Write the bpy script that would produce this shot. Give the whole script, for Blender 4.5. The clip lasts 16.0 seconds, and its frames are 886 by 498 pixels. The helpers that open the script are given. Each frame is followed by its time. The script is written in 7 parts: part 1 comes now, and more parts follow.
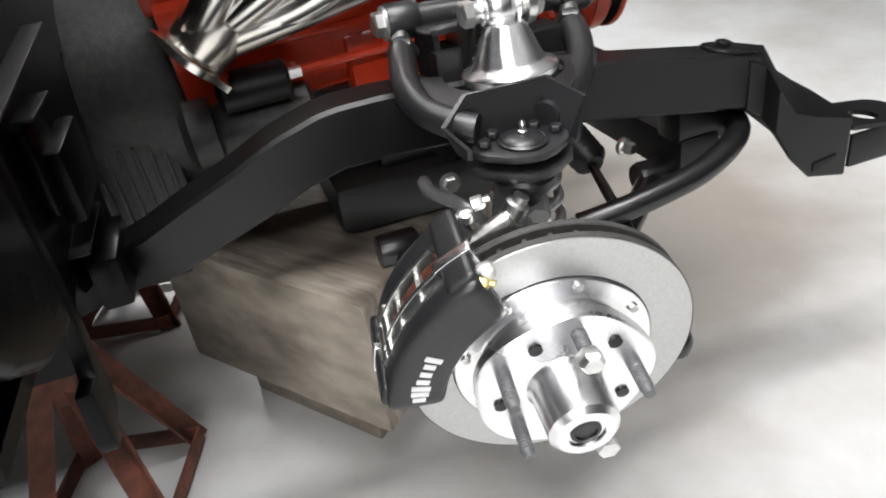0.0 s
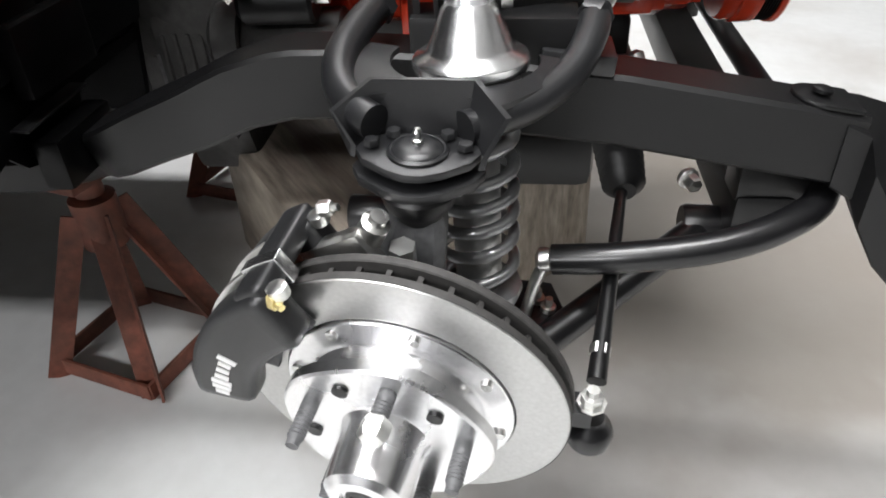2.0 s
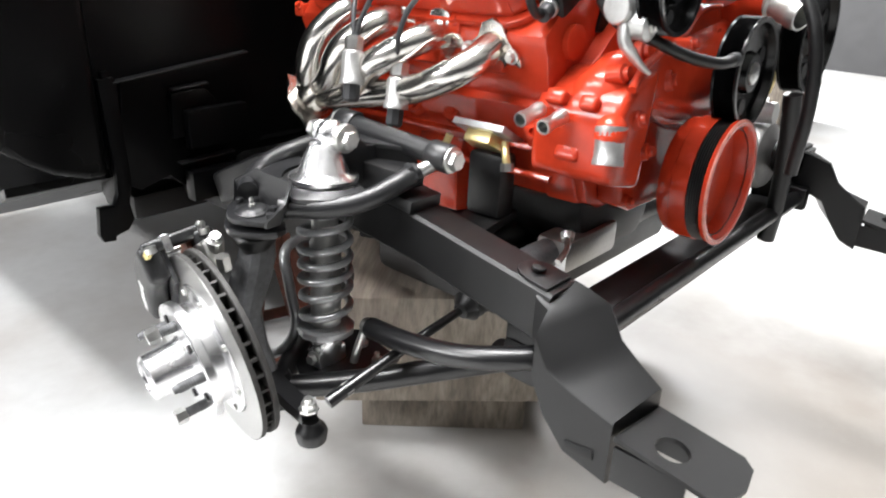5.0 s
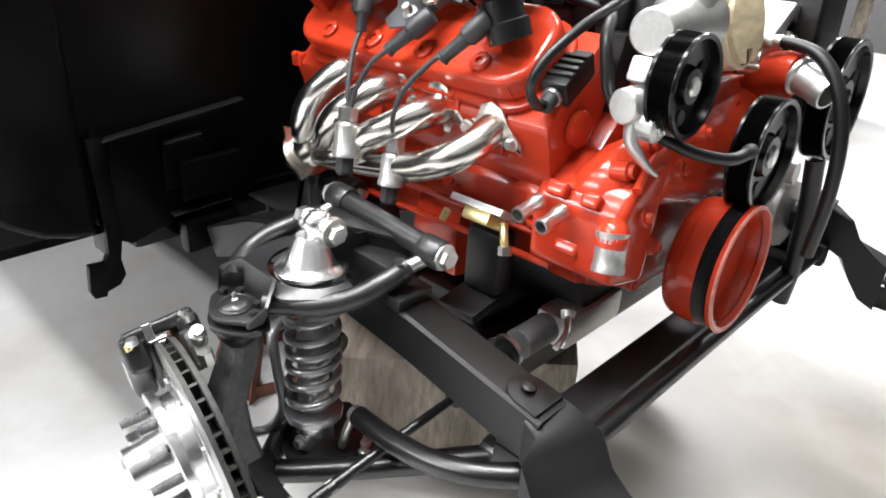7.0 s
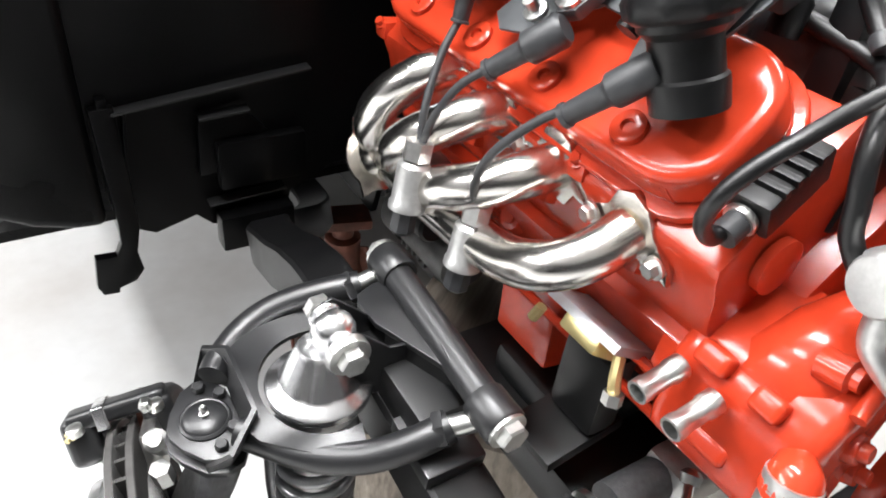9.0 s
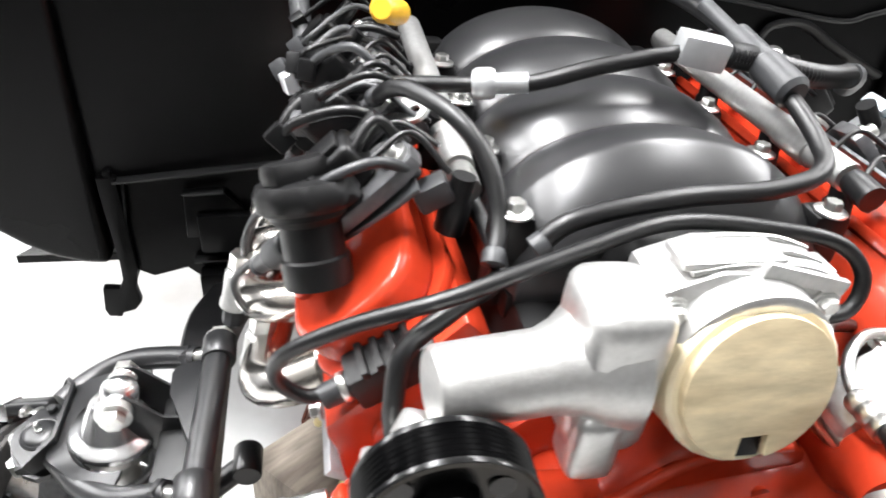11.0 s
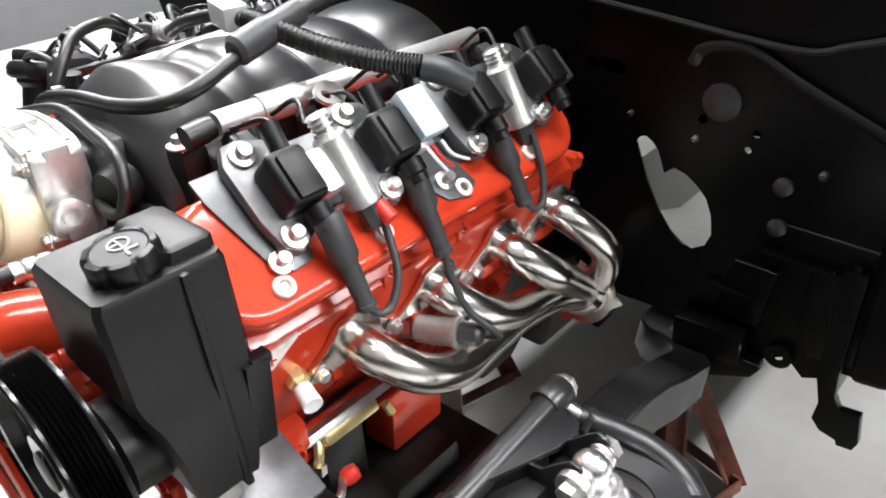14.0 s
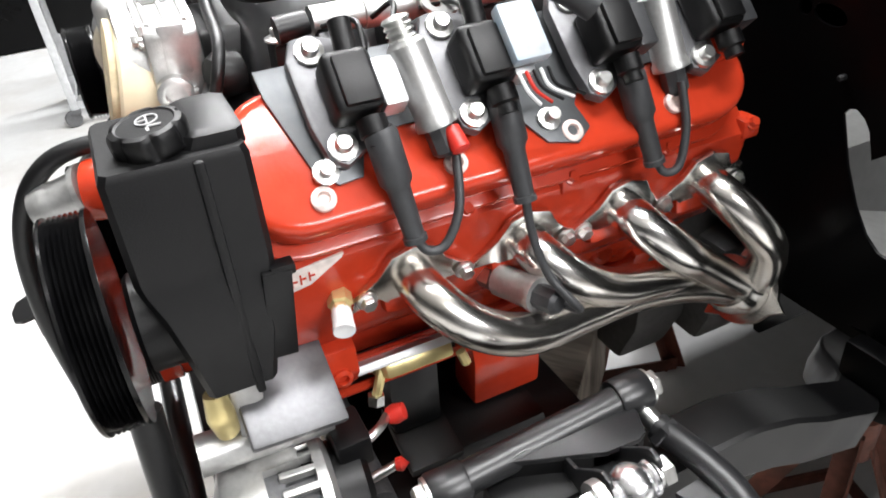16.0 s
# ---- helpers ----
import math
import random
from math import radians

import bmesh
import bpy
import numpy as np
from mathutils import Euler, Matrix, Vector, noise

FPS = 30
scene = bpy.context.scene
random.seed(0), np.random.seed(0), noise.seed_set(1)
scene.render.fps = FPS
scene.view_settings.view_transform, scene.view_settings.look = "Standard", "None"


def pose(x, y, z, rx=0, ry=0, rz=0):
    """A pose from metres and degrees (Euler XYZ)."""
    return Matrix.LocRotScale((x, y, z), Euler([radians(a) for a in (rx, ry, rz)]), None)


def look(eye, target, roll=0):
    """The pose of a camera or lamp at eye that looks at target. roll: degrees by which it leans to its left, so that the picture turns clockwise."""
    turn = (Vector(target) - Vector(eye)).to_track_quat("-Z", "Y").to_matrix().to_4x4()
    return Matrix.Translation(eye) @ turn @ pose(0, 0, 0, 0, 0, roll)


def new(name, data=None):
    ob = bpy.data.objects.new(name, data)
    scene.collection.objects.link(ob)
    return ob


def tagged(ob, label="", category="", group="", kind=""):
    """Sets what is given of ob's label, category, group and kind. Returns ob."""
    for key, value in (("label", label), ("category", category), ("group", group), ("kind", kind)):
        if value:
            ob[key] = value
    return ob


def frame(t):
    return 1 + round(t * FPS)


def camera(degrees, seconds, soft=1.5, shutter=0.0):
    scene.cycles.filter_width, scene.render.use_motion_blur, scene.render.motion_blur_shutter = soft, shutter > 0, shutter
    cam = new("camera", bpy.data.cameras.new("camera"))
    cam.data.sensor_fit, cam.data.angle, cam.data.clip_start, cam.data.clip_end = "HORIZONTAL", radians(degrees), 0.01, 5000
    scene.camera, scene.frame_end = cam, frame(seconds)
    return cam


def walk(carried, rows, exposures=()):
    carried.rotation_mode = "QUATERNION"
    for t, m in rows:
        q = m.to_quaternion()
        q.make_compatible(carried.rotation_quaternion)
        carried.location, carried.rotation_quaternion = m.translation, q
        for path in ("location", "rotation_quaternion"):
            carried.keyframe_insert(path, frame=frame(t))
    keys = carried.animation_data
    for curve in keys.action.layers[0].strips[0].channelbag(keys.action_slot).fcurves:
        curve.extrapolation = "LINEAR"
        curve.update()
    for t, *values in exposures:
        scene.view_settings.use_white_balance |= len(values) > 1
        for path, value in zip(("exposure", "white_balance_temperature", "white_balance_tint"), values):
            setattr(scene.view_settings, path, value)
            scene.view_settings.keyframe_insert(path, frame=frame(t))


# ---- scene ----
cam = camera(64.0, 16.0, soft=1.8, shutter=0.25)
PATH = [
    (0, (-1.153, 0.54, 0.831), (0.516, 0.105, -0.182), -9.0),
    (0.5, (-1.164, 0.446, 0.839), (0.537, 0.3, -0.202), -5.7),
    (1, (-1.167, 0.342, 0.833), (0.536, 0.378, -0.215), -3.8),
    (1.5, (-1.143, 0.282, 0.835), (0.548, 0.428, -0.225), -3.2),
    (2, (-1.069, 0.243, 0.826), (0.549, 0.448, -0.332), -2.3),
    (2.5, (-1.055, 0.163, 0.837), (0.57, 0.54, -0.266), -2.8),
    (3, (-1.08, 0.025, 0.852), (0.489, 0.789, -0.126), 1.0),
    (3.5, (-1.048, -0.066, 0.853), (0.449, 0.816, -0.135), -0.2),
    (4, (-1.02, -0.153, 0.885), (0.442, 0.805, -0.087), -1.1),
    (4.5, (-1.065, -0.296, 0.895), (0.319, 0.806, -0.038), 1.7),
    (5, (-1.095, -0.43, 0.914), (0.284, 0.782, 0.121), 2.3),
    (5.2, (-1.092, -0.46, 0.935), (0.298, 0.767, 0.185), 2.1),
    (7.3, (-0.941, -0.326, 1.072), (0.333, 0.862, 0.091), 4.4),
    (7.5, (-0.898, -0.255, 1.08), (0.34, 0.916, 0.035), 6.0),
    (8, (-0.795, -0.134, 1.087), (0.356, 1.025, -0.067), 6.0),
    (8.2, (-0.769, -0.108, 1.085), (0.346, 1.063, -0.092), 6.7),
    (10.3, (-0.507, -0.159, 1.186), (0.088, 1.392, 0.072), 7.1),
    (10.5, (-0.457, -0.192, 1.208), (0.098, 1.387, 0.114), 7.5),
    (11, (-0.3, -0.281, 1.253), (0.039, 1.325, 0.109), 4.9),
    (11.5, (-0.075, -0.27, 1.242), (0.058, 1.318, 0.034), 4.2),
    (12, (0.147, -0.297, 1.236), (-0.1, 1.295, 0.051), -4.5),
    (12.5, (0.331, -0.349, 1.229), (-0.193, 1.223, 0.109), -4.5),
    (13, (0.469, -0.284, 1.203), (-0.31, 1.194, 0.103), -3.4),
    (13.5, (0.594, -0.18, 1.207), (-0.4, 1.17, 0.115), -5.9),
    (14, (0.764, -0.126, 1.197), (-0.469, 1.087, 0.194), -6.1),
    (14.5, (0.829, -0.056, 1.183), (-0.53, 0.984, 0.148), -6.4),
    (15, (0.857, 0.018, 1.169), (-0.574, 0.917, 0.1), -6.8),
    (15.5, (0.838, 0.023, 1.143), (-0.691, 0.719, 0.057), -6.5),
    (16, (0.801, 0.033, 1.138), (-0.766, 0.665, 0.068), -6.1),
]
walk(cam, [(t, look(eye, target, roll)) for t, eye, target, roll in PATH],
     exposures=[(0.0, -0.75), (1.5, -0.75), (3.0, -0.45), (5.0, -0.1), (8.0, -0.32), (10.5, 0.3), (11.0, 0.15), (11.5, -0.15), (12.0, -0.4), (12.5, -0.35), (13.5, -0.1), (14.0, -0.07), (16.0, -0.2)])

# ---------- light ----------
world = bpy.data.worlds.new("workshop_air")
scene.world = world
world.use_nodes = True
world.node_tree.nodes["Background"].inputs[0].default_value = (0.9, 0.95, 1.0, 1)
world.node_tree.nodes["Background"].inputs[1].default_value = 0.01


def ceiling_lamp(x, y, length, power, turn, tone=(0.985, 0.985, 1.0)):
    """One long strip lamp: its light; the housing is built further down."""
    data = bpy.data.lights.new("strip_light", "AREA")
    data.shape, data.size, data.size_y, data.energy = "RECTANGLE", length, 0.30, power
    data.color = tone
    ob = new("strip_light", data)
    ob.matrix_world = pose(x, y, 2.86, 0, 0, turn)


LAMPS = [(-4.3, 2.4, 3.0, 420, 90), (-1.9, 1.2, 2.0, 95, 90), (-0.8, 0.6, 1.8, 150, 90), (1.0, 1.0, 2.4, 100, 90), (3.8, 1.9, 3.0, 420, 90), (-0.6, 3.6, 2.4, 110, 0)]
for lamp in LAMPS:
    ceiling_lamp(*lamp)

# ---------- materials ----------


def mat(name, color, rough=0.5, metal=0.0, vary=0.12, grain=60.0, bump=0.0, bump_scale=200.0, dirt=None, dirt_amount=0.0,
        dirt_scale=6.0, coat=0.0, rough_vary=0.12, spec=0.5, stretch=(1, 1, 1)):
    """A surface with fine grain, larger stains and a little relief, at real size."""
    m = bpy.data.materials.new(name)
    m.use_nodes = True
    t = m.node_tree
    b = t.nodes["Principled BSDF"]
    co = t.nodes.new("ShaderNodeTexCoord")
    mp = t.nodes.new("ShaderNodeMapping")
    mp.inputs["Scale"].default_value = stretch
    t.links.new(co.outputs["Object"], mp.inputs["Vector"])

    def noise_at(scale, detail=4.0):
        n = t.nodes.new("ShaderNodeTexNoise")
        n.inputs["Scale"].default_value, n.inputs["Detail"].default_value = scale, detail
        t.links.new(mp.outputs["Vector"], n.inputs["Vector"])
        return n.outputs["Fac"]

    def spread(value, low, high, start=0.3, end=0.7):
        r = t.nodes.new("ShaderNodeMapRange")
        r.inputs["From Min"].default_value, r.inputs["From Max"].default_value = start, end
        r.inputs["To Min"].default_value, r.inputs["To Max"].default_value = low, high
        t.links.new(value, r.inputs["Value"])
        return r.outputs["Result"]

    fine, broad = noise_at(grain), noise_at(dirt_scale, 6.0)
    hsv = t.nodes.new("ShaderNodeHueSaturation")
    hsv.inputs["Color"].default_value = (*color, 1)
    t.links.new(spread(fine, 1 - vary, 1 + vary), hsv.inputs["Value"])
    out = hsv.outputs["Color"]
    if dirt is not None:
        mix = t.nodes.new("ShaderNodeMix")
        mix.data_type = "RGBA"
        t.links.new(spread(broad, 0.0, dirt_amount, 0.42, 0.72), mix.inputs["Factor"])
        t.links.new(out, mix.inputs[6])
        mix.inputs[7].default_value = (*dirt, 1)
        out = mix.outputs[2]
    t.links.new(out, b.inputs["Base Color"])
    t.links.new(spread(broad, max(0.02, rough * (1 - rough_vary)), min(1, rough * (1 + rough_vary))), b.inputs["Roughness"])
    b.inputs["Metallic"].default_value = metal
    b.inputs["Coat Weight"].default_value = coat
    b.inputs["Coat Roughness"].default_value = 0.08
    b.inputs["Specular IOR Level"].default_value = spec
    if bump:
        bp = t.nodes.new("ShaderNodeBump")
        bp.inputs["Strength"].default_value, bp.inputs["Distance"].default_value = bump, 0.002
        t.links.new(noise_at(bump_scale, 3.0), bp.inputs["Height"])
        t.links.new(bp.outputs["Normal"], b.inputs["Normal"])
    return m


M_FLOOR = mat("sealed_concrete", (0.58, 0.585, 0.58), 0.38, vary=0.03, grain=30, dirt=(0.28, 0.24, 0.20), dirt_amount=0.48, dirt_scale=2.2, bump=0.05, bump_scale=30)
# brown patch under the engine front: staining and the car's soft shade, painted
ft = M_FLOOR.node_tree
f_bsdf = ft.nodes["Principled BSDF"]
f_base = f_bsdf.inputs["Base Color"].links[0].from_socket
f_co = ft.nodes.new("ShaderNodeTexCoord")
f_noise = ft.nodes.new("ShaderNodeTexNoise")
f_noise.inputs["Scale"].default_value, f_noise.inputs["Detail"].default_value = 3.0, 5.0
f_gap = ft.nodes.new("ShaderNodeVectorMath")
f_gap.operation = "DISTANCE"
f_gap.inputs[1].default_value = (0.15, -1.10, 0.05)
f_add = ft.nodes.new("ShaderNodeMath")
f_add.operation = "MULTIPLY_ADD"
f_add.inputs[1].default_value = -1.1
f_ramp = ft.nodes.new("ShaderNodeMapRange")
f_ramp.inputs["From Min"].default_value, f_ramp.inputs["From Max"].default_value = 0.42, -0.15
f_ramp.inputs["To Max"].default_value = 0.72
f_mix = ft.nodes.new("ShaderNodeMix")
f_mix.data_type = "RGBA"
f_mix.inputs[7].default_value = (0.20, 0.165, 0.13, 1)
ft.links.new(f_co.outputs["Object"], f_noise.inputs["Vector"])
ft.links.new(f_co.outputs["Object"], f_gap.inputs[0])
ft.links.new(f_noise.outputs["Fac"], f_add.inputs[0])
ft.links.new(f_gap.outputs["Value"], f_add.inputs[2])
ft.links.new(f_add.outputs["Value"], f_ramp.inputs["Value"])
ft.links.new(f_ramp.outputs["Result"], f_mix.inputs["Factor"])
ft.links.new(f_base, f_mix.inputs[6])
ft.links.new(f_mix.outputs[2], f_bsdf.inputs["Base Color"])
M_WALL = mat("wall_paint", (0.07, 0.07, 0.072), 0.7, vary=0.04, grain=8, bump=0.05, bump_scale=80)
M_CEIL = mat("ceiling_paint", (0.70, 0.70, 0.69), 0.8, vary=0.03, grain=6)
M_FRAME = mat("satin_black_powder_coat", (0.0020, 0.0020, 0.0023), 0.42, vary=0.15, grain=300, bump=0.10, bump_scale=900, dirt=(0.010, 0.010, 0.010), dirt_amount=0.2, dirt_scale=9, spec=0.42)
M_ARM = mat("graphite_powder_coat", (0.011, 0.0112, 0.0120), 0.34, vary=0.12, grain=300, bump=0.1, bump_scale=900, spec=0.6)
M_GEARBOX = mat("oily_cast_case", (0.040, 0.039, 0.038), 0.50, 0.3, vary=0.25, grain=90, bump=0.2, bump_scale=300)
M_KNUCKLE = mat("grey_cast_iron_paint", (0.095, 0.096, 0.099), 0.5, vary=0.2, grain=150, bump=0.25, bump_scale=350)
M_BLACKROD = mat("gloss_black_rod", (0.005, 0.005, 0.0055), 0.3, vary=0.2, grain=80, spec=0.6)
M_BODY = mat("black_body_paint", (0.0009, 0.0009, 0.0010), 0.30, vary=0.2, grain=20, dirt=(0.002, 0.002, 0.002), dirt_amount=0.3, dirt_scale=4, spec=0.12)
M_STEEL = mat("zinc_plated_steel", (0.72, 0.72, 0.70), 0.3, 1.0, vary=0.1, grain=120, bump=0.05, bump_scale=400)
M_MACH = mat("machined_aluminium", (0.90, 0.90, 0.91), 0.27, 1.0, vary=0.05, grain=200, bump=0.04, bump_scale=700)
M_CAST = mat("cast_aluminium", (0.56, 0.56, 0.55), 0.40, 0.85, vary=0.08, grain=180, bump=0.10, bump_scale=500, dirt=(0.35, 0.33, 0.31), dirt_amount=0.25, dirt_scale=14)
M_DISC = mat("brake_disc_iron", (0.50, 0.50, 0.49), 0.36, 0.9, vary=0.06, grain=260, bump=0.03, bump_scale=900)
# dark coated disc edge and inner face; on the vanes, vent shade as colour
M_BRAKEDARK = mat("dark_disc_iron", (0.05, 0.048, 0.046), 0.7, 0.3, vary=0.2, grain=120)
M_SPRING = mat("silver_spring_paint", (0.34, 0.345, 0.35), 0.3, 0.7, vary=0.06, grain=150)
M_CHROME = mat("polished_stainless", (0.80, 0.78, 0.75), 0.21, 1.0, vary=0.05, grain=30, dirt=(0.50, 0.42, 0.32), dirt_amount=0.5, dirt_scale=9)
M_RED = mat("orange_red_engine_enamel", (0.48, 0.040, 0.015), 0.18, spec=0.42, vary=0.08, grain=60, bump=0.14, bump_scale=70, dirt=(0.36, 0.03, 0.012), dirt_amount=0.45, dirt_scale=10, rough_vary=0.3)
M_MARK = mat("worn_casting_mark", (0.70, 0.62, 0.58), 0.45, vary=0.2, grain=90)
M_WORN = mat("chipped_red_bolt", (0.66, 0.52, 0.48), 0.4, vary=0.3, grain=120)
M_LIP = mat("pale_rim_red", (0.62, 0.24, 0.19), 0.4, vary=0.2, grain=90)
M_DARKSTEEL = mat("dull_steel_sheet", (0.11, 0.115, 0.12), 0.40, 0.7, vary=0.1, grain=60, bump=0.04)
M_COILPLATE = mat("satin_grey_plate", (0.12, 0.12, 0.125), 0.36, 0.5, vary=0.1, grain=150, bump=0.05, bump_scale=500)
M_PLASTIC = mat("black_moulded_plastic", (0.0024, 0.0024, 0.0027), 0.42, spec=0.32, vary=0.12, grain=200, bump=0.1, bump_scale=800, dirt=(0.007, 0.007, 0.007), dirt_amount=0.25, dirt_scale=12)
M_INTAKE = mat("grey_black_nylon", (0.014, 0.014, 0.015), 0.33, spec=0.65, vary=0.06, grain=160, bump=0.03, bump_scale=600, dirt=(0.03, 0.03, 0.03), dirt_amount=0.3, dirt_scale=8)
M_PULLEY = mat("gloss_black_pulley", (0.003, 0.003, 0.0033), 0.20, vary=0.15, grain=120, bump=0.05, bump_scale=300, dirt=(0.012, 0.012, 0.012), dirt_amount=0.4, dirt_scale=25, spec=0.28)
M_RUBBER = mat("black_rubber_hose", (0.0040, 0.0040, 0.0044), 0.40, vary=0.2, grain=150, bump=0.08, bump_scale=500)
M_BOOT = mat("grey_silicone_boot", (0.028, 0.029, 0.031), 0.48, vary=0.12, grain=150, bump=0.06, bump_scale=500)
M_BRASS = mat("yellow_zinc_bracket", (0.74, 0.62, 0.30), 0.32, 0.75, vary=0.12, grain=40, dirt=(0.6, 0.45, 0.2), dirt_amount=0.4, dirt_scale=20)
M_WOODCAP = mat("cut_plywood_disc", (0.68, 0.57, 0.37), 0.62, vary=0.22, grain=55, bump=0.25, bump_scale=90, dirt=(0.27, 0.19, 0.10), dirt_amount=0.5, dirt_scale=22, stretch=(0.5, 1, 1.6))
M_TAPE = mat("cream_tape", (0.80, 0.70, 0.50), 0.45, vary=0.06, grain=60, dirt=(0.65, 0.5, 0.3), dirt_amount=0.4, dirt_scale=25)
M_TIMBER = mat("weathered_timber", (0.29, 0.25, 0.205), 0.75, vary=0.38, grain=26, bump=0.6, bump_scale=50, dirt=(0.05, 0.035, 0.026), dirt_amount=0.9, dirt_scale=3.2, stretch=(0.5, 3.5, 1.0))
M_RUST = mat("rusty_red_steel", (0.17, 0.055, 0.034), 0.68, 0.1, vary=0.3, grain=60, bump=0.3, bump_scale=150, dirt=(0.05, 0.03, 0.022), dirt_amount=0.8, dirt_scale=14)
M_CALIPER = mat("black_anodised_caliper", (0.014, 0.0143, 0.0150), 0.36, vary=0.12, grain=250, bump=0.08, bump_scale=900)
M_WHITE = mat("white_print", (0.75, 0.75, 0.75), 0.5, vary=0.03)
M_PRINT = mat("worn_grey_print", (0.32, 0.32, 0.32), 0.5, vary=0.2)
M_LAMP = mat("lamp_diffuser", (0.85, 0.85, 0.85), 0.5)
M_LAMP.node_tree.nodes["Principled BSDF"].inputs["Emission Color"].default_value = (1, 0.98, 0.95, 1)
M_LAMP.node_tree.nodes["Principled BSDF"].inputs["Emission Strength"].default_value = 6.0
M_COPPER = mat("blue_white_connector", (0.42, 0.45, 0.48), 0.35, vary=0.2, dirt=(0.10, 0.26, 0.38), dirt_amount=0.6, dirt_scale=60)
M_YELLOW = mat("yellow_cap", (0.75, 0.42, 0.03), 0.4)
M_REDCAP = mat("red_plastic_cap", (0.55, 0.03, 0.02), 0.4)
M_GALV = mat("galvanised_sheet", (0.55, 0.56, 0.57), 0.38, 0.6, vary=0.1, grain=50, bump=0.04)
M_SEAT = mat("grey_trim", (0.17, 0.17, 0.167), 0.7, vary=0.06, grain=60)

# ---------- builders ----------
G = [Matrix.Identity(4)]
LOC = {}


def basis(axis, up=(0, 0, 1)):
    """A turn whose z runs along axis."""
    z = Vector(axis).normalized()
    u = Vector(up)
    if abs(z.dot(u.normalized())) > 0.98:
        u = Vector((0, 1, 0))
    x = u.cross(z).normalized()
    y = z.cross(x)
    return Matrix((x, y, z)).transposed().to_4x4()


def smooth_path(pts, n=6):
    """A curve through all the points."""
    p = [Vector(q) for q in pts]
    if len(p) < 3:
        return p
    p = [p[0] * 2 - p[1]] + p + [p[-1] * 2 - p[-2]]
    out = []
    for i in range(1, len(p) - 2):
        for k in range(n):
            t = k / n
            a, b, c, d = p[i - 1], p[i], p[i + 1], p[i + 2]
            out.append(0.5 * (2 * b + (c - a) * t + (2 * a - 5 * b + 4 * c - d) * t * t + (3 * b - a - 3 * c + d) * t ** 3))
    return out + [p[-2]]


def tube(bm, pts, r, seg=12, n=6, caps=True, flat=1.0):
    """A round bar along a curve; r may be one radius or one for each given point."""
    path = smooth_path(pts, n) if n > 1 else [Vector(q) for q in pts]
    m = len(path)
    if isinstance(r, (int, float)):
        rad = [r] * m
    else:
        rad = [float(np.interp(i / (m - 1) * (len(r) - 1), range(len(r)), r)) for i in range(m)]
    rings, side = [], None
    for i, q in enumerate(path):
        d = (path[min(i + 1, m - 1)] - path[max(i - 1, 0)]).normalized()
        if side is None:
            side = d.orthogonal().normalized()
        side = (side - d * side.dot(d)).normalized()
        up = d.cross(side)
        rings.append([bm.verts.new(q + (side * math.cos(a) + up * math.sin(a) * flat) * rad[i]) for a in (2 * math.pi * k / seg for k in range(seg))])
    for a, b in zip(rings, rings[1:]):
        for k in range(seg):
            bm.faces.new((a[k], a[(k + 1) % seg], b[(k + 1) % seg], b[k]))
    if caps:
        bm.faces.new(rings[0][::-1])
        bm.faces.new(rings[-1])
    return bm


def lathe(bm, prof, at, axis, seg=32, wave=None):
    """A turned body: prof is (radius, distance along the axis). wave(angle, i) may scale a radius."""
    m = Matrix.Translation(at) @ basis(axis)
    rings = []
    for i, (r, h) in enumerate(prof):
        if r < 1e-6:
            rings.append([bm.verts.new(m @ Vector((0, 0, h)))])
        else:
            rings.append([bm.verts.new(m @ Vector((r * (wave(a, i) if wave else 1) * math.cos(a), r * (wave(a, i) if wave else 1) * math.sin(a), h)))
                          for a in (2 * math.pi * k / seg for k in range(seg))])
    for a, b in zip(rings, rings[1:]):
        for k in range(seg):
            k2 = (k + 1) % seg
            if len(a) == 1 and len(b) == 1:
                continue
            if len(a) == 1:
                bm.faces.new((a[0], b[k2], b[k]))
            elif len(b) == 1:
                bm.faces.new((a[k], a[k2], b[0]))
            else:
                bm.faces.new((a[k], a[k2], b[k2], b[k]))
    if len(rings[0]) > 1 and prof[0] != prof[-1]:
        bm.faces.new(rings[0][::-1])
    if len(rings[-1]) > 1 and prof[0] != prof[-1]:
        bm.faces.new(rings[-1])
    if prof[0] == prof[-1]:
        bmesh.ops.remove_doubles(bm, verts=rings[0] + rings[-1], dist=1e-6)
    return bm


def rounded(bm, faces, width, segs=2, angle=30):
    """Rounds the hard edges of the given faces."""
    edges = {e for f in faces if f.is_valid for e in f.edges if len(e.link_faces) == 2 and e.calc_face_angle(0) > radians(angle)}
    if width > 0 and edges:
        bmesh.ops.bevel(bm, geom=list(edges), offset=width, segments=segs, affect="EDGES", profile=0.6, clamp_overlap=True)


def slab(bm, poly, h0, h1, m=None, bev=0.0, segs=2):
    """A plate: a flat outline from h0 to h1 along the z of m."""
    m = m or Matrix.Identity(4)
    lo = [bm.verts.new(m @ Vector((x, y, h0))) for x, y in poly]
    hi = [bm.verts.new(m @ Vector((x, y, h1))) for x, y in poly]
    fs = [bm.faces.new(lo[::-1]), bm.faces.new(hi)]
    for k in range(len(poly)):
        j = (k + 1) % len(poly)
        fs.append(bm.faces.new((lo[k], lo[j], hi[j], hi[k])))
    bmesh.ops.recalc_face_normals(bm, faces=fs)
    rounded(bm, fs, bev, segs)
    return bm


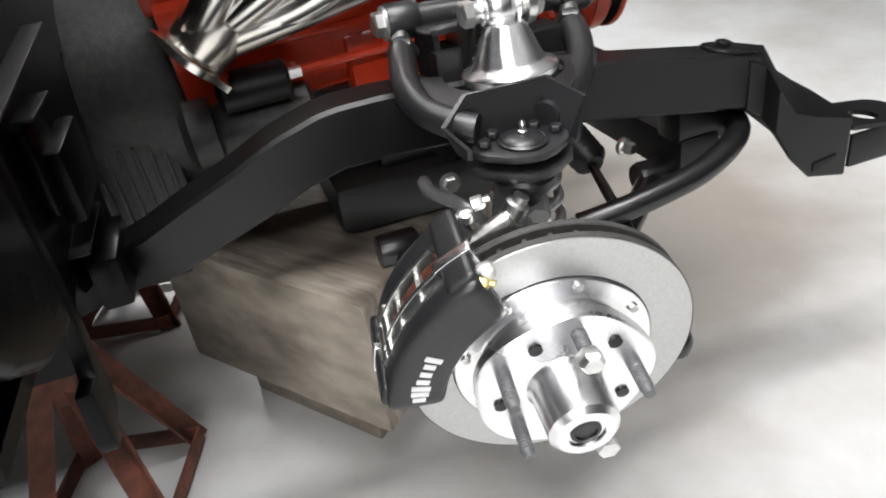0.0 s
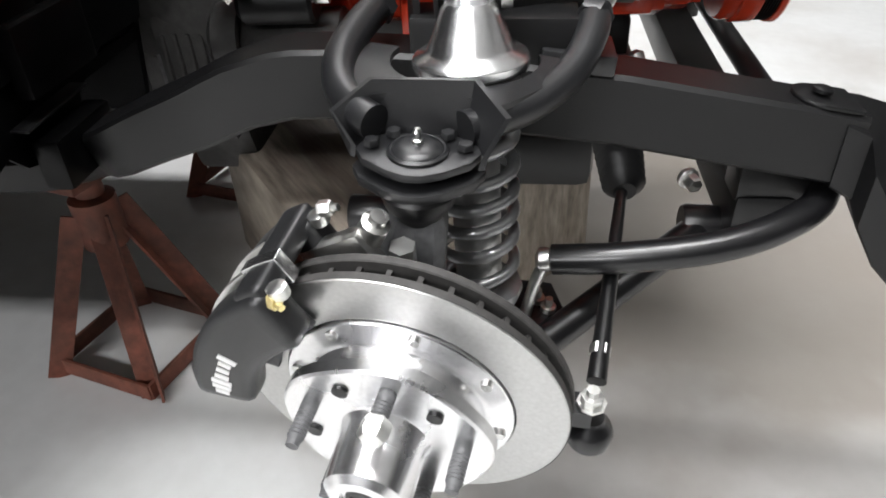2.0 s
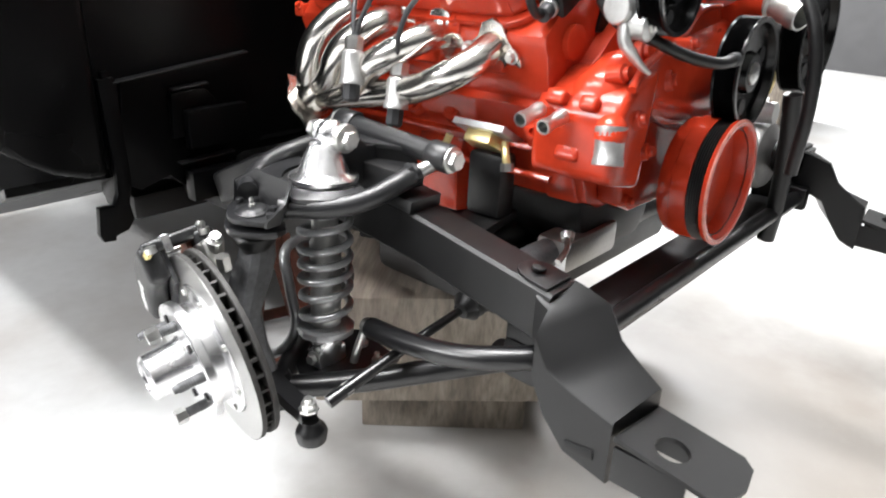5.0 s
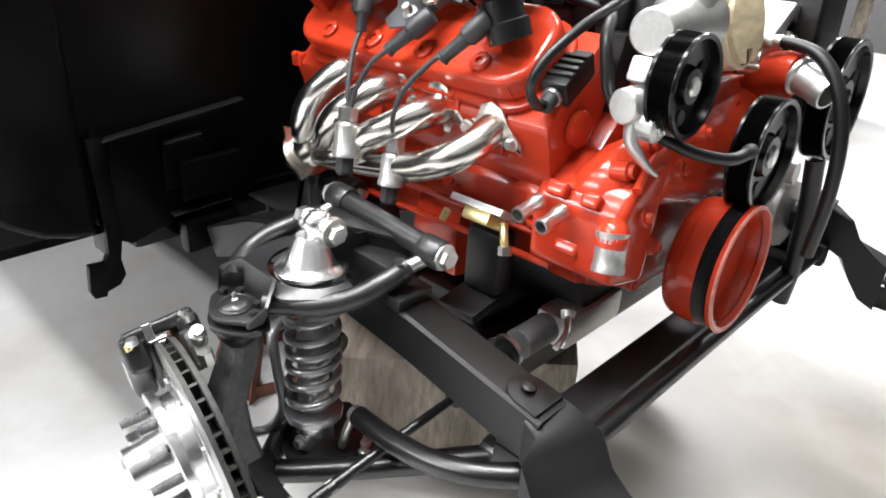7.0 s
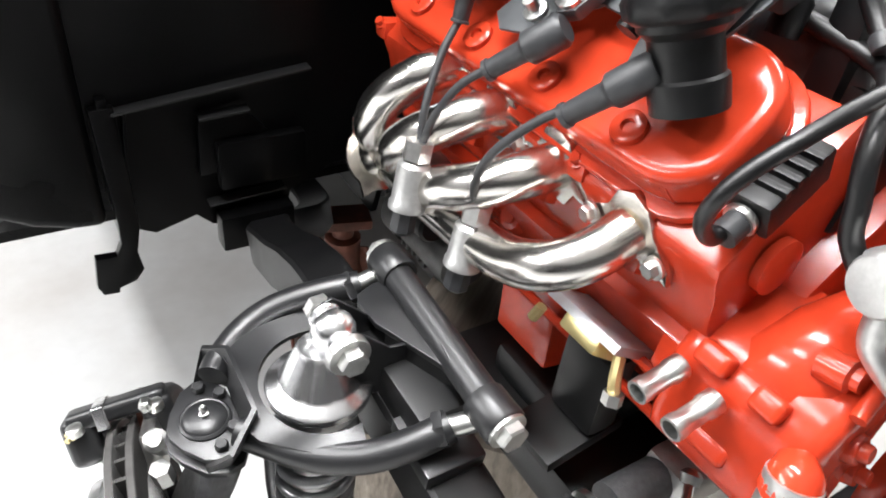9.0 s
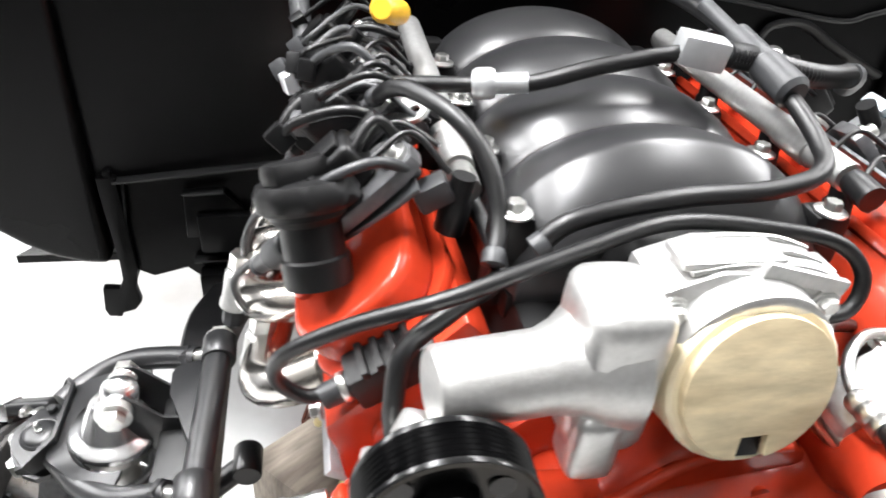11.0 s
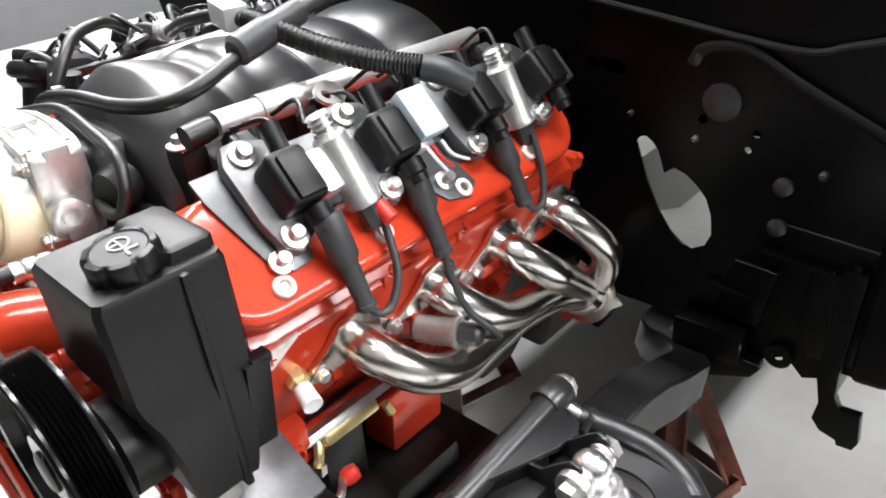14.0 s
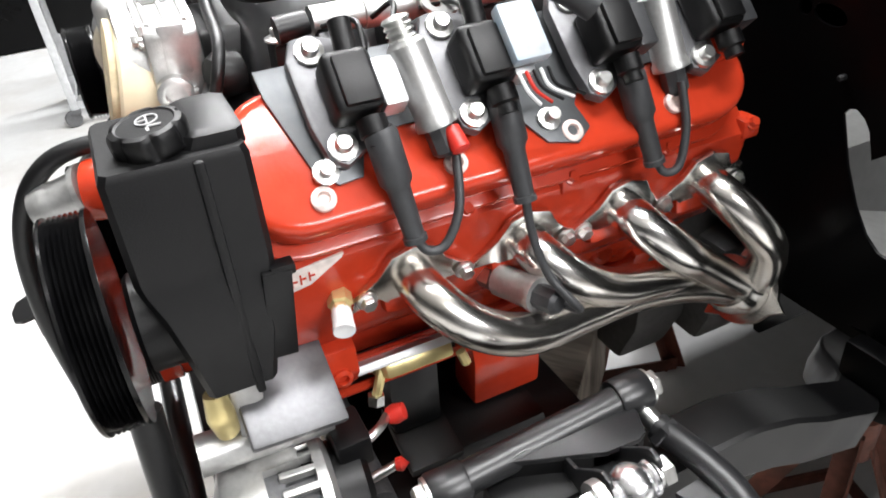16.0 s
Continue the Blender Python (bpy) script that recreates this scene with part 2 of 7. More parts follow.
def box(bm, c, s, bev=0.0, m=None, segs=2):
    x, y, z = (v / 2 for v in s)
    m = (m or Matrix.Identity(4)) if m is not None else Matrix.Identity(4)
    return slab(bm, [(-x, -y), (x, -y), (x, y), (-x, y)], -z, z, Matrix.Translation(c) @ m, bev, segs)


def holed(bm, outer, holes, h0, h1, m):
    """A plate with openings that go through it."""
    loops = [outer] + holes
    edges = []
    for loop in loops:
        vs = [bm.verts.new(m @ Vector((x, y, h0))) for x, y in loop]
        edges += [bm.edges.new((vs[k], vs[(k + 1) % len(vs)])) for k in range(len(vs))]
    made = bmesh.ops.triangle_fill(bm, edges=edges, use_beauty=True, use_dissolve=False)
    fs = [f for f in made["geom"] if isinstance(f, bmesh.types.BMFace)]
    ext = bmesh.ops.extrude_face_region(bm, geom=fs)
    up = m.to_3x3() @ Vector((0, 0, h1 - h0))
    bmesh.ops.translate(bm, vec=up, verts=[v for v in ext["geom"] if isinstance(v, bmesh.types.BMVert)])
    bmesh.ops.recalc_face_normals(bm, faces=bm.faces[:])
    return bm


def ring2(r, n=24, cx=0.0, cy=0.0, ry=None, turn=0.0):
    out = []
    for k in range(n):
        a = 2 * math.pi * k / n
        x, y = r * math.cos(a), (ry or r) * math.sin(a)
        out.append((cx + x * math.cos(turn) - y * math.sin(turn), cy + x * math.sin(turn) + y * math.cos(turn)))
    return out


def hexbolt(bm, at, axis, r=0.008, h=0.006, washer=True):
    if washer:
        lathe(bm, [(r * 1.35, 0), (r * 1.35, h * 0.25), (r * 1.2, h * 0.3)], at, axis, 16)
    lathe(bm, [(r, h * 0.25), (r, h * 0.85), (r * 0.85, h), (0, h)], at, axis, 6)
    return bm


def loft(bm, sections):
    """A skin over closed outlines with the same number of points, closed at both ends."""
    rings = [[bm.verts.new(p) for p in s] for s in sections]
    n = len(rings[0])
    fs = []
    for a, b in zip(rings, rings[1:]):
        for k in range(n):
            fs.append(bm.faces.new((a[k], a[(k + 1) % n], b[(k + 1) % n], b[k])))
    fs += [bm.faces.new(rings[0][::-1]), bm.faces.new(rings[-1])]
    bmesh.ops.recalc_face_normals(bm, faces=fs)
    return fs


def nb():
    return bmesh.new()


def mesh_of(name, bm, material, shift, smooth=38):
    bm.transform(G[0])
    if G[0].determinant() < 0:
        bmesh.ops.reverse_faces(bm, faces=bm.faces[:])
    bm.transform(Matrix.Translation(-Vector(shift)))
    me = bpy.data.meshes.new(name)
    bm.to_mesh(me)
    bm.free()
    me.materials.append(material)
    me.shade_smooth()
    me.set_sharp_from_angle(angle=radians(smooth))
    return me


def thing(name, at, label, category, group="", kind=""):
    """An empty at the base of a thing, which carries its parts."""
    p = G[0] @ Vector(at)
    ob = new(name)
    ob.location, ob.empty_display_size = p, 0.02
    LOC[ob] = p.copy()
    return tagged(ob, label, category, group, kind)


def part(name, bm, material, parent, label="", smooth=38):
    ob = new(name, mesh_of(name, bm, material, LOC[parent], smooth))
    ob.parent = parent
    LOC[ob] = LOC[parent]
    return tagged(ob, label)


def solo(name, bm, material, label, category, group="", kind="", smooth=38):
    """A thing that is one mesh, with its origin at the middle of its base."""
    bb = [G[0] @ v.co for v in bm.verts]
    base = Vector(((min(v.x for v in bb) + max(v.x for v in bb)) / 2, (min(v.y for v in bb) + max(v.y for v in bb)) / 2, min(v.z for v in bb)))
    ob = new(name, mesh_of(name, bm, material, base, smooth))
    ob.location = base
    LOC[ob] = base
    return tagged(ob, label, category, group, kind)


MIRROR = Matrix.Diagonal((-1, 1, 1, 1))
SIDES = (Matrix.Identity(4), MIRROR)

# ---------- room ----------
b = nb()
box(b, (0, 1.0, -0.05), (16, 16, 0.1))
solo("floor", b, M_FLOOR, "pale sealed concrete workshop floor with brown stains and painted shade under the engine", "floor", kind="structure")
for nm, c, s in (("wall_north", (0, 6.1, 1.5), (13, 0.2, 3.0)), ("wall_south", (0, -5.1, 1.5), (13, 0.2, 3.0)),
                 ("wall_west", (-6.1, 0.5, 1.5), (0.2, 11, 3.0)), ("wall_east", (6.1, 0.5, 1.5), (0.2, 11, 3.0))):
    b = nb()
    box(b, c, s)
    solo(nm, b, M_WALL, "plain dark grey painted workshop wall", "wall", kind="structure")
b = nb()
box(b, (0, 0.5, 3.05), (13, 12, 0.1))
solo("ceiling", b, M_CEIL, "white painted workshop ceiling", "ceiling", kind="structure")
for x, y, length, power, turn in LAMPS:
    G[0] = pose(x, y, 2.86, 0, 0, turn)
    lamp_ob = thing("ceiling_light", (0, 0, 0.02), "long white strip lamp fixed to the ceiling", "ceiling light", "workshop ceiling lights")
    b = nb()
    box(b, (0, 0, 0.09), (length + 0.1, 0.40, 0.10), 0.01)
    part("housing", b, M_WALL, lamp_ob)
    b = nb()
    box(b, (0, 0, 0.028), (length, 0.34, 0.012), 0.003)
    part("diffuser", b, M_LAMP, lamp_ob)
G[0] = Matrix.Identity(4)

# ---------- chassis ----------
TOPS = [(-0.055, 0.556), (0.15, 0.591), (0.30, 0.607), (0.40, 0.613), (0.46, 0.612), (0.52, 0.594), (0.56, 0.574), (0.62, 0.548), (0.70, 0.508), (0.78, 0.450), (0.86, 0.408), (0.90, 0.400), (1.2, 0.395), (2.4, 0.395)]


def rail_sections(x0, x1):
    """The boxed rail: level in front, an arch over the axle, then inward and down under the cab."""
    out = []
    ys = [p[0] for p in TOPS]
    for i in range(100):
        y = -0.055 + 2.455 * (i / 99) ** 1.8
        z = float(np.interp(y, ys, [p[1] for p in TOPS]))
        z2 = float(np.interp(y + 0.01, ys, [p[1] for p in TOPS]))
        d = Vector((0, 0.01, z2 - z)).normalized()
        nrm = Vector((0, -d.z, d.y))
        h = float(np.interp(y, [-0.05, 0.2, 0.45, 0.6, 0.75, 0.9], [0.068, 0.066, 0.066, 0.060, 0.051, 0.047]))
        p = Vector((float(np.interp(y, [0.56, 0.66, 0.70, 0.78, 0.84, 0.89, 2.4], [0.0, 0.008, 0.030, 0.115, 0.155, 0.167, 0.17])), y, z))
        c = 0.004
        ring = [(x0 + c, 0), (x1 - c, 0), (x1, -c), (x1, -h + c), (x1 - c, -h), (x0 + c, -h), (x0, -h + c), (x0, -c)]
        out.append([Vector((x, 0, 0)) + p + nrm * k for x, k in ring])
    return out


chassis = thing("chassis_frame", (0, 0.4, 0.4), "satin black boxed car chassis frame resting on stands", "chassis frame")
for S in SIDES:
    G[0] = S
    b = nb()
    loft(b, rail_sections(-0.482, -0.425))
    rail = part("side_rail", b, M_FRAME, chassis)
    # welded tab on top of the rail
    b = nb()
    slab(b, ring2(0.026, 14, 0, 0.0)[0:8] + [(-0.026, -0.03), (0.026, -0.03)], 0, 0.004, pose(-0.455, -0.018, 0.5625, 9.5, 0, 0) , 0.002)
    lathe(b, [(0.009, 0), (0.009, 0.003), (0.006, 0.0045), (0, 0.0045)], (-0.455, -0.018, 0.5695), (0, -0.16, 1), 16)
    part("tab", b, M_FRAME, rail)
    # foot of the strut bracket on the rail top
    b = nb()
    box(b, (-0.456, 0.196, 0.6035), (0.058, 0.064, 0.018), 0.003, pose(0, 0, 0, 6, 0, 0))
    part("bracket_foot", b, M_ARM, rail)
    # front horn: steps outward and down
    b = nb()
    secs = []
    for (xo, yo, zo), (xi, yi, zi), zb in (((-0.484, -0.036, 0.5520), (-0.425, -0.036, 0.5590), 0.488), ((-0.488, -0.056, 0.5440), (-0.425, -0.062, 0.5555), 0.478),
                                           ((-0.511, -0.058, 0.5200), (-0.425, -0.101, 0.5440), 0.462), ((-0.516, -0.080, 0.4880), (-0.428, -0.122, 0.5080), 0.425),
                                           ((-0.517, -0.112, 0.4760), (-0.429, -0.148, 0.4890), 0.392), ((-0.517, -0.167, 0.4610), (-0.430, -0.178, 0.4700), 0.380)):
        c = 0.003
        secs.append([Vector(p) for p in ((xo + c, yo, zo), (xi - c, yi, zi), (xi, yi, zi - c), (xi, yi, zb + c), (xi - c, yi, zb), (xo + c, yo, zb), (xo, yo, zb + c), (xo, yo, zo - c))])
    loft(b, secs)
    horn = part("front_horn", b, M_FRAME, chassis)
    b = nb()
    holed(b, [(-0.0435, 0.004), (0.0435, -0.004), (0.0435, -0.104), (0.032, -0.118), (0.0, -0.124), (-0.033, -0.118), (-0.0435, -0.100)], [ring2(0.0185, 24, -0.010, -0.047)], 0, 0.006, pose(-0.4735, -0.174, 0.4400, 8, 0, 0))
    part("bumper_plate", b, M_FRAME, horn)
    b = nb()
    box(b, (-0.515, -0.212, 0.412), (0.005, 0.080, 0.044), 0.001)
    part("bumper_cheek", b, M_FRAME, horn)
    b = nb()
    box(b, (-0.432, -0.218, 0.412), (0.005, 0.080, 0.044), 0.001)
    part("bumper_cheek", b, M_FRAME, horn)
    # solid dark bar on the side face, for the shade in a slot
    b = nb()
    box(b, (-0.5175, -0.132, 0.408), (0.003, 0.036, 0.012), 0.001, pose(0, 0, 0, -8, 0, 0))
    part("slot", b, M_PLASTIC, horn)
    # bracket that carries the pivot shaft and the top of the spring strut
    b = nb()
    slab(b, [(-0.420, 0.200), (-0.418, 0.345), (-0.445, 0.347), (-0.466, 0.338), (-0.470, 0.328), (-0.468, 0.296), (-0.462, 0.282), (-0.432, 0.206)], 0.655, 0.661, None, 0.001)
    bracket = part("strut_bracket", b, M_ARM, chassis)
    for y in (0.263, 0.309):
        b = nb()
        slab(b, [(-0.43, 0.61), (-0.43, 0.655), (-0.470, 0.6605), (-0.494, 0.684), (-0.504, 0.692), (-0.514, 0.690), (-0.520, 0.678), (-0.516, 0.662), (-0.485, 0.61)], y, y + 0.004, Matrix(((1, 0, 0, 0), (0, 0, 1, 0), (0, 1, 0, 0), (0, 0, 0, 1))), 0.001)
        part("ear", b, M_ARM, bracket)
    b = nb()
    slab(b, [(-0.430, 0.206), (-0.430, 0.211), (-0.462, 0.288), (-0.462, 0.282)], 0.52, 0.655)
    part("front_gusset", b, M_FRAME, bracket)
    b = nb()
    slab(b, [(-0.43, 0.347), (-0.43, 0.342), (-0.466, 0.331), (-0.466, 0.337)], 0.52, 0.655)
    part("rear_gusset", b, M_FRAME, bracket)
    b = nb()
    box(b, (-0.452, 0.268, 0.595), (0.05, 0.145, 0.09), 0.005)
    part("bracket_web", b, M_FRAME, bracket)
    b = nb()
    box(b, (-0.42, -0.005, 0.468), (0.05, 0.07, 0.05), 0.006)
    part("pivot_pocket", b, M_FRAME, chassis)
    for at, ax, h in (((-0.478, 0.345, 0.50), (-1, 0, 0), 0.009), ((-0.35, 0.055, 0.422), (-1, -0.3, 0), 0.022)):
        b = nb()
        hexbolt(b, at, ax, 0.009, h)
        part("pivot_bolt", b, M_STEEL, chassis)
G[0] = Matrix.Identity(4)
b = nb()
box(b, (0, 0.000, 0.428), (0.90, 0.062, 0.058), 0.012)
part("front_crossmember", b, M_FRAME, chassis)
b = nb()
box(b, (0, 0.300, 0.398), (0.56, 0.300, 0.075), 0.02)
xm = part("engine_crossmember", b, M_FRAME, chassis)
b = nb()
box(b, (0, 0.30, 0.452), (0.5, 0.15, 0.05), 0.015)
part("saddle", b, M_FRAME, xm)
b = nb()
box(b, (0, 1.15, 0.34), (0.88, 0.16, 0.06), 0.015)
part("gearbox_crossmember", b, M_FRAME, chassis)

b = nb()
tube(b, [(-0.513, 0.208, 0.420), (-0.522, 0.14, 0.432), (-0.520, 0.06, 0.446), (-0.500, 0.0, 0.458), (-0.462, -0.042, 0.464), (-0.40, -0.056, 0.464), (-0.2, -0.056, 0.464),
         (0, -0.056, 0.464), (0.2, -0.056, 0.464), (0.40, -0.056, 0.464), (0.462, -0.042, 0.464), (0.500, 0.0, 0.458), (0.520, 0.06, 0.446), (0.522, 0.14, 0.432), (0.513, 0.208, 0.420)], 0.0150, 16, 6)
bar = solo("sway_bar", b, M_BLACKROD, "bent gloss black anti-roll bar across the chassis front", "sway bar")
for S in SIDES:
    G[0] = S
    b = nb()
    lathe(b, [(0.011, 0), (0.012, 0.004), (0.012, 0.010), (0.006, 0.014), (0, 0.014)], (-0.513, 0.210, 0.420), (0.1, 1, -0.15), 16)
    part("end_cap", b, M_STEEL, bar)
    b = nb()
    tube(b, [(-0.515, 0.214, 0.424), (-0.52, 0.224, 0.395), (-0.525, 0.232, 0.36)], 0.006, 10)
    part("drop_link", b, M_STEEL, bar)
    b = nb()
    box(b, (-0.415, -0.056, 0.464), (0.028, 0.042, 0.046), 0.008)
    part("bush_clamp", b, M_FRAME, bar)
G[0] = Matrix.Identity(4)

rack = thing("steering_rack", (0, 0.13, 0.43), "black steering rack with ribbed rubber gaiters", "steering rack")
b = nb()
tube(b, [(-0.27, 0.135, 0.463), (0.27, 0.135, 0.463)], 0.024, 18, 1)
part("housing", b, M_KNUCKLE, rack)
b = nb()
box(b, (-0.12, 0.128, 0.462), (0.16, 0.062, 0.056), 0.012)
part("pinion_case", b, M_CAST, rack)
for S in SIDES:
    G[0] = S
    b = nb()
    prof = [(0.020, 0)]
    for k in range(9):
        prof += [(0.030 - k * 0.0008, 0.006 + k * 0.012), (0.022 - k * 0.0006, 0.012 + k * 0.012)]
    prof += [(0.012, 0.116), (0, 0.116)]
    lathe(b, prof, (-0.30, 0.135, 0.463), (-1, -0.03, -0.22), 20)
    part("gaiter", b, M_RUBBER, rack)
    b = nb()
    lathe(b, [(0.0265, -0.002), (0.0265, 0.006)], (-0.292, 0.135, 0.463), (-1, 0, -0.1), 20)
    part("clamp", b, M_STEEL, rack)
G[0] = Matrix.Identity(4)
b = nb()
tube(b, [(-0.20, 0.10, 0.50), (-0.24, 0.075, 0.50), (-0.27, 0.07, 0.49)], 0.005, 8)
pipe_ = part("fluid_pipe", b, M_STEEL, rack)
b = nb()
lathe(b, [(0.010, 0), (0.012, 0.01), (0.006, 0.016), (0, 0.016)], (-0.20, 0.10, 0.497), (0.4, 0.3, 0.5), 12)
part("union_nut", b, M_STEEL, pipe_)

# ---------- front suspension, one side built and mirrored ----------
RC = Vector((-0.692, 0.328, 0.412))
RN = Vector((-0.979, 0.156, -0.129)).normalized()
RU = RN.cross(Vector((0, 0, 1))).normalized()
RV = RU.cross(RN)
HUB = Matrix((RU, RV, RN)).transposed().to_4x4()
HUB.translation = RC


CAST = Matrix.Translation((-0.555, 0.224, 0.548)) @ pose(0, 0, 0, 1.2, -2.4, 0) @ Matrix.Translation((0.555, -0.224, -0.55))


def hubp(u, v, h):
    return HUB @ Vector((u, v, h))


def control_arm():
    arm = thing("upper_control_arm", (-0.5, 0.28, 0.59), "graphite tubular upper control arm on a pivot shaft", "control arm", "front control arms")
    b = nb()
    tube(b, [(-0.452, 0.184, 0.638), (-0.485, 0.190, 0.627), (-0.520, 0.206, 0.612), (-0.555, 0.235, 0.602), (-0.583, 0.268, 0.600), (-0.597, 0.285, 0.600)], 0.0138, 16)
    part("front_tube", b, M_ARM, arm)
    b = nb()
    tube(b, [(-0.445, 0.368, 0.640), (-0.485, 0.380, 0.634), (-0.525, 0.388, 0.625), (-0.560, 0.383, 0.614), (-0.590, 0.362, 0.607), (-0.600, 0.350, 0.605)], 0.0138, 16)
    part("rear_tube", b, M_ARM, arm)
    # web plate between the tubes with a round bite for the strut
    b = nb()
    n = 22
    rim_line = smooth_path([(-0.500, 0.392, 0.629), (-0.530, 0.394, 0.627), (-0.562, 0.386, 0.622), (-0.588, 0.366, 0.620), (-0.5865, 0.345, 0.622), (-0.5860, 0.312, 0.622), (-0.5875, 0.283, 0.621), (-0.592, 0.262, 0.617), (-0.572, 0.243, 0.615), (-0.545, 0.219, 0.616), (-0.516, 0.201, 0.620)], 8)
    strips = []
    for k in range(n + 1):
        a = radians(68 + 214 * k / n)
        q = Vector((-0.520 + 0.054 * math.cos(a), 0.290 + 0.060 * math.sin(a), 0.622))
        f = k / n * (len(rim_line) - 1)
        r = rim_line[int(f)].lerp(rim_line[min(int(f) + 1, len(rim_line) - 1)], f % 1)
        strips.append([b.verts.new(v) for v in (q, r, r - Vector((0, 0, 0.005)), q - Vector((0, 0, 0.005)))])
    for u, v in zip(strips, strips[1:]):
        for k in range(4):
            b.faces.new((u[k], u[(k + 1) % 4], v[(k + 1) % 4], v[k]))
    b.faces.new(strips[0])
    b.faces.new(strips[-1][::-1])
    bmesh.ops.recalc_face_normals(b, faces=b.faces[:])
    part("web_plate", b, M_ARM, arm)
    # upstanding pocket round the ball joint: a back wall and two flared wings
    b = nb()
    inv = CAST.inverted()
    low = [(-0.633, 0.271, 0.582), (-0.616, 0.268, 0.584), (-0.594, 0.284, 0.588), (-0.592, 0.345, 0.588), (-0.604, 0.366, 0.584), (-0.618, 0.362, 0.583)]
    top = [(-0.633, 0.269, 0.591), (-0.617, 0.253, 0.6145), (-0.5895, 0.276, 0.631), (-0.588, 0.351, 0.631), (-0.604, 0.378, 0.6125), (-0.617, 0.361, 0.592)]
    low, top = [inv @ Vector(p) for p in low], [inv @ Vector(p) for p in top]
    mid = sum(low, Vector()) / 6
    rows = []
    for lo, hi in zip(low, top):
        out = Vector((lo.x - mid.x + 0.03, lo.y - mid.y, 0)).normalized() * 0.0045
        rows.append([b.verts.new(p) for p in (lo, hi, hi + out, lo + out)])
    for u, v in zip(rows, rows[1:]):
        for k in range(4):
            b.faces.new((u[k], u[(k + 1) % 4], v[(k + 1) % 4], v[k]))
    b.faces.new(rows[0])
    b.faces.new(rows[-1][::-1])
    bmesh.ops.recalc_face_normals(b, faces=b.faces[:])
    part("hood", b, M_ARM, arm)
    b = nb()
    tube(b, [(-0.423, 0.150, 0.656), (-0.416, 0.375, 0.660)], 0.0150, 18, 1)
    part("pivot_shaft", b, M_ARM, arm)
    for at, ax in (((-0.423, 0.150, 0.656), (0.03, -1, -0.02)), ((-0.416, 0.375, 0.660), (-0.03, 1, 0.02))):
        b = nb()
        lathe(b, [(0.0185, -0.034), (0.0195, -0.032), (0.0195, -0.002), (0.018, 0)], at, ax, 20)
        part("bush", b, M_ARM, arm)
        b = nb()
        lathe(b, [(0.0175, 0), (0.0175, 0.003), (0.0145, 0.0035)], at, ax, 20)
        lathe(b, [(0.0135, 0.003), (0.0135, 0.011), (0.0115, 0.013), (0, 0.013)], at, ax, 6)
        part("shaft_bolt", b, M_STEEL, arm)
    for at, to in (((-0.425, 0.170, 0.650), (-0.456, 0.1845, 0.637)), ((-0.418, 0.362, 0.652), (-0.450, 0.369, 0.6395))):
        d = Vector(to) - Vector(at)
        b = nb()
        lathe(b, [(0.0095, 0), (0.0095, d.length), (0, d.length)], at, d, 16)
        part("threaded_stub", b, M_STEEL, arm)
        b = nb()
        lathe(b, [(0.0165, 0), (0.0165, 0.007), (0.0150, 0.009), (0, 0.009)], Vector(to), d, 6)
        part("lock_nut", b, M_ARM, arm)
    b = nb()
    tube(b, [(-0.430, 0.214, 0.662), (-0.428, 0.228, 0.665), (-0.427, 0.240, 0.666)], 0.0045, 8)
    part("weld_bead", b, M_ARM, arm)


def ball_joint():
    jt = thing("ball_joint", (-0.612, 0.318, 0.56), "black bolted ball joint with a silver grease nipple", "ball joint", "upper ball joints")
    m = CAST.inverted() @ pose(-0.6195, 0.3155, 0.5825, 2, -3, 0)
    b = nb()
    poly = [(0.026, -0.026), (0.027, 0.0), (0.026, 0.026), (0.016, 0.042), (0.002, 0.046), (-0.012, 0.039), (-0.026, 0.020), (-0.032, 0.006), (-0.032, -0.006), (-0.026, -0.020), (-0.012, -0.039), (0.002, -0.046), (0.016, -0.042)]
    slab(b, poly, 0, 0.007, m, 0.002)
    part("flange", b, M_ARM, jt)
    b = nb()
    slab(b, [(x * 1.12, y * 1.08) for x, y in poly], -0.016, -0.008, m, 0.002)
    part("lower_flange", b, M_ARM, jt)
    b = nb()
    ax = m.to_3x3() @ Vector((0, 0, 1))
    lathe(b, [(0.0225, 0.006), (0.0225, 0.009), (0.0205, 0.0105), (0.019, 0.0100), (0.0175, 0.0118), (0.011, 0.0140), (0, 0.0145)], m.translation, ax, 28)
    part("cap", b, M_ARM, jt)
    b = nb()
    lathe(b, [(0.0042, 0.013), (0.0042, 0.017), (0.0026, 0.018), (0.0026, 0.021), (0.0035, 0.023), (0.002, 0.026), (0, 0.026)], m.translation, ax, 12)
    part("grease_nipple", b, M_STEEL, jt)
    for u, v in ((0.019, 0.020), (0.004, 0.034), (0.019, -0.020), (0.004, -0.034)):
        b = nb()
        hexbolt(b, m @ Vector((u, v, 0.007)), ax, 0.0060, 0.007, False)
        part("bolt", b, M_ARM, jt)
    b = nb()
    lathe(b, [(0.024, -0.016), (0.029, -0.024), (0.027, -0.034), (0.021, -0.042), (0.016, -0.050), (0, -0.050)], m.translation, ax, 24)
    part("rubber_boot", b, M_RUBBER, jt)


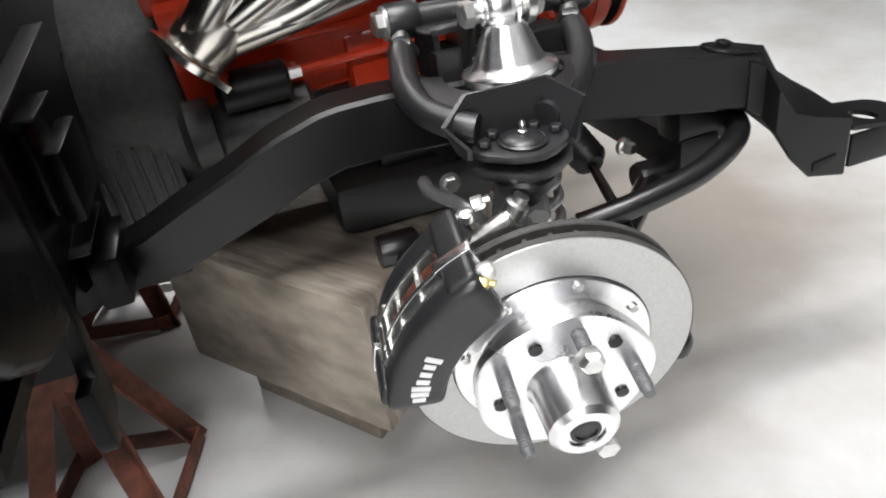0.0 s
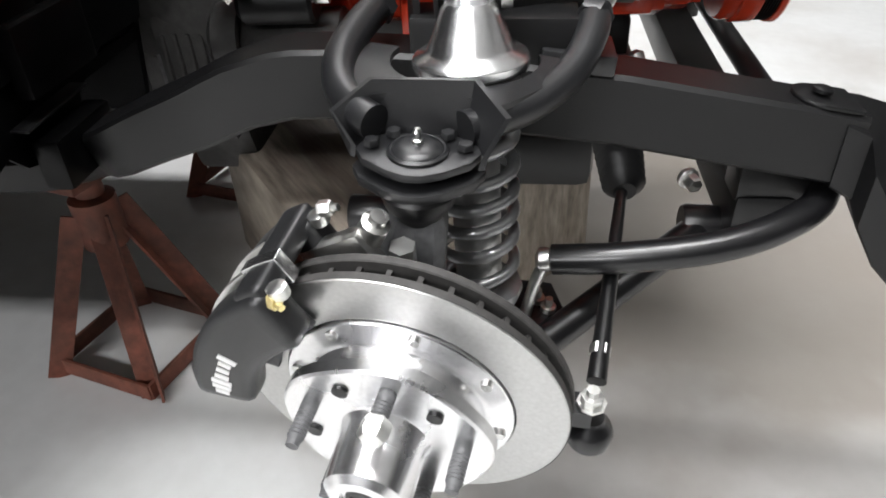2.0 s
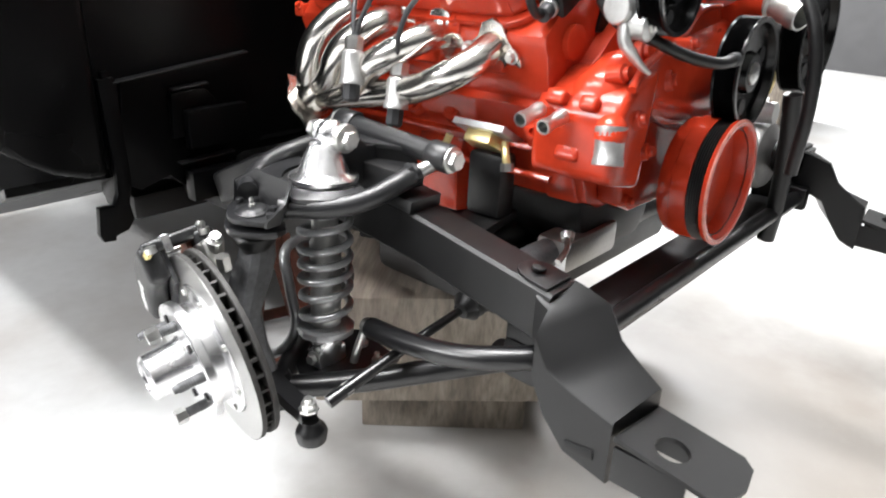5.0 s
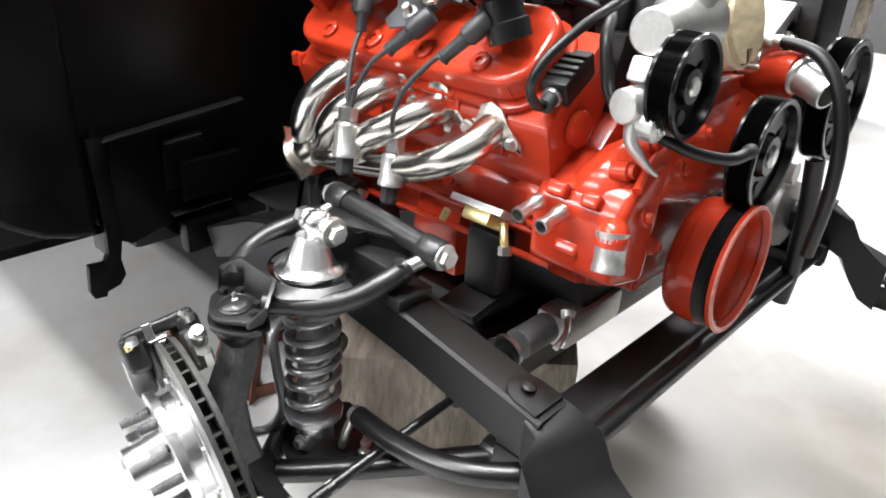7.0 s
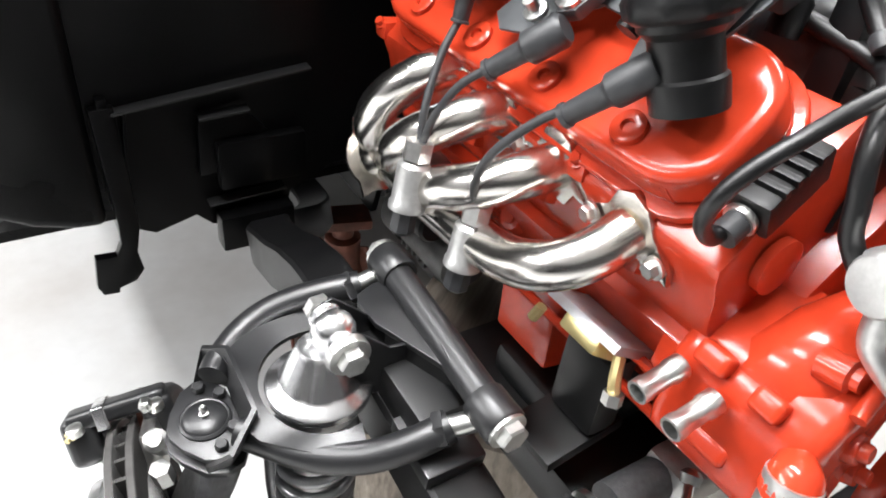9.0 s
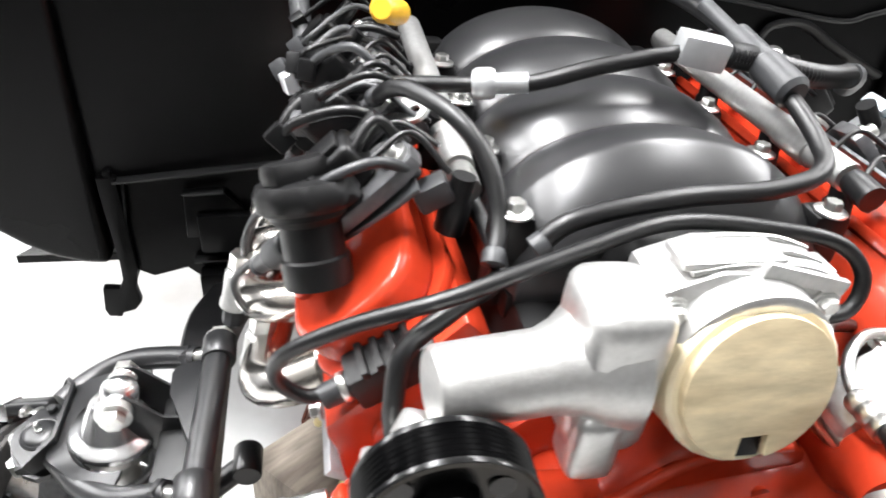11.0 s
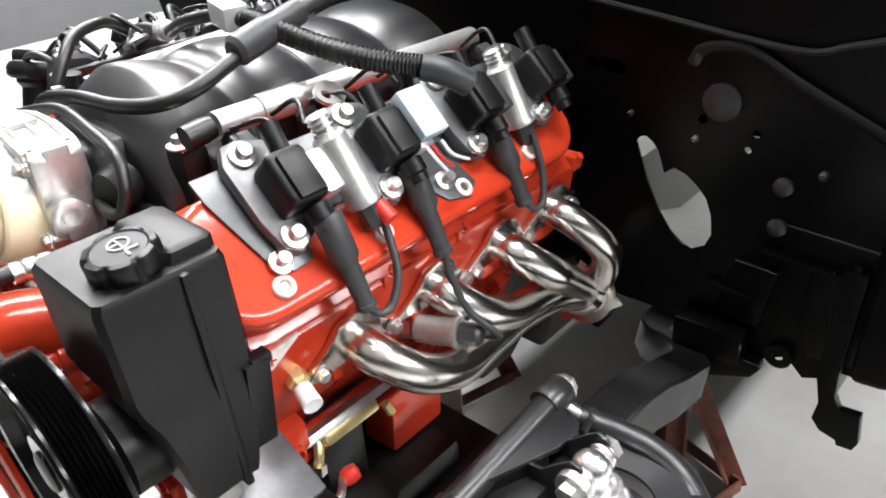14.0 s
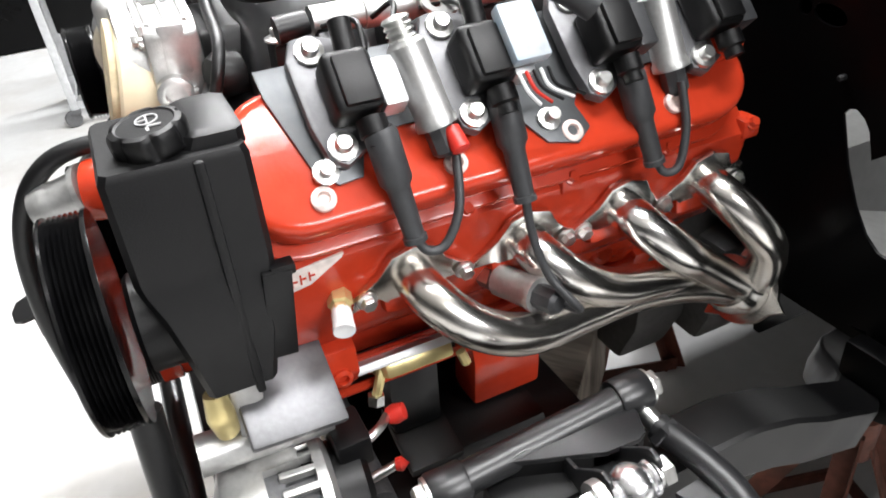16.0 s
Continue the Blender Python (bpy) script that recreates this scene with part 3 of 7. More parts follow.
def coilover():
    top, low = Vector((-0.524, 0.285, 0.628)), Vector((-0.546, 0.272, 0.372))
    ax = top - low
    n = ax.normalized()
    sh = thing("coilover_strut", low, "silver coilover strut with a bare coil spring", "coilover strut", "front coilover struts")
    b = nb()
    lathe(b, [(0.037, -0.012), (0.046, -0.010), (0.047, -0.003), (0.045, 0.0), (0.036, 0.003), (0.034, 0.006), (0.0215, 0.036), (0.0185, 0.040), (0, 0.040)], top, n, 8 * 6, wave=lambda a, i: 1 - (0.05 * (math.cos(8 * a) > 0.55) if 5 <= i <= 6 else 0))
    part("top_cone", b, M_MACH, sh)
    b = nb()
    lathe(b, [(0.033, -0.03), (0.039, -0.026), (0.039, -0.012), (0.033, -0.012)], top, n, 32)
    part("spring_seat", b, M_CAST, sh)
    eye = Vector((-0.508, 0.288, 0.678))
    b = nb()
    tube(b, [top + n * 0.038, eye - Vector((0, 0, 0.008))], 0.011, 14, 1)
    lathe(b, [(0.0, -0.017), (0.010, -0.016), (0.016, -0.011), (0.0195, -0.004), (0.0195, 0.004), (0.016, 0.011), (0.010, 0.016), (0, 0.017)], eye, (0, 1, 0), 24)
    part("top_eye", b, M_MACH, sh)
    b = nb()
    lathe(b, [(0.0105, -0.030), (0.0105, 0.032), (0, 0.032)], eye, (0, 1, 0), 16)
    part("through_bolt", b, M_STEEL, sh)
    b = nb()
    lathe(b, [(0.0, -0.0445), (0.0115, -0.0445), (0.0125, -0.0425), (0.0125, -0.0345), (0.0, -0.0345)], eye, (0, 1, 0), 6)
    part("bolt_head", b, M_STEEL, sh)
    b = nb()
    lathe(b, [(0.0, -0.0342), (0.0185, -0.0342), (0.0190, -0.031), (0.0190, -0.0255), (0.0, -0.0255)], eye, (0, 1, 0), 24)
    part("washer", b, M_STEEL, sh)
    for y0, y1 in ((-0.0208, -0.0165), (0.0165, 0.0208)):
        b = nb()
        lathe(b, [(0.0, y0), (0.0140, y0), (0.0150, (y0 + y1) / 2), (0.0140, y1), (0.0, y1)], eye, (0, 1, 0), 20)
        part("spacer", b, M_MACH, sh)
    b = nb()
    lathe(b, [(0.0, 0.0255), (0.013, 0.0255), (0.013, 0.035), (0.0105, 0.037), (0, 0.037)], eye, (0, 1, 0), 6)
    part("nut", b, M_STEEL, sh)
    b = nb()
    turns, steps = 6.4, 150
    side = n.orthogonal().normalized()
    up = n.cross(side)
    pts = []
    for k in range(steps + 1):
        f = k / steps
        a = 2 * math.pi * turns * f
        h = 0.045 + 0.168 * (f + 0.03 * math.sin(2 * math.pi * f))
        pts.append(low + n * h + (side * math.cos(a) + up * math.sin(a)) * 0.0335)
    tube(b, pts, 0.0056, 10, 1)
    part("coil_spring", b, M_SPRING, sh, "bright silver coil spring")
    b = nb()
    lathe(b, [(0.021, 0.02), (0.0215, 0.05), (0.0215, 0.16), (0.018, 0.165), (0.018, 0.225), (0, 0.225)], low, n, 28)
    part("damper_body", b, M_CAST, sh)
    b = nb()
    lathe(b, [(0.030, 0.024), (0.039, 0.026), (0.040, 0.030), (0.040, 0.036), (0.030, 0.040)], low, n, 36, wave=lambda a, i: 1 + 0.02 * math.cos(12 * a))
    part("lower_collar", b, M_SPRING, sh)
    b = nb()
    lathe(b, [(0.013, -0.02), (0.022, 0.0), (0.023, 0.025), (0.020, 0.03)], low, n, 20)
    box(b, low + Vector((0, 0, -0.012)), (0.05, 0.03, 0.03), 0.006)
    part("lower_mount", b, M_MACH, sh)
    b = nb()
    hexbolt(b, low + Vector((-0.026, -0.004, -0.006)), (-1, -0.2, 0.2), 0.008, 0.010)
    part("lower_bolt", b, M_STEEL, sh)


def lower_arm():
    arm = thing("lower_control_arm", (-0.5, 0.22, 0.32), "black tubular lower control arm", "control arm", "front control arms")
    b = nb()
    tube(b, [(-0.615, 0.272, 0.338), (-0.58, 0.235, 0.342), (-0.53, 0.178, 0.355), (-0.47, 0.105, 0.378), (-0.415, 0.040, 0.398)], 0.0165, 16)
    part("front_tube", b, M_BLACKROD, arm)
    b = nb()
    tube(b, [(-0.615, 0.292, 0.336), (-0.57, 0.32, 0.345), (-0.50, 0.36, 0.365), (-0.42, 0.40, 0.395)], 0.0165, 16)
    part("rear_tube", b, M_BLACKROD, arm)
    b = nb()
    slab(b, [(-0.60, 0.262), (-0.53, 0.182), (-0.47, 0.20), (-0.46, 0.30), (-0.50, 0.348), (-0.58, 0.31)], 0.344, 0.350, pose(0, 0, 0, 0, 0, 0), 0.001)
    part("spring_plate", b, M_BLACKROD, arm)
    for p in ((-0.50, 0.215, 0.350), (-0.485, 0.262, 0.350), (-0.513, 0.204, 0.350)):
        b = nb()
        lathe(b, [(0.008, 0), (0.008, 0.006), (0.004, 0.0065), (0.004, 0.016), (0, 0.016)], p, (0, 0, 1), 8)
        part("plate_bolt", b, M_STEEL, arm)
    b = nb()
    lathe(b, [(0.022, -0.02), (0.026, -0.016), (0.026, 0.012), (0.020, 0.018), (0.014, 0.032), (0, 0.032)], (-0.625, 0.282, 0.332), (0.05, 0, 1), 20)
    part("lower_ball_joint", b, M_BLACKROD, arm)
    for p in ((-0.415, 0.040, 0.398), (-0.42, 0.40, 0.395)):
        b = nb()
        lathe(b, [(0.019, -0.025), (0.021, -0.022), (0.021, 0.022), (0.019, 0.025)], p, (0, 1, 0), 18)
        part("pivot_bush", b, M_BLACKROD, arm)


def knuckle():
    kn = thing("steering_knuckle", (-0.63, 0.31, 0.33), "grey cast steering knuckle behind the brake disc", "steering knuckle", "steering knuckles")
    b = nb()
    secs = []
    for c, w, d in (((-0.612, 0.318, 0.548), 0.040, 0.036), ((-0.616, 0.320, 0.525), 0.048, 0.040), ((-0.626, 0.324, 0.495), 0.054, 0.040), ((-0.644, 0.326, 0.455), 0.062, 0.034), ((-0.648, 0.324, 0.41), 0.075, 0.040), ((-0.640, 0.305, 0.36), 0.055, 0.040), ((-0.628, 0.288, 0.348), 0.045, 0.040)):
        x, y, z = c
        k = 0.008
        secs.append([Vector((x + sx, y + sy, z)) for sx, sy in ((-d / 2, -w / 2 + k), (-d / 2 + k, -w / 2), (d / 2 - k, -w / 2), (d / 2, -w / 2 + k), (d / 2, w / 2 - k), (d / 2 - k, w / 2), (-d / 2 + k, w / 2), (-d / 2, w / 2 - k))])
    loft(b, secs)
    part("upright", b, M_KNUCKLE, kn)
    b = nb()
    loft(b, [[Vector(c) + Vector(o) for o in ((-0.012, 0, -0.009), (0.012, 0, -0.009), (0.012, 0, 0.009), (-0.012, 0, 0.009))] for c in ((-0.635, 0.292, 0.36), (-0.644, 0.25, 0.362), (-0.652, 0.21, 0.366), (-0.656, 0.172, 0.368))])
    part("steering_arm", b, M_BLACKROD, kn)
    b = nb()
    lathe(b, [(0.020, -0.03), (0.026, -0.02), (0.026, 0.0), (0, 0.0)], hubp(0, 0, -0.02), RN, 20)
    part("spindle", b, M_KNUCKLE, kn)
    # bracket that carries the caliper
    b = nb()
    box(b, hubp(0.055, 0.100, -0.040), (0.085, 0.045, 0.016), 0.006, HUB.to_3x3().to_4x4() @ pose(0, 0, 0, 0, 0, -30))
    part("caliper_bracket", b, M_STEEL, kn)
    b = nb()
    lathe(b, [(0.011, 0), (0.011, 0.026), (0.007, 0.028), (0.007, 0.034), (0, 0.034)], hubp(0.030, 0.118, -0.048), RU * -0.4 + RV * 0.8, 12)
    part("bracket_bolt", b, M_STEEL, kn)
    b = nb()
    lathe(b, [(0.010, 0), (0.010, 0.020), (0, 0.020)], hubp(0.000, 0.105, -0.045), RV, 6)
    part("bracket_bolt", b, M_STEEL, kn)
    b = nb()
    lathe(b, [(0.007, 0), (0.009, 0.008), (0, 0.010)], hubp(-0.02, 0.0, -0.045), -RN, 12)
    part("sensor_plug", b, M_STEEL, kn)


def tie_rod():
    tr = thing("tie_rod", (-0.656, 0.172, 0.34), "black tie rod with a dark rubber-booted end", "tie rod", "tie rods")
    b = nb()
    tube(b, [(-0.408, 0.131, 0.437), (-0.53, 0.150, 0.406), (-0.63, 0.166, 0.376)], [0.006, 0.0075, 0.009], 12)
    part("rod", b, M_BLACKROD, tr)
    b = nb()
    lathe(b, [(0.0095, 0), (0.0095, 0.010), (0, 0.010)], (-0.596, 0.161, 0.386), (-1, 0.16, -0.3), 6)
    part("jam_nut", b, M_STEEL, tr)
    b = nb()
    lathe(b, [(0.011, 0), (0.019, 0.006), (0.021, 0.018), (0.018, 0.026), (0.013, 0.030), (0.011, 0.036), (0, 0.036)], (-0.656, 0.170, 0.325), (0, 0, 1), 20)
    part("end_boot", b, M_BLACKROD, tr)
    b = nb()
    lathe(b, [(0.013, 0), (0.013, 0.003), (0.0095, 0.003), (0.0095, 0.011), (0.0055, 0.0115), (0.0055, 0.018), (0, 0.018)], (-0.656, 0.172, 0.377), (0, 0, 1), 8)
    part("castle_nut", b, M_STEEL, tr)


def rotor():
    ro = thing("brake_disc", hubp(0, -0.134, 0), "bare steel vented brake disc with machined faces", "brake disc", "front brake discs")
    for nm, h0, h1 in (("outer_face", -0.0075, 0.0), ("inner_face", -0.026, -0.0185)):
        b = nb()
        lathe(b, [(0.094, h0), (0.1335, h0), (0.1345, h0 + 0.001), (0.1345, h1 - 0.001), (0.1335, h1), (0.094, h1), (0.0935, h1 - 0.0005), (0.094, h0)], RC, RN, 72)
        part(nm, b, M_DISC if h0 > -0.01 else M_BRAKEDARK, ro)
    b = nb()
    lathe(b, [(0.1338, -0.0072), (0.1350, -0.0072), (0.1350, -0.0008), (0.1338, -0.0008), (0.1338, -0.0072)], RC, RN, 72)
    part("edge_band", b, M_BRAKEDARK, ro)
    # vanes are coloured dark for the shade inside the vents
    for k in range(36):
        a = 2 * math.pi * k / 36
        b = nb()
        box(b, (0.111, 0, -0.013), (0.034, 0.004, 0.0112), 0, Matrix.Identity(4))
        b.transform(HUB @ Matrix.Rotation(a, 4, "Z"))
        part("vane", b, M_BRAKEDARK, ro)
    # black ring: the shade deep in the vents, put into the colour
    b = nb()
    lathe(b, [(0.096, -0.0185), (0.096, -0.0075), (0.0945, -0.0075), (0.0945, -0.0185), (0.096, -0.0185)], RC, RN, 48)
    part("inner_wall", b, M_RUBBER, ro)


def hub():
    hb = thing("wheel_hub", hubp(0, -0.09, 0), "polished aluminium five-stud wheel hub", "wheel hub", "front wheel hubs")
    b = nb()
    lathe(b, [(0.060, -0.012), (0.0925, -0.012), (0.0925, 0.002), (0.0915, 0.003), (0.076, 0.003), (0.072, 0.006), (0.070, 0.022), (0.050, 0.022)], RC, RN, 64)
    part("disc_hat", b, M_MACH, hb)
    for k in range(8):
        a = 2 * math.pi * (k + 0.3) / 8
        b = nb()
        lathe(b, [(0.0045, 0.003), (0.0045, 0.006), (0.002, 0.0065), (0, 0.005)], hubp(0.084 * math.cos(a), 0.084 * math.sin(a), 0), RN, 10)
        part("hat_screw", b, M_STEEL, hb)
    b = nb()
    lathe(b, [(0.040, 0.020), (0.079, 0.022), (0.082, 0.024), (0.082, 0.034), (0.080, 0.036), (0.036, 0.0365), (0.033, 0.042), (0.031, 0.085), (0.026, 0.090), (0.017, 0.0905), (0.016, 0.087), (0, 0.087)], RC, RN, 60, wave=lambda a, i: 1 + (0.025 * math.cos(5 * a - 0.5) if 1 <= i <= 4 else 0))
    part("flange", b, M_MACH, hb)
    b = nb()
    lathe(b, [(0.0135, 0.0872), (0.0135, 0.0885), (0.010, 0.089), (0.0095, 0.0875), (0, 0.0875)], RC, RN, 20)
    part("cap_plug", b, M_RUBBER, hb)
    for k in range(5):
        a = radians(26 + 72 * k)
        b = nb()
        u, v = 0.062 * math.cos(a), 0.062 * math.sin(a)
        prof = [(0.0068, 0.036), (0.0068, 0.042)]
        for j in range(8):
            prof += [(0.0068, 0.044 + j * 0.0030), (0.0060, 0.0455 + j * 0.0030)]
        prof += [(0.0050, 0.069), (0.0050, 0.073), (0, 0.073)]
        lathe(b, prof, hubp(u, v, 0), RN, 12)
        part("wheel_stud", b, M_KNUCKLE, hb, "dark threaded wheel stud")
        # black disc on the flange, coloured like the shade in a drilled hole
        b = nb()
        a2 = a + radians(36)
        lathe(b, [(0.0062, 0.036), (0.0062, 0.0388), (0, 0.0388)], hubp(0.060 * math.cos(a2), 0.060 * math.sin(a2), 0), RN, 12)
        part("dark_hole_disc", b, M_RUBBER, hb)
    a = radians(98)
    b = nb()
    lathe(b, [(0.0095, 0.058), (0.0110, 0.060), (0.0110, 0.070), (0.0085, 0.0735), (0, 0.0735)], hubp(0.062 * math.cos(a), 0.062 * math.sin(a), 0), RN, 6)
    part("lug_nut", b, M_STEEL, hb)
    a = radians(242)
    b = nb()
    lathe(b, [(0.0100, 0.062), (0.0105, 0.066), (0.0105, 0.076), (0, 0.078)], hubp(0.062 * math.cos(a), 0.062 * math.sin(a), 0), RN, 6)
    part("lug_nut", b, M_STEEL, hb)


def arc_block(bm, r0, r1, a0, a1, h0, h1, bev, n=10):
    poly = [(r1 * math.cos(radians(a0 + (a1 - a0) * k / n)), r1 * math.sin(radians(a0 + (a1 - a0) * k / n))) for k in range(n + 1)]
    poly += [(r0 * math.cos(radians(a1 + (a0 - a1) * k / n)), r0 * math.sin(radians(a1 + (a0 - a1) * k / n))) for k in range(n + 1)]
    slab(bm, poly, h0, h1, HUB, bev, 3)


def caliper(bars):
    ca = thing("brake_caliper", hubp(0.13, 0.02, 0), "black four-piston brake caliper with white print bars", "brake caliper", "front brake calipers")
    b = nb()
    arc_block(b, 0.106, 0.158, 3, 63, 0.008, 0.038, 0.014)
    part("outer_body", b, M_CALIPER, ca)
    b = nb()
    arc_block(b, 0.106, 0.156, 4, 64, -0.064, -0.034, 0.010)
    part("inner_body", b, M_CALIPER, ca)
    for a0, a1 in ((4, 13), (53, 63)):
        b = nb()
        arc_block(b, 0.144, 0.162, a0, a1, -0.060, 0.031, 0.007, 4)
        part("bridge", b, M_CALIPER, ca)
    b = nb()
    arc_block(b, 0.140, 0.1635, 51.5, 64, -0.006, 0.005, 0.001, 4)
    part("bridge_plate", b, M_MACH, ca)
    b = nb()
    arc_block(b, 0.144, 0.1635, 3.5, 14, -0.020, -0.012, 0.001, 4)
    part("bridge_plate", b, M_MACH, ca)
    for h0, h1 in ((-0.003, 0.002), (-0.030, -0.026)):
        b = nb()
        arc_block(b, 0.150, 0.1595, 14, 51, h0, h1, 0.0006, 8)
        part("pad_spring", b, M_STEEL, ca)
    for k, a in enumerate((17.5, 22.0)):
        b = nb()
        tube(b, [hubp(0.155 * math.cos(radians(a)), 0.155 * math.sin(radians(a)), h) for h in (0.014, -0.04)], 0.0052, 12, 1)
        part("bridge_tube", b, M_STEEL, ca)
    for h0, h1 in ((0.001, 0.0075), (-0.0335, -0.0265)):
        b = nb()
        arc_block(b, 0.098, 0.150, 12, 56, h0, h1, 0.001)
        part("brake_pad", b, M_RUST if h0 < 0 else M_KNUCKLE, ca, "dark brake pad")
    for a, h in ((65, 0.022), (65, -0.05), (3, 0.018), (3, -0.05)):
        b = nb()
        p = hubp(0.150 * math.cos(radians(a)), 0.150 * math.sin(radians(a)), h)
        d = (RV if a > 30 else -RV) * 1.0 + RU * (0.2)
        lathe(b, [(0.0075, -0.004), (0.0075, 0.004), (0.005, 0.005), (0, 0.005)], p, d, 12)
        part("bridge_bolt", b, M_STEEL, ca)
    for u, v, h, ax in ((0.071, 0.130, 0.024, -RU * 0.9 + RN * 0.5), (0.058, 0.150, -0.045, -RU + RV * 0.3)):
        b = nb()
        lathe(b, [(0.0062, 0), (0.0062, 0.008), (0.005, 0.010), (0.0028, 0.010), (0.0028, 0.015), (0, 0.015)], hubp(u, v, h), ax, 6)
        part("bleed_screw", b, M_BRASS if h > 0 else M_STEEL, ca)
    for k, (a, s) in enumerate(((9.5, 0.011), (12.5, 0.015), (15.5, 0.016), (19, 0.011), (23, 0.010), (27, 0.010), (30.5, 0.015))):
        if not bars:
            break
        b = nb()
        m = HUB @ Matrix.Rotation(radians(a), 4, "Z") @ Matrix.Translation((0.131, 0, 0.0386))
        box(b, (0, 0, 0), (s, 0.0048, 0.0012), 0, Matrix.Identity(4))
        b.transform(m)
        part("print_bar", b, M_WHITE, ca)
    for a in (30, 42):
        b = nb()
        p0 = hubp(0.150 * math.cos(radians(a)), 0.150 * math.sin(radians(a)), 0.03)
        p1 = hubp(0.150 * math.cos(radians(a)), 0.150 * math.sin(radians(a)), -0.055)
        tube(b, [p0, p1], 0.0035, 8, 1)
        part("pad_pin", b, M_STEEL, ca)


def brake_hose():
    b = nb()
    tube(b, [(-0.648, 0.335, 0.400), (-0.625, 0.345, 0.365), (-0.585, 0.335, 0.352), (-0.570, 0.310, 0.40), (-0.565, 0.325, 0.46), (-0.55, 0.35, 0.50), (-0.50, 0.37, 0.50), (-0.47, 0.37, 0.50)], 0.0075, 12)
    solo("brake_hose", b, M_SPRING, "silver braided brake hose looping behind the disc", "brake hose", "brake hoses")


for S in (CAST, MIRROR @ Matrix.Translation((0, 0, -0.008)) @ CAST):
    G[0] = S
    control_arm()
    ball_joint()
    coilover()
    lower_arm()
    knuckle()
    tie_rod()
    rotor()
    hub()
    caliper(True)
    brake_hose()
G[0] = Matrix.Identity(4)

# ---------- engine ----------
LEAN = Matrix.Translation((0.022, 0.137, 0.862)) @ pose(0, 0, 0, 0.3, 2.0, -0.8) @ Matrix.Translation((-0.023, -0.138, -0.865))
ENG = LEAN @ Matrix.Translation((-0.018, 0.15, 0.85)) @ pose(0, 0, 0, -1.5, 0, 1.5) @ Matrix.Translation((0, -0.15, -0.85))
G[0] = ENG
FRONT, REAR = 0.085, 0.615
PORTS = (0.208, 0.324, 0.442, 0.558)


def prism_y(bm, poly, y0, y1, bev=0.0, segs=2):
    """An outline in x and z, run along y."""
    slab(bm, poly, y0, y1, Matrix(((1, 0, 0, 0), (0, 0, 1, 0), (0, 1, 0, 0), (0, 0, 0, 1))), bev, segs)


def both(poly):
    return poly + [(-x, z) for x, z in poly[::-1]]


def mirrored(pts, s):
    return [(x * s, *r) for x, *r in pts]


engine = thing("engine", (0, 0.35, 0.45), "orange-red painted V8 engine block and heads", "engine")
b = nb()
prism_y(b, both([(0.130, 0.540), (0.168, 0.556), (0.190, 0.60), (0.235, 0.665), (0.255, 0.70), (0.16, 0.79), (0.10, 0.84)]), FRONT, REAR - 0.01, 0.006)
part("block", b, M_RED, engine)
b = nb()
prism_y(b, both([(0.085, 0.44), (0.115, 0.47), (0.128, 0.541)]), FRONT + 0.03, REAR - 0.02, 0.012)
part("oil_pan", b, M_FRAME, engine, "black oil pan under the block")
PASS = ENG @ Matrix.Translation((0.030, 0.0, 0.0))
DRIVER = ENG @ Matrix.Translation((-0.007, 0.0, -0.003))
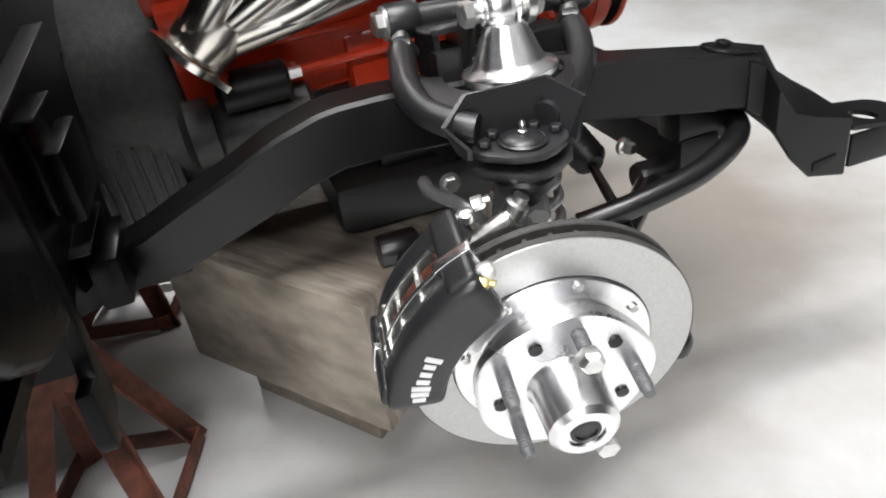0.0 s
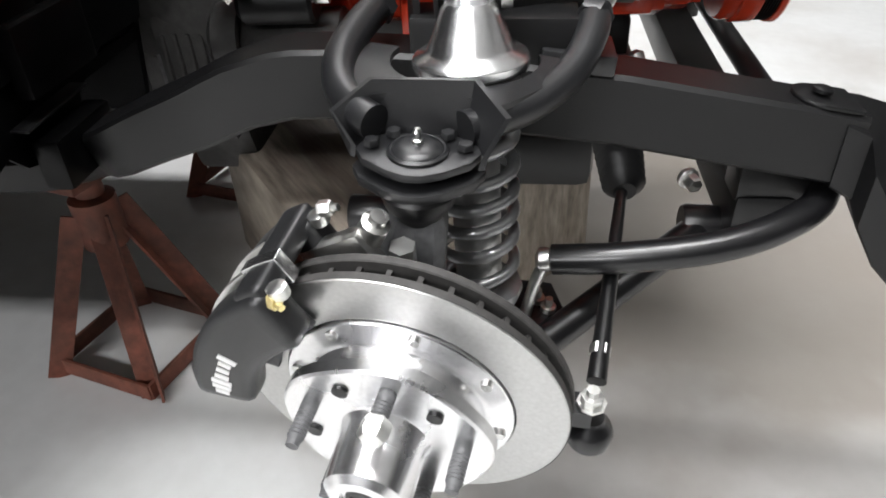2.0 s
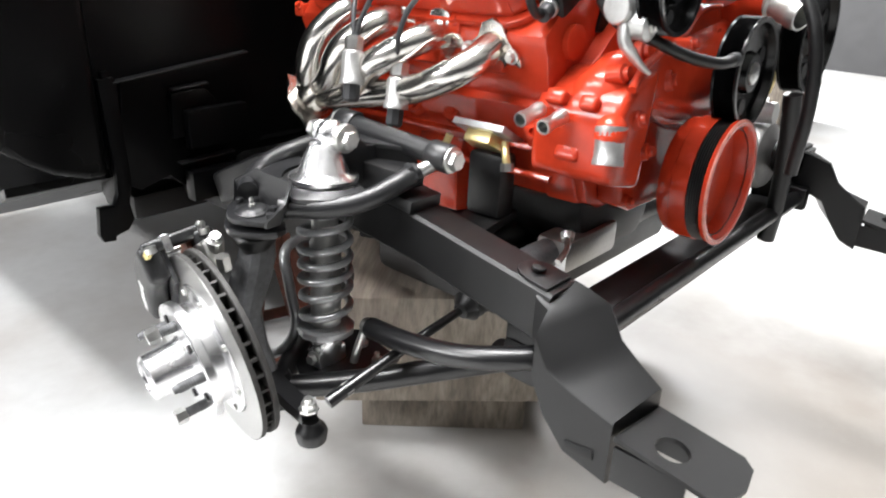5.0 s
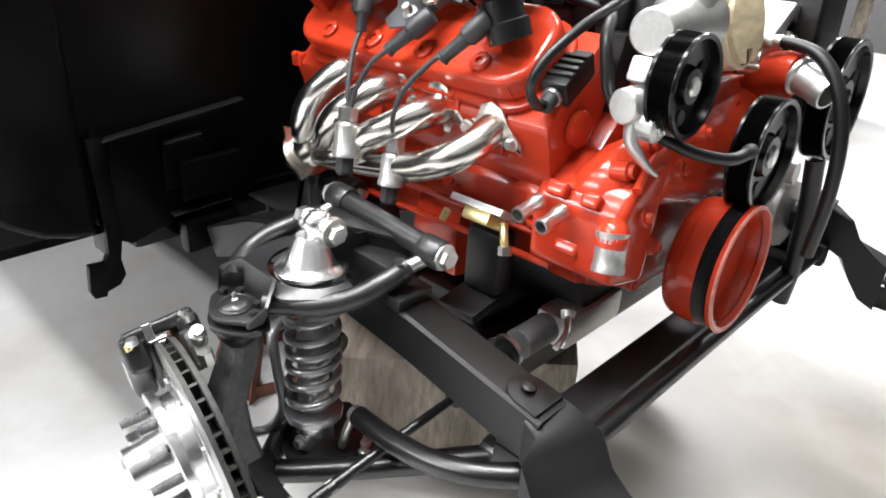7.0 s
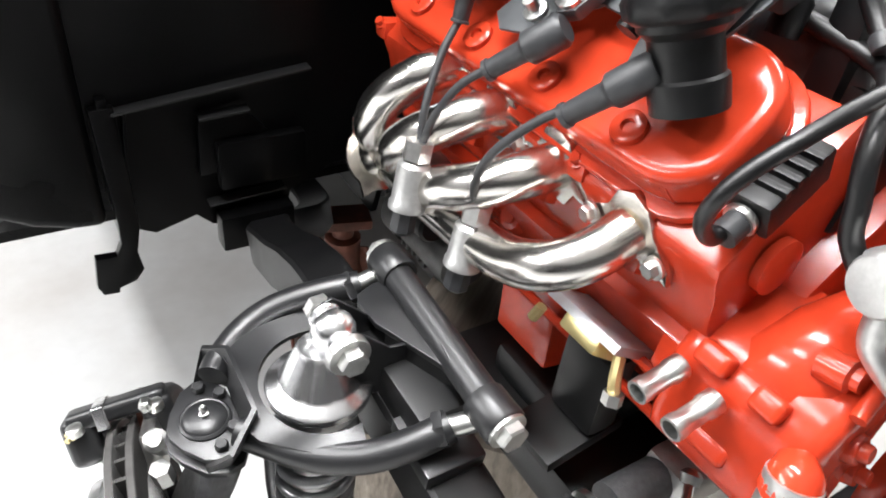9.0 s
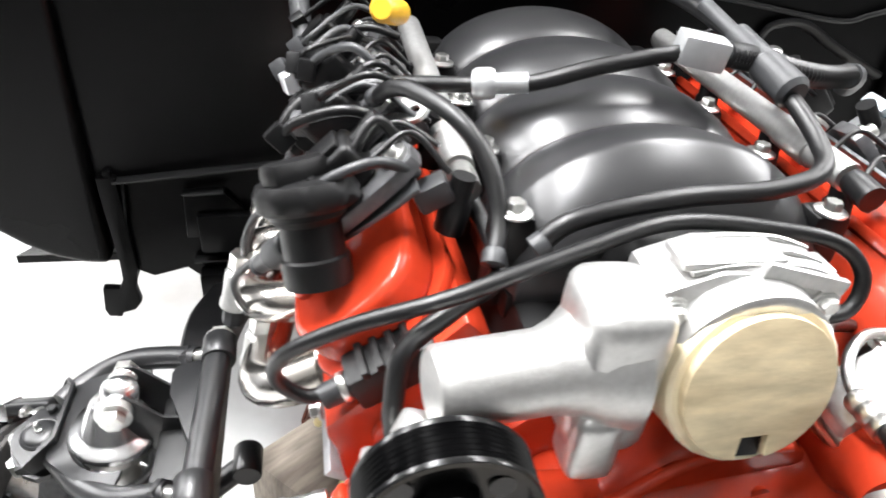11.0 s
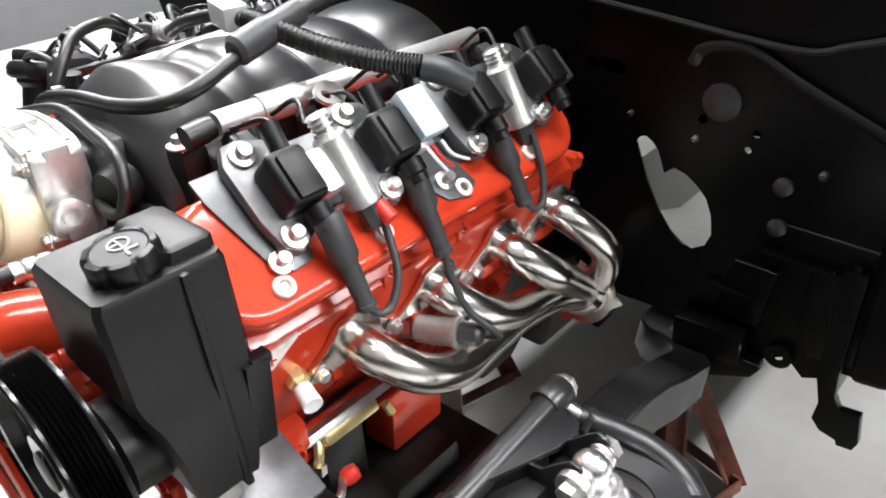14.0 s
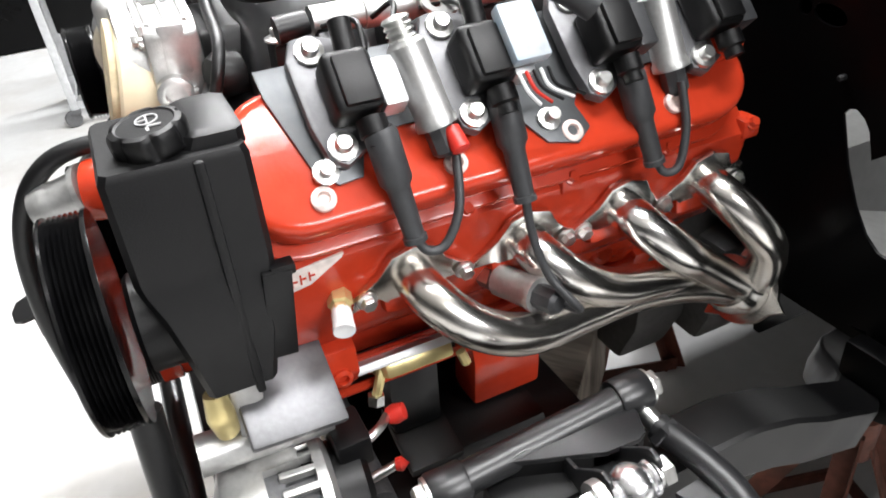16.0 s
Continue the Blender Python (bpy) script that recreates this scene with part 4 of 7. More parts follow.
for s in (1, -1):
    G[0] = DRIVER if s > 0 else PASS
    # block side: ribs, bosses and freeze plugs
    for y0, y1 in ((0.10, 0.155), (0.46, 0.49), (0.545, 0.575)):
        b = nb()
        prism_y(b, mirrored([(0.17, 0.545), (0.200, 0.552), (0.214, 0.580), (0.235, 0.64), (0.19, 0.66)], s), y0, y1, 0.005)
        part("block_rib", b, M_RED, engine)
    for y in (0.20, 0.43, 0.52):
        b = nb()
        lathe(b, [(0.026, 0), (0.026, 0.012), (0.022, 0.014), (0.018, 0.008), (0, 0.008)], (0.20 * s, y, 0.60), (s, 0, -0.25), 24)
        part("core_plug", b, M_RED, engine)
    b = nb()
    prism_y(b, mirrored([(0.180, 0.49), (0.243, 0.500), (0.247, 0.570), (0.235, 0.62), (0.20, 0.64)], s), 0.300, 0.395, 0.006)
    part("mount_boss", b, M_RED, engine)
    b = nb()
    prism_y(b, mirrored([(0.215, 0.635), (0.270, 0.640), (0.288, 0.668), (0.285, 0.700), (0.225, 0.715)], s), 0.088, 0.150, 0.004)
    ear = part("front_ear", b, M_RED, engine)
    for y, z in ((0.105, 0.672), (0.130, 0.668)):
        b = nb()
        lathe(b, [(0.0105, 0), (0.0105, 0.006), (0.006, 0.008), (0.005, 0.002), (0, 0.002)], (0.286 * s, y, z), (s, 0, 0.1), 16)
        part("ear_boss", b, M_RED, ear)
    # cylinder head
    b = nb()
    lift = 0.029 if s > 0 else 0.0
    prism_y(b, mirrored([(0.150, 0.805), (0.240, 0.690), (0.268, 0.700), (0.294, 0.735), (0.302, 0.77), (0.309, 0.785 + lift), (0.311, 0.797 + lift), (0.207, 0.903 + lift), (0.188, 0.885 + lift)], s), (FRONT - 0.005 if s > 0 else 0.110), REAR, 0.004)
    head = part("cylinder_head", b, M_RED, engine)
    for y in PORTS:
        b = nb()
        box(b, (0.290 * s, y, 0.772), (0.030, 0.062, 0.062), 0.008, pose(0, 0, 0, 0, -12 * s, 0))
        part("port_boss", b, M_RED, head)
        b = nb()
        box(b, (0.299 * s, y + 0.058, 0.800 + lift), (0.03, 0.024, 0.022), 0.005)
        part("bolt_boss", b, M_RED, head)
    b = nb()
    lathe(b, [(0.024, 0), (0.024, 0.008), (0.018, 0.010), (0, 0.010)], (0.250 * s, (FRONT - 0.007 if s > 0 else 0.108), 0.79), (0, -1, 0), 20)
    part("end_boss", b, M_RED, head)
    # stamped marks, worn bright
    random.seed(5)
    if s > 0:
        mk = Matrix(((0, 0.07, 1, 0.3105), (1, 0, 0, 0.110), (0, 1, -0.07, 0.817), (0, 0, 0, 1)))
        b = nb()
        slab(b, [(-0.024, -0.010), (-0.018, -0.015), (0.004, -0.011), (0.034, 0.008), (0.036, 0.012), (-0.002, 0.009), (-0.022, 0.007)], -0.004, 0.0, mk, 0.0006)
        pad = part("casting_mark", b, M_MARK, head, "worn cream casting pad")
        for u, w, h in ((-0.013, 0.0016, 0.010), (-0.010, 0.004, 0.0016), (-0.005, 0.0016, 0.010), (-0.002, 0.004, 0.0016), (0.003, 0.0016, 0.009), (0.006, 0.004, 0.0016)):
            b = nb()
            box(b, (u, -0.002 + u * 0.15, 0.0004), (w, h, 0.0012), 0, None)
            b.transform(mk)
            part("raised_stroke", b, M_RED, pad)
    # valve cover: rounded cover on a stepped rail
    mv = Matrix.Translation((0.2570 * s, 0, 0.8535 + lift)) @ pose(0, 0, 0, 0, 45 * s, 0)
    b = nb()
    c, ya, yb = 0.055, (0.062 if s > 0 else 0.130), REAR - 0.012
    rail2 = []
    for cx, cy, a0 in ((0.074 - c, ya + c, 270), (0.074 - c, yb - c, 0), (-0.074 + c, yb - c, 90), (-0.074 + c, ya + c, 180)):
        rail2 += [(cx + c * math.cos(radians(a0 + 15 * k)), cy + c * math.sin(radians(a0 + 15 * k))) for k in range(7)]
    slab(b, rail2, 0.0, 0.011, mv, 0.003)
    cover = part("valve_cover", b, M_RED, engine, "glossy red valve cover")
    b = nb()
    mid = (ya + yb) / 2
    inner = [(x * 0.87, (y - mid) * 0.972 + mid) for x, y in rail2]
    slab(b, inner, 0.009, 0.050, mv, 0.012, 4)
    part("cover_top", b, M_RED, cover)
    for y in ((0.20, 0.245, 0.31, 0.355, 0.42, 0.465, 0.53) if s > 0 else (0.17, 0.26, 0.30, 0.37, 0.41, 0.47, 0.52)):
        b = nb()
        box(b, mv @ Vector((0.050 * s, y, 0.026)), (0.022, 0.012, 0.030), 0.006, mv.to_3x3().to_4x4())
        part("cover_rib", b, M_RED, cover)
    b = nb()
    box(b, mv @ Vector((-0.012 * s, REAR - 0.055, 0.060)), (0.045, 0.030, 0.040), 0.004, mv.to_3x3().to_4x4())
    part("breather_boss", b, M_RED, cover)
    for y in ((0.134, 0.253, 0.372, 0.491) if s > 0 else (0.215, 0.315, 0.415, 0.515)):
        b = nb()
        at = mv @ Vector((0.040 * s, y, 0.0495))
        ax = mv.to_3x3() @ Vector((0, 0, 1))
        q = 0.0145 if s < 0 else 0.0105
        lathe(b, [(q, 0), (q, 0.005), (q - 0.002, 0.0065), (0.0058, 0.0065), (0.0046, 0.003), (0, 0.003)], at, ax, 24)
        part("cover_bolt", b, M_RED if s < 0 else M_WORN, cover)
    for y in PORTS:
        b = nb()
        hexbolt(b, (0.311 * s, y + 0.058, 0.806 + lift), (s, 0, 0.9), 0.006, 0.008)
        part("head_bolt", b, M_RED, head)
G[0] = ENG
# valley and front cover
b = nb()
prism_y(b, both([(0.0, 0.80), (0.16, 0.80), (0.135, 0.90), (0.0, 0.90)])[1:-1], FRONT + 0.02, REAR - 0.02, 0.006)
part("valley_cover", b, M_PLASTIC, engine, "black valley under the intake")
b = nb()
prism_y(b, both([(0.100, 0.538), (0.140, 0.556), (0.150, 0.60), (0.125, 0.70), (0.115, 0.78), (0.06, 0.80)]), 0.045, FRONT + 0.002, 0.010, 3)
cover_t = part("timing_cover", b, M_RED, engine)
for x, z in ((0.126, 0.562), (0.143, 0.60), (0.13, 0.66), (-0.126, 0.562), (-0.143, 0.60), (-0.13, 0.66)):
    b = nb()
    lathe(b, [(0.010, 0), (0.010, 0.010), (0.007, 0.011), (0.007, 0.016), (0, 0.016)], (x, 0.047, z), (0, -1, 0), 8)
    part("timing_bolt", b, M_RED, cover_t)

G[0] = Matrix.Translation((0.016, -0.006, 0.0)) @ ENG
pump = thing("water_pump", (0, 0.03, 0.62), "red cast water pump with bright hose stubs", "water pump")
b = nb()
secs = []
for x, y, z, rx, rz in ((-0.274, 0.064, 0.706, 0.028, 0.026), (-0.256, 0.060, 0.714, 0.042, 0.044), (-0.22, 0.052, 0.728, 0.046, 0.055), (-0.16, 0.048, 0.738, 0.042, 0.052), (-0.09, 0.046, 0.735, 0.042, 0.062), (0.0, 0.040, 0.73, 0.046, 0.082), (0.07, 0.040, 0.752, 0.044, 0.070), (0.115, 0.042, 0.778, 0.040, 0.050), (0.150, 0.046, 0.782, 0.036, 0.040)):
    secs.append([Vector((x, y + rx * math.cos(a), z + rz * math.sin(a))) for a in (2 * math.pi * k / 20 for k in range(20))])
loft(b, secs)
part("body", b, M_RED, pump)
b = nb()
tube(b, [(-0.284, 0.016, 0.700), (-0.294, 0.009, 0.697), (-0.2985, 0.006, 0.690), (-0.299, 0.006, 0.684)], [0.014, 0.0195, 0.021, 0.021], 20)
part("inlet_elbow", b, M_RED, pump)
b = nb()
lathe(b, [(0.0200, 0), (0.0200, 0.012), (0.0186, 0.014), (0.0186, 0.038), (0.0200, 0.042), (0.0200, 0.048), (0.0165, 0.048), (0.0155, 0.010), (0, 0.010)], (-0.2975, 0.0072, 0.699), (-0.22, -0.14, -1), 28)
part("inlet_stub", b, M_CAST, pump)
for y, z in ((0.117, 0.692), (0.081, 0.688)):
    b = nb()
    lathe(b, [(0.0105, 0), (0.0105, 0.012), (0.0092, 0.014), (0.0092, 0.034), (0.0104, 0.038), (0.0100, 0.046), (0.0075, 0.046), (0.0072, 0.010), (0, 0.010)], (-0.294, y, z + 0.013), (-1, 0, -0.22), 20)
    part("heater_stub", b, M_STEEL, pump)
b = nb()
prism_y(b, [(-0.284, 0.618), (-0.200, 0.600), (-0.180, 0.765), (-0.225, 0.758), (-0.268, 0.732), (-0.286, 0.705)], 0.004, 0.136, 0.014, 3)
part("side_housing", b, M_RED, pump)
for x, z in ((-0.25, 0.775), (-0.20, 0.80), (0.03, 0.815), (0.10, 0.835), (-0.10, 0.80)):
    b = nb()
    lathe(b, [(0.013, 0), (0.013, 0.022), (0.009, 0.024), (0.009, 0.030), (0, 0.030)], (x, 0.045, z - 0.02), (0, -1, 0.2), 10)
    part("bolt_boss", b, M_RED, pump)
b = nb()
prism_y(b, [(-0.10, 0.79), (-0.03, 0.845), (0.05, 0.845), (0.10, 0.80), (0.155, 0.80), (0.16, 0.76), (0.10, 0.745), (-0.08, 0.75)], 0.03, 0.085, 0.014, 3)
part("upper_housing", b, M_RED, pump)
b = nb()
tube(b, [(-0.262, 0.004, 0.742), (-0.220, 0.012, 0.766), (-0.167, 0.016, 0.783), (-0.100, 0.020, 0.800), (-0.040, 0.030, 0.826), (0.0, 0.030, 0.838), (0.05, 0.030, 0.840)], [0.006, 0.007, 0.006, 0.006, 0.006, 0.005, 0.004], 10)
part("casting_seam", b, M_RED, pump)
for x, y, z, r, h in ((-0.236, 0.010, 0.700, 0.013, 0.016), (-0.200, 0.012, 0.652, 0.012, 0.018), (-0.150, 0.010, 0.745, 0.014, 0.012), (-0.120, 0.006, 0.790, 0.011, 0.016), (0.128, 0.012, 0.812, 0.017, 0.026), (0.152, 0.016, 0.775, 0.014, 0.022), (0.120, 0.006, 0.745, 0.012, 0.020), (0.172, 0.030, 0.745, 0.013, 0.020)):
    b = nb()
    lathe(b, [(r * 1.25, -0.012), (r * 1.08, 0.002), (r, h * 0.6), (r * 0.92, h * 0.8), (r * 0.6, h * 0.82), (r * 0.58, h * 1.15), (r * 0.5, h * 1.25), (0, h * 1.25)], (x, y, z), (0.05, -1, 0.25), 14)
    part("bolt_boss", b, M_RED, pump)
for y, z, w in ((0.100, 0.722, 0.030), (0.050, 0.720, 0.026), (0.075, 0.650, 0.036)):
    b = nb()
    box(b, (-0.281, y, z), (0.018, w, 0.020), 0.006, pose(0, 0, 0, 0, 28, 0), 3)
    part("casting_pad", b, M_RED, pump)
b = nb()
tube(b, [(0.112, 0.050, 0.812), (0.108, 0.014, 0.838), (0.099, -0.018, 0.850), (0.094, -0.034, 0.850)], [0.036, 0.034, 0.031, 0.030], 26)
part("outlet_neck", b, M_RED, pump)
b = nb()
lathe(b, [(0.029, 0), (0.029, 0.006), (0.0245, 0.009), (0.0225, 0.034), (0.0240, 0.038), (0.0240, 0.046), (0.0222, 0.056), (0.019, 0.056), (0.018, 0.02), (0, 0.02)], (0.094, -0.034, 0.850), (-0.33, -0.93, -0.31), 28)
part("outlet_stub", b, M_CAST, pump)

G[0] = ENG
# ribs and bosses cast into the block sides
for s in (1, -1):
    for z in (0.600, 0.640):
        b = nb()
        tube(b, [(0.236 * s, 0.11, z), (0.236 * s, 0.32, z), (0.236 * s, 0.53, z)], 0.0055, 8, 3)
        part("block_rib", b, M_RED, engine)
    for y in (0.14, 0.30, 0.38, 0.48):
        b = nb()
        lathe(b, [(0.020, 0), (0.017, 0.006), (0.015, 0.012), (0.009, 0.013), (0.009, 0.016), (0, 0.016)], (0.228 * s, y, 0.668), (s, 0, 0.35), 16)
        part("core_plug", b, M_RED, engine)
G[0] = Matrix.Translation((-0.030, -0.026, 0.051)) @ ENG
pul = thing("crank_pulley", (0, -0.02, 0.455), "red crank pulley with a dark rubber band", "pulley")
b = nb()
lathe(b, [(0.030, 0.072), (0.086, 0.072), (0.0905, 0.066), (0.0905, 0.052), (0.0935, 0.050), (0.0935, 0.026), (0.030, 0.026)], (0, -0.045, 0.548), (0, 1, 0), 64)
part("rear_ring", b, M_RED, pul)
b = nb()
prof = [(0.080, 0.026)]
for k in range(6):
    prof += [(0.0915, 0.0255 - k * 0.0035), (0.0895, 0.0237 - k * 0.0035)]
prof += [(0.0915, 0.004), (0.080, 0.004), (0.080, 0.026)]
lathe(b, prof, (0, -0.045, 0.548), (0, 1, 0), 64)
part("belt_band", b, M_RUBBER, pul)
b = nb()
lathe(b, [(0.080, 0.0045), (0.0935, 0.0045), (0.0945, 0.002), (0.0945, -0.003), (0.0925, -0.005), (0.086, -0.004), (0.080, 0.006), (0.076, 0.046), (0.040, 0.048), (0.036, 0.030), (0.024, 0.028), (0.022, 0.046), (0.022, 0.056), (0.080, 0.056), (0.080, 0.0045)], (0, -0.045, 0.548), (0, 1, 0), 64)
part("front_rim", b, M_RED, pul)
b = nb()
lathe(b, [(0.020, 0.050), (0.020, 0.040), (0.015, 0.036), (0, 0.036)], (0, -0.045, 0.548), (0, 1, 0), 6)
part("centre_bolt", b, M_GEARBOX, pul)
# pale ring: worn paint plus the rim's highlight, put in as colour
b = nb()
lathe(b, [(0.0905, -0.0052), (0.0930, -0.0048), (0.0948, -0.0030), (0.0949, -0.0018), (0.0935, -0.0030), (0.0905, -0.0046), (0.0905, -0.0052)], (0, -0.045, 0.548), (0, 1, 0), 64)
part("pale_rim_lip", b, M_LIP, pul, "pale worn edge and painted highlight of the pulley rim")
# solid black discs on the web stand for the shade of holes
for k in range(3):
    b = nb()
    a = 2 * math.pi * k / 3 + 0.4
    lathe(b, [(0.013, 0.0), (0.013, 0.003), (0, 0.003)], (0.056 * math.cos(a), 0.0015, 0.548 + 0.056 * math.sin(a)), (0, -1, 0), 16)
    part("dark_web_disc", b, M_PLASTIC, pul)


G[0] = ENG


def grooved_pulley(name, at, r, depth, label, hub_mat, ribs=6):
    p = thing(name, (at[0], at[1], at[2] - r), label, "pulley", "belt pulleys")
    b = nb()
    prof = [(r * 0.35, depth), (r, depth), (r, depth - 0.003)]
    for k in range(ribs):
        y = depth - 0.004 - k * (depth - 0.009) / ribs
        prof += [(r * 0.995, y), (r * 0.93, y - (depth - 0.009) / ribs * 0.5)]
    prof += [(r, 0.004), (r, 0.0015), (r * 0.985, 0), (r * 0.90, 0.001), (r * 0.86, 0.012), (r * 0.40, 0.016), (r * 0.34, 0.006), (0, 0.006)]
    lathe(b, prof, at, (0, 1, 0), 56)
    part("sheave", b, M_PULLEY, p)
    b = nb()
    lathe(b, [(r * 0.20, 0.009), (r * 0.20, 0.004), (r * 0.16, 0.002), (0, 0.002)], at, (0, 1, 0), 18)
    part("hub", b, hub_mat, p)
    # no openings are cut: black discs give the dark of spoke holes
    for k in range(3):
        b = nb()
        a = 2 * math.pi * k / 3 + 0.5
        lathe(b, [(r * 0.15, 0.0), (r * 0.15, 0.002), (0, 0.002)], (at[0] + r * 0.62 * math.cos(a), at[1] + 0.0145, at[2] + r * 0.62 * math.sin(a)), (0, -1, 0), 14)
        part("dark_spoke_disc", b, M_RUBBER, p)


grooved_pulley("water_pump_pulley", (0.010, -0.068, 0.753), 0.080, 0.036, "black water pump pulley above the crank", M_STEEL)
grooved_pulley("idler_pulley", (-0.213, -0.036, 0.867), 0.059, 0.034, "black grooved idler pulley on a cast arm", M_STEEL)
grooved_pulley("power_steering_pulley", (0.258, -0.078, 0.800), 0.095, 0.037, "large black grooved power steering pulley", M_PLASTIC, 7)
G[0] = Matrix.Translation((0.0, -0.013, 0.025)) @ ENG
ten = thing("belt_tensioner", (-0.23, 0.03, 0.75), "cast aluminium belt tensioner with a pointed arm", "tensioner")
b = nb()
lathe(b, [(0.012, 0), (0.019, 0.001), (0.021, 0.004), (0.023, 0.048), (0.018, 0.052)], (-0.262, 0.040, 0.815), (1, -0.18, 0.02), 26)
part("spring_case", b, M_CAST, ten)
b = nb()
tube(b, [(-0.238, 0.046, 0.832), (-0.237, 0.034, 0.812), (-0.236, 0.022, 0.796)], [0.018, 0.020, 0.021], 20)
part("housing", b, M_CAST, ten)
b = nb()
lathe(b, [(0.016, 0), (0.0205, 0.003), (0.021, 0.030), (0.016, 0.034)], (-0.236, 0.0, 0.796), (0, 1, 0.1), 24)
part("pivot", b, M_CAST, ten)
b = nb()
tube(b, [(-0.246, 0.032, 0.800), (-0.250, 0.028, 0.776), (-0.247, 0.018, 0.762), (-0.238, 0.006, 0.746), (-0.230, -0.002, 0.738)], [0.0135, 0.0115, 0.010, 0.006, 0.0035], 14, flat=0.7)
part("arm", b, M_CAST, ten)
b = nb()
box(b, (-0.222, 0.040, 0.850), (0.034, 0.026, 0.030), 0.005, pose(0, 0, 0, 0, 20, 0))
part("mounting_foot", b, M_CAST, ten)
b = nb()
hexbolt(b, (-0.236, 0.000, 0.796), (0, -1, 0), 0.008, 0.007)
part("pivot_bolt", b, M_STEEL, ten)

G[0] = ENG
# intake manifold: a dome of broad ribs
b = nb()
NX, NY = 40, 120
grid = []
for j in range(NY + 1):
    f = j / NY
    y = 0.135 + 0.475 * f
    rib = abs(math.sin(math.pi * (f * 4.0 + 0.02))) ** 0.6
    endf = min(1, f / 0.11) ** 0.5
    tail = min(1, (1 - f) / 0.06) ** 0.5
    row = []
    for i in range(NX + 1):
        a = math.pi * (i / NX)
        wx = 0.132 + 0.016 * rib
        top = (0.104 + 0.018 * rib) * (0.50 + 0.50 * endf) * (0.6 + 0.4 * tail)
        x = -wx * math.cos(a)
        z = 0.896 + top * math.sin(a) ** 0.85
        row.append(b.verts.new((x, y, z)))
    grid.append(row)
for j in range(NY):
    for i in range(NX):
        b.faces.new((grid[j][i], grid[j][i + 1], grid[j + 1][i + 1], grid[j + 1][i]))
b.faces.new(grid[0][::-1])
b.faces.new(grid[-1])
bmesh.ops.recalc_face_normals(b, faces=b.faces[:])
intake = thing("intake_manifold", (0, 0.35, 0.9), "black ribbed plastic intake manifold", "intake manifold")
part("plenum", b, M_INTAKE, intake, smooth=50)
b = nb()
box(b, (0, 0.37, 0.893), (0.285, 0.47, 0.028), 0.008)
part("base", b, M_PLASTIC, intake)
for s in (1, -1):
    for y in (0.165, 0.275, 0.385, 0.495, 0.58):
        b = nb()
        box(b, (0.138 * s, y, 0.925), (0.034, 0.030, 0.085), 0.007)
        part("bolt_tower", b, M_PLASTIC, intake)
b = nb()
prism_y(b, [(-0.075, 0.865), (0.062, 0.865), (0.075, 0.905), (0.06, 0.965), (-0.06, 0.968), (-0.085, 0.91)], 0.095, 0.150, 0.012, 3)
part("snout", b, M_PLASTIC, intake)
b = nb()
lathe(b, [(0.022, 0), (0.024, 0.02), (0.018, 0.03), (0, 0.03)], (0.078, 0.125, 0.925), (0.3, -1, 0.1), 18)
part("snout_plug", b, M_PLASTIC, intake)
for s in (1, -1):
    for y in (0.160, 0.270, 0.380, 0.490):
        b = nb()
        hexbolt(b, (0.138 * s, y, 0.968), (0, 0, 1), 0.008, 0.010)
        lathe(b, [(0.014, 0), (0.014, 0.002), (0.012, 0.003)], (0.138 * s, y, 0.967), (0, 0, 1), 18)
        part("hold_down_bolt", b, M_STEEL, intake)

# throttle body
tb = thing("throttle_body", (-0.005, 0.05, 0.87), "cast aluminium throttle body sealed with a plywood disc", "throttle body")
b = nb()
prism_y(b, [(-0.072, 0.872), (-0.02, 0.862), (0.050, 0.868), (0.066, 0.885), (0.068, 0.972), (0.058, 0.982), (0.02, 0.990), (-0.03, 0.990), (-0.072, 0.975)], 0.045, 0.098, 0.006)
part("housing", b, M_CAST, tb)
b = nb()
lathe(b, [(0.064, 0.060), (0.064, 0.050), (0.060, 0.046), (0.059, 0.024), (0.056, 0.022), (0.052, 0.022)], (-0.004, 0, 0.928), (0, 1, 0), 48)
part("inlet_ring", b, M_CAST, tb)
b = nb()
lathe(b, [(0.0605, 0.050), (0.0625, 0.048), (0.0625, 0.008), (0.060, 0.005), (0.050, 0.0055)], (-0.004, 0.006, 0.9235), (0, 0.978, -0.208), 44, wave=lambda a, i: 1 + 0.006 * math.sin(7 * a) + 0.004 * math.sin(17 * a))
part("tape_band", b, M_TAPE, tb, "cream tape wrapped round the inlet")
b = nb()
notch = [(0.0550 * math.cos(a), 0.0550 * math.sin(a)) for a in (radians(-74 + 336 * k / 40) for k in range(41))] + [(-0.006, -0.036), (0.014, -0.035)]
slab(b, notch, 0, 0.012, Matrix(((1, 0, 0, -0.004), (0, 0.208, 0.978, 0.0035), (0, 0.978, -0.208, 0.924), (0, 0, 0, 1))), 0.001)
part("plywood_plug", b, M_WOODCAP, tb, "pale plywood disc with a cut notch")
# dark tile set in the notch for the shade of the opening
b = nb()
box(b, (0.0, 0.0025, 0.880), (0.0215, 0.003, 0.026), 0.0005, pose(0, 0, 0, -12, 0, 0))
part("dark_notch_tile", b, M_PLASTIC, tb)
b = nb()
tube(b, [(-0.092, 0.046, 0.922), (-0.112, 0.043, 0.922), (-0.128, 0.040, 0.921), (-0.145, 0.037, 0.920), (-0.180, 0.033, 0.919), (-0.216, 0.0285, 0.918), (-0.220, 0.028, 0.918)], [0.050, 0.045, 0.034, 0.029, 0.0285, 0.028, 0.025], 32, 1)
part("motor_housing", b, M_CAST, tb)
b = nb()
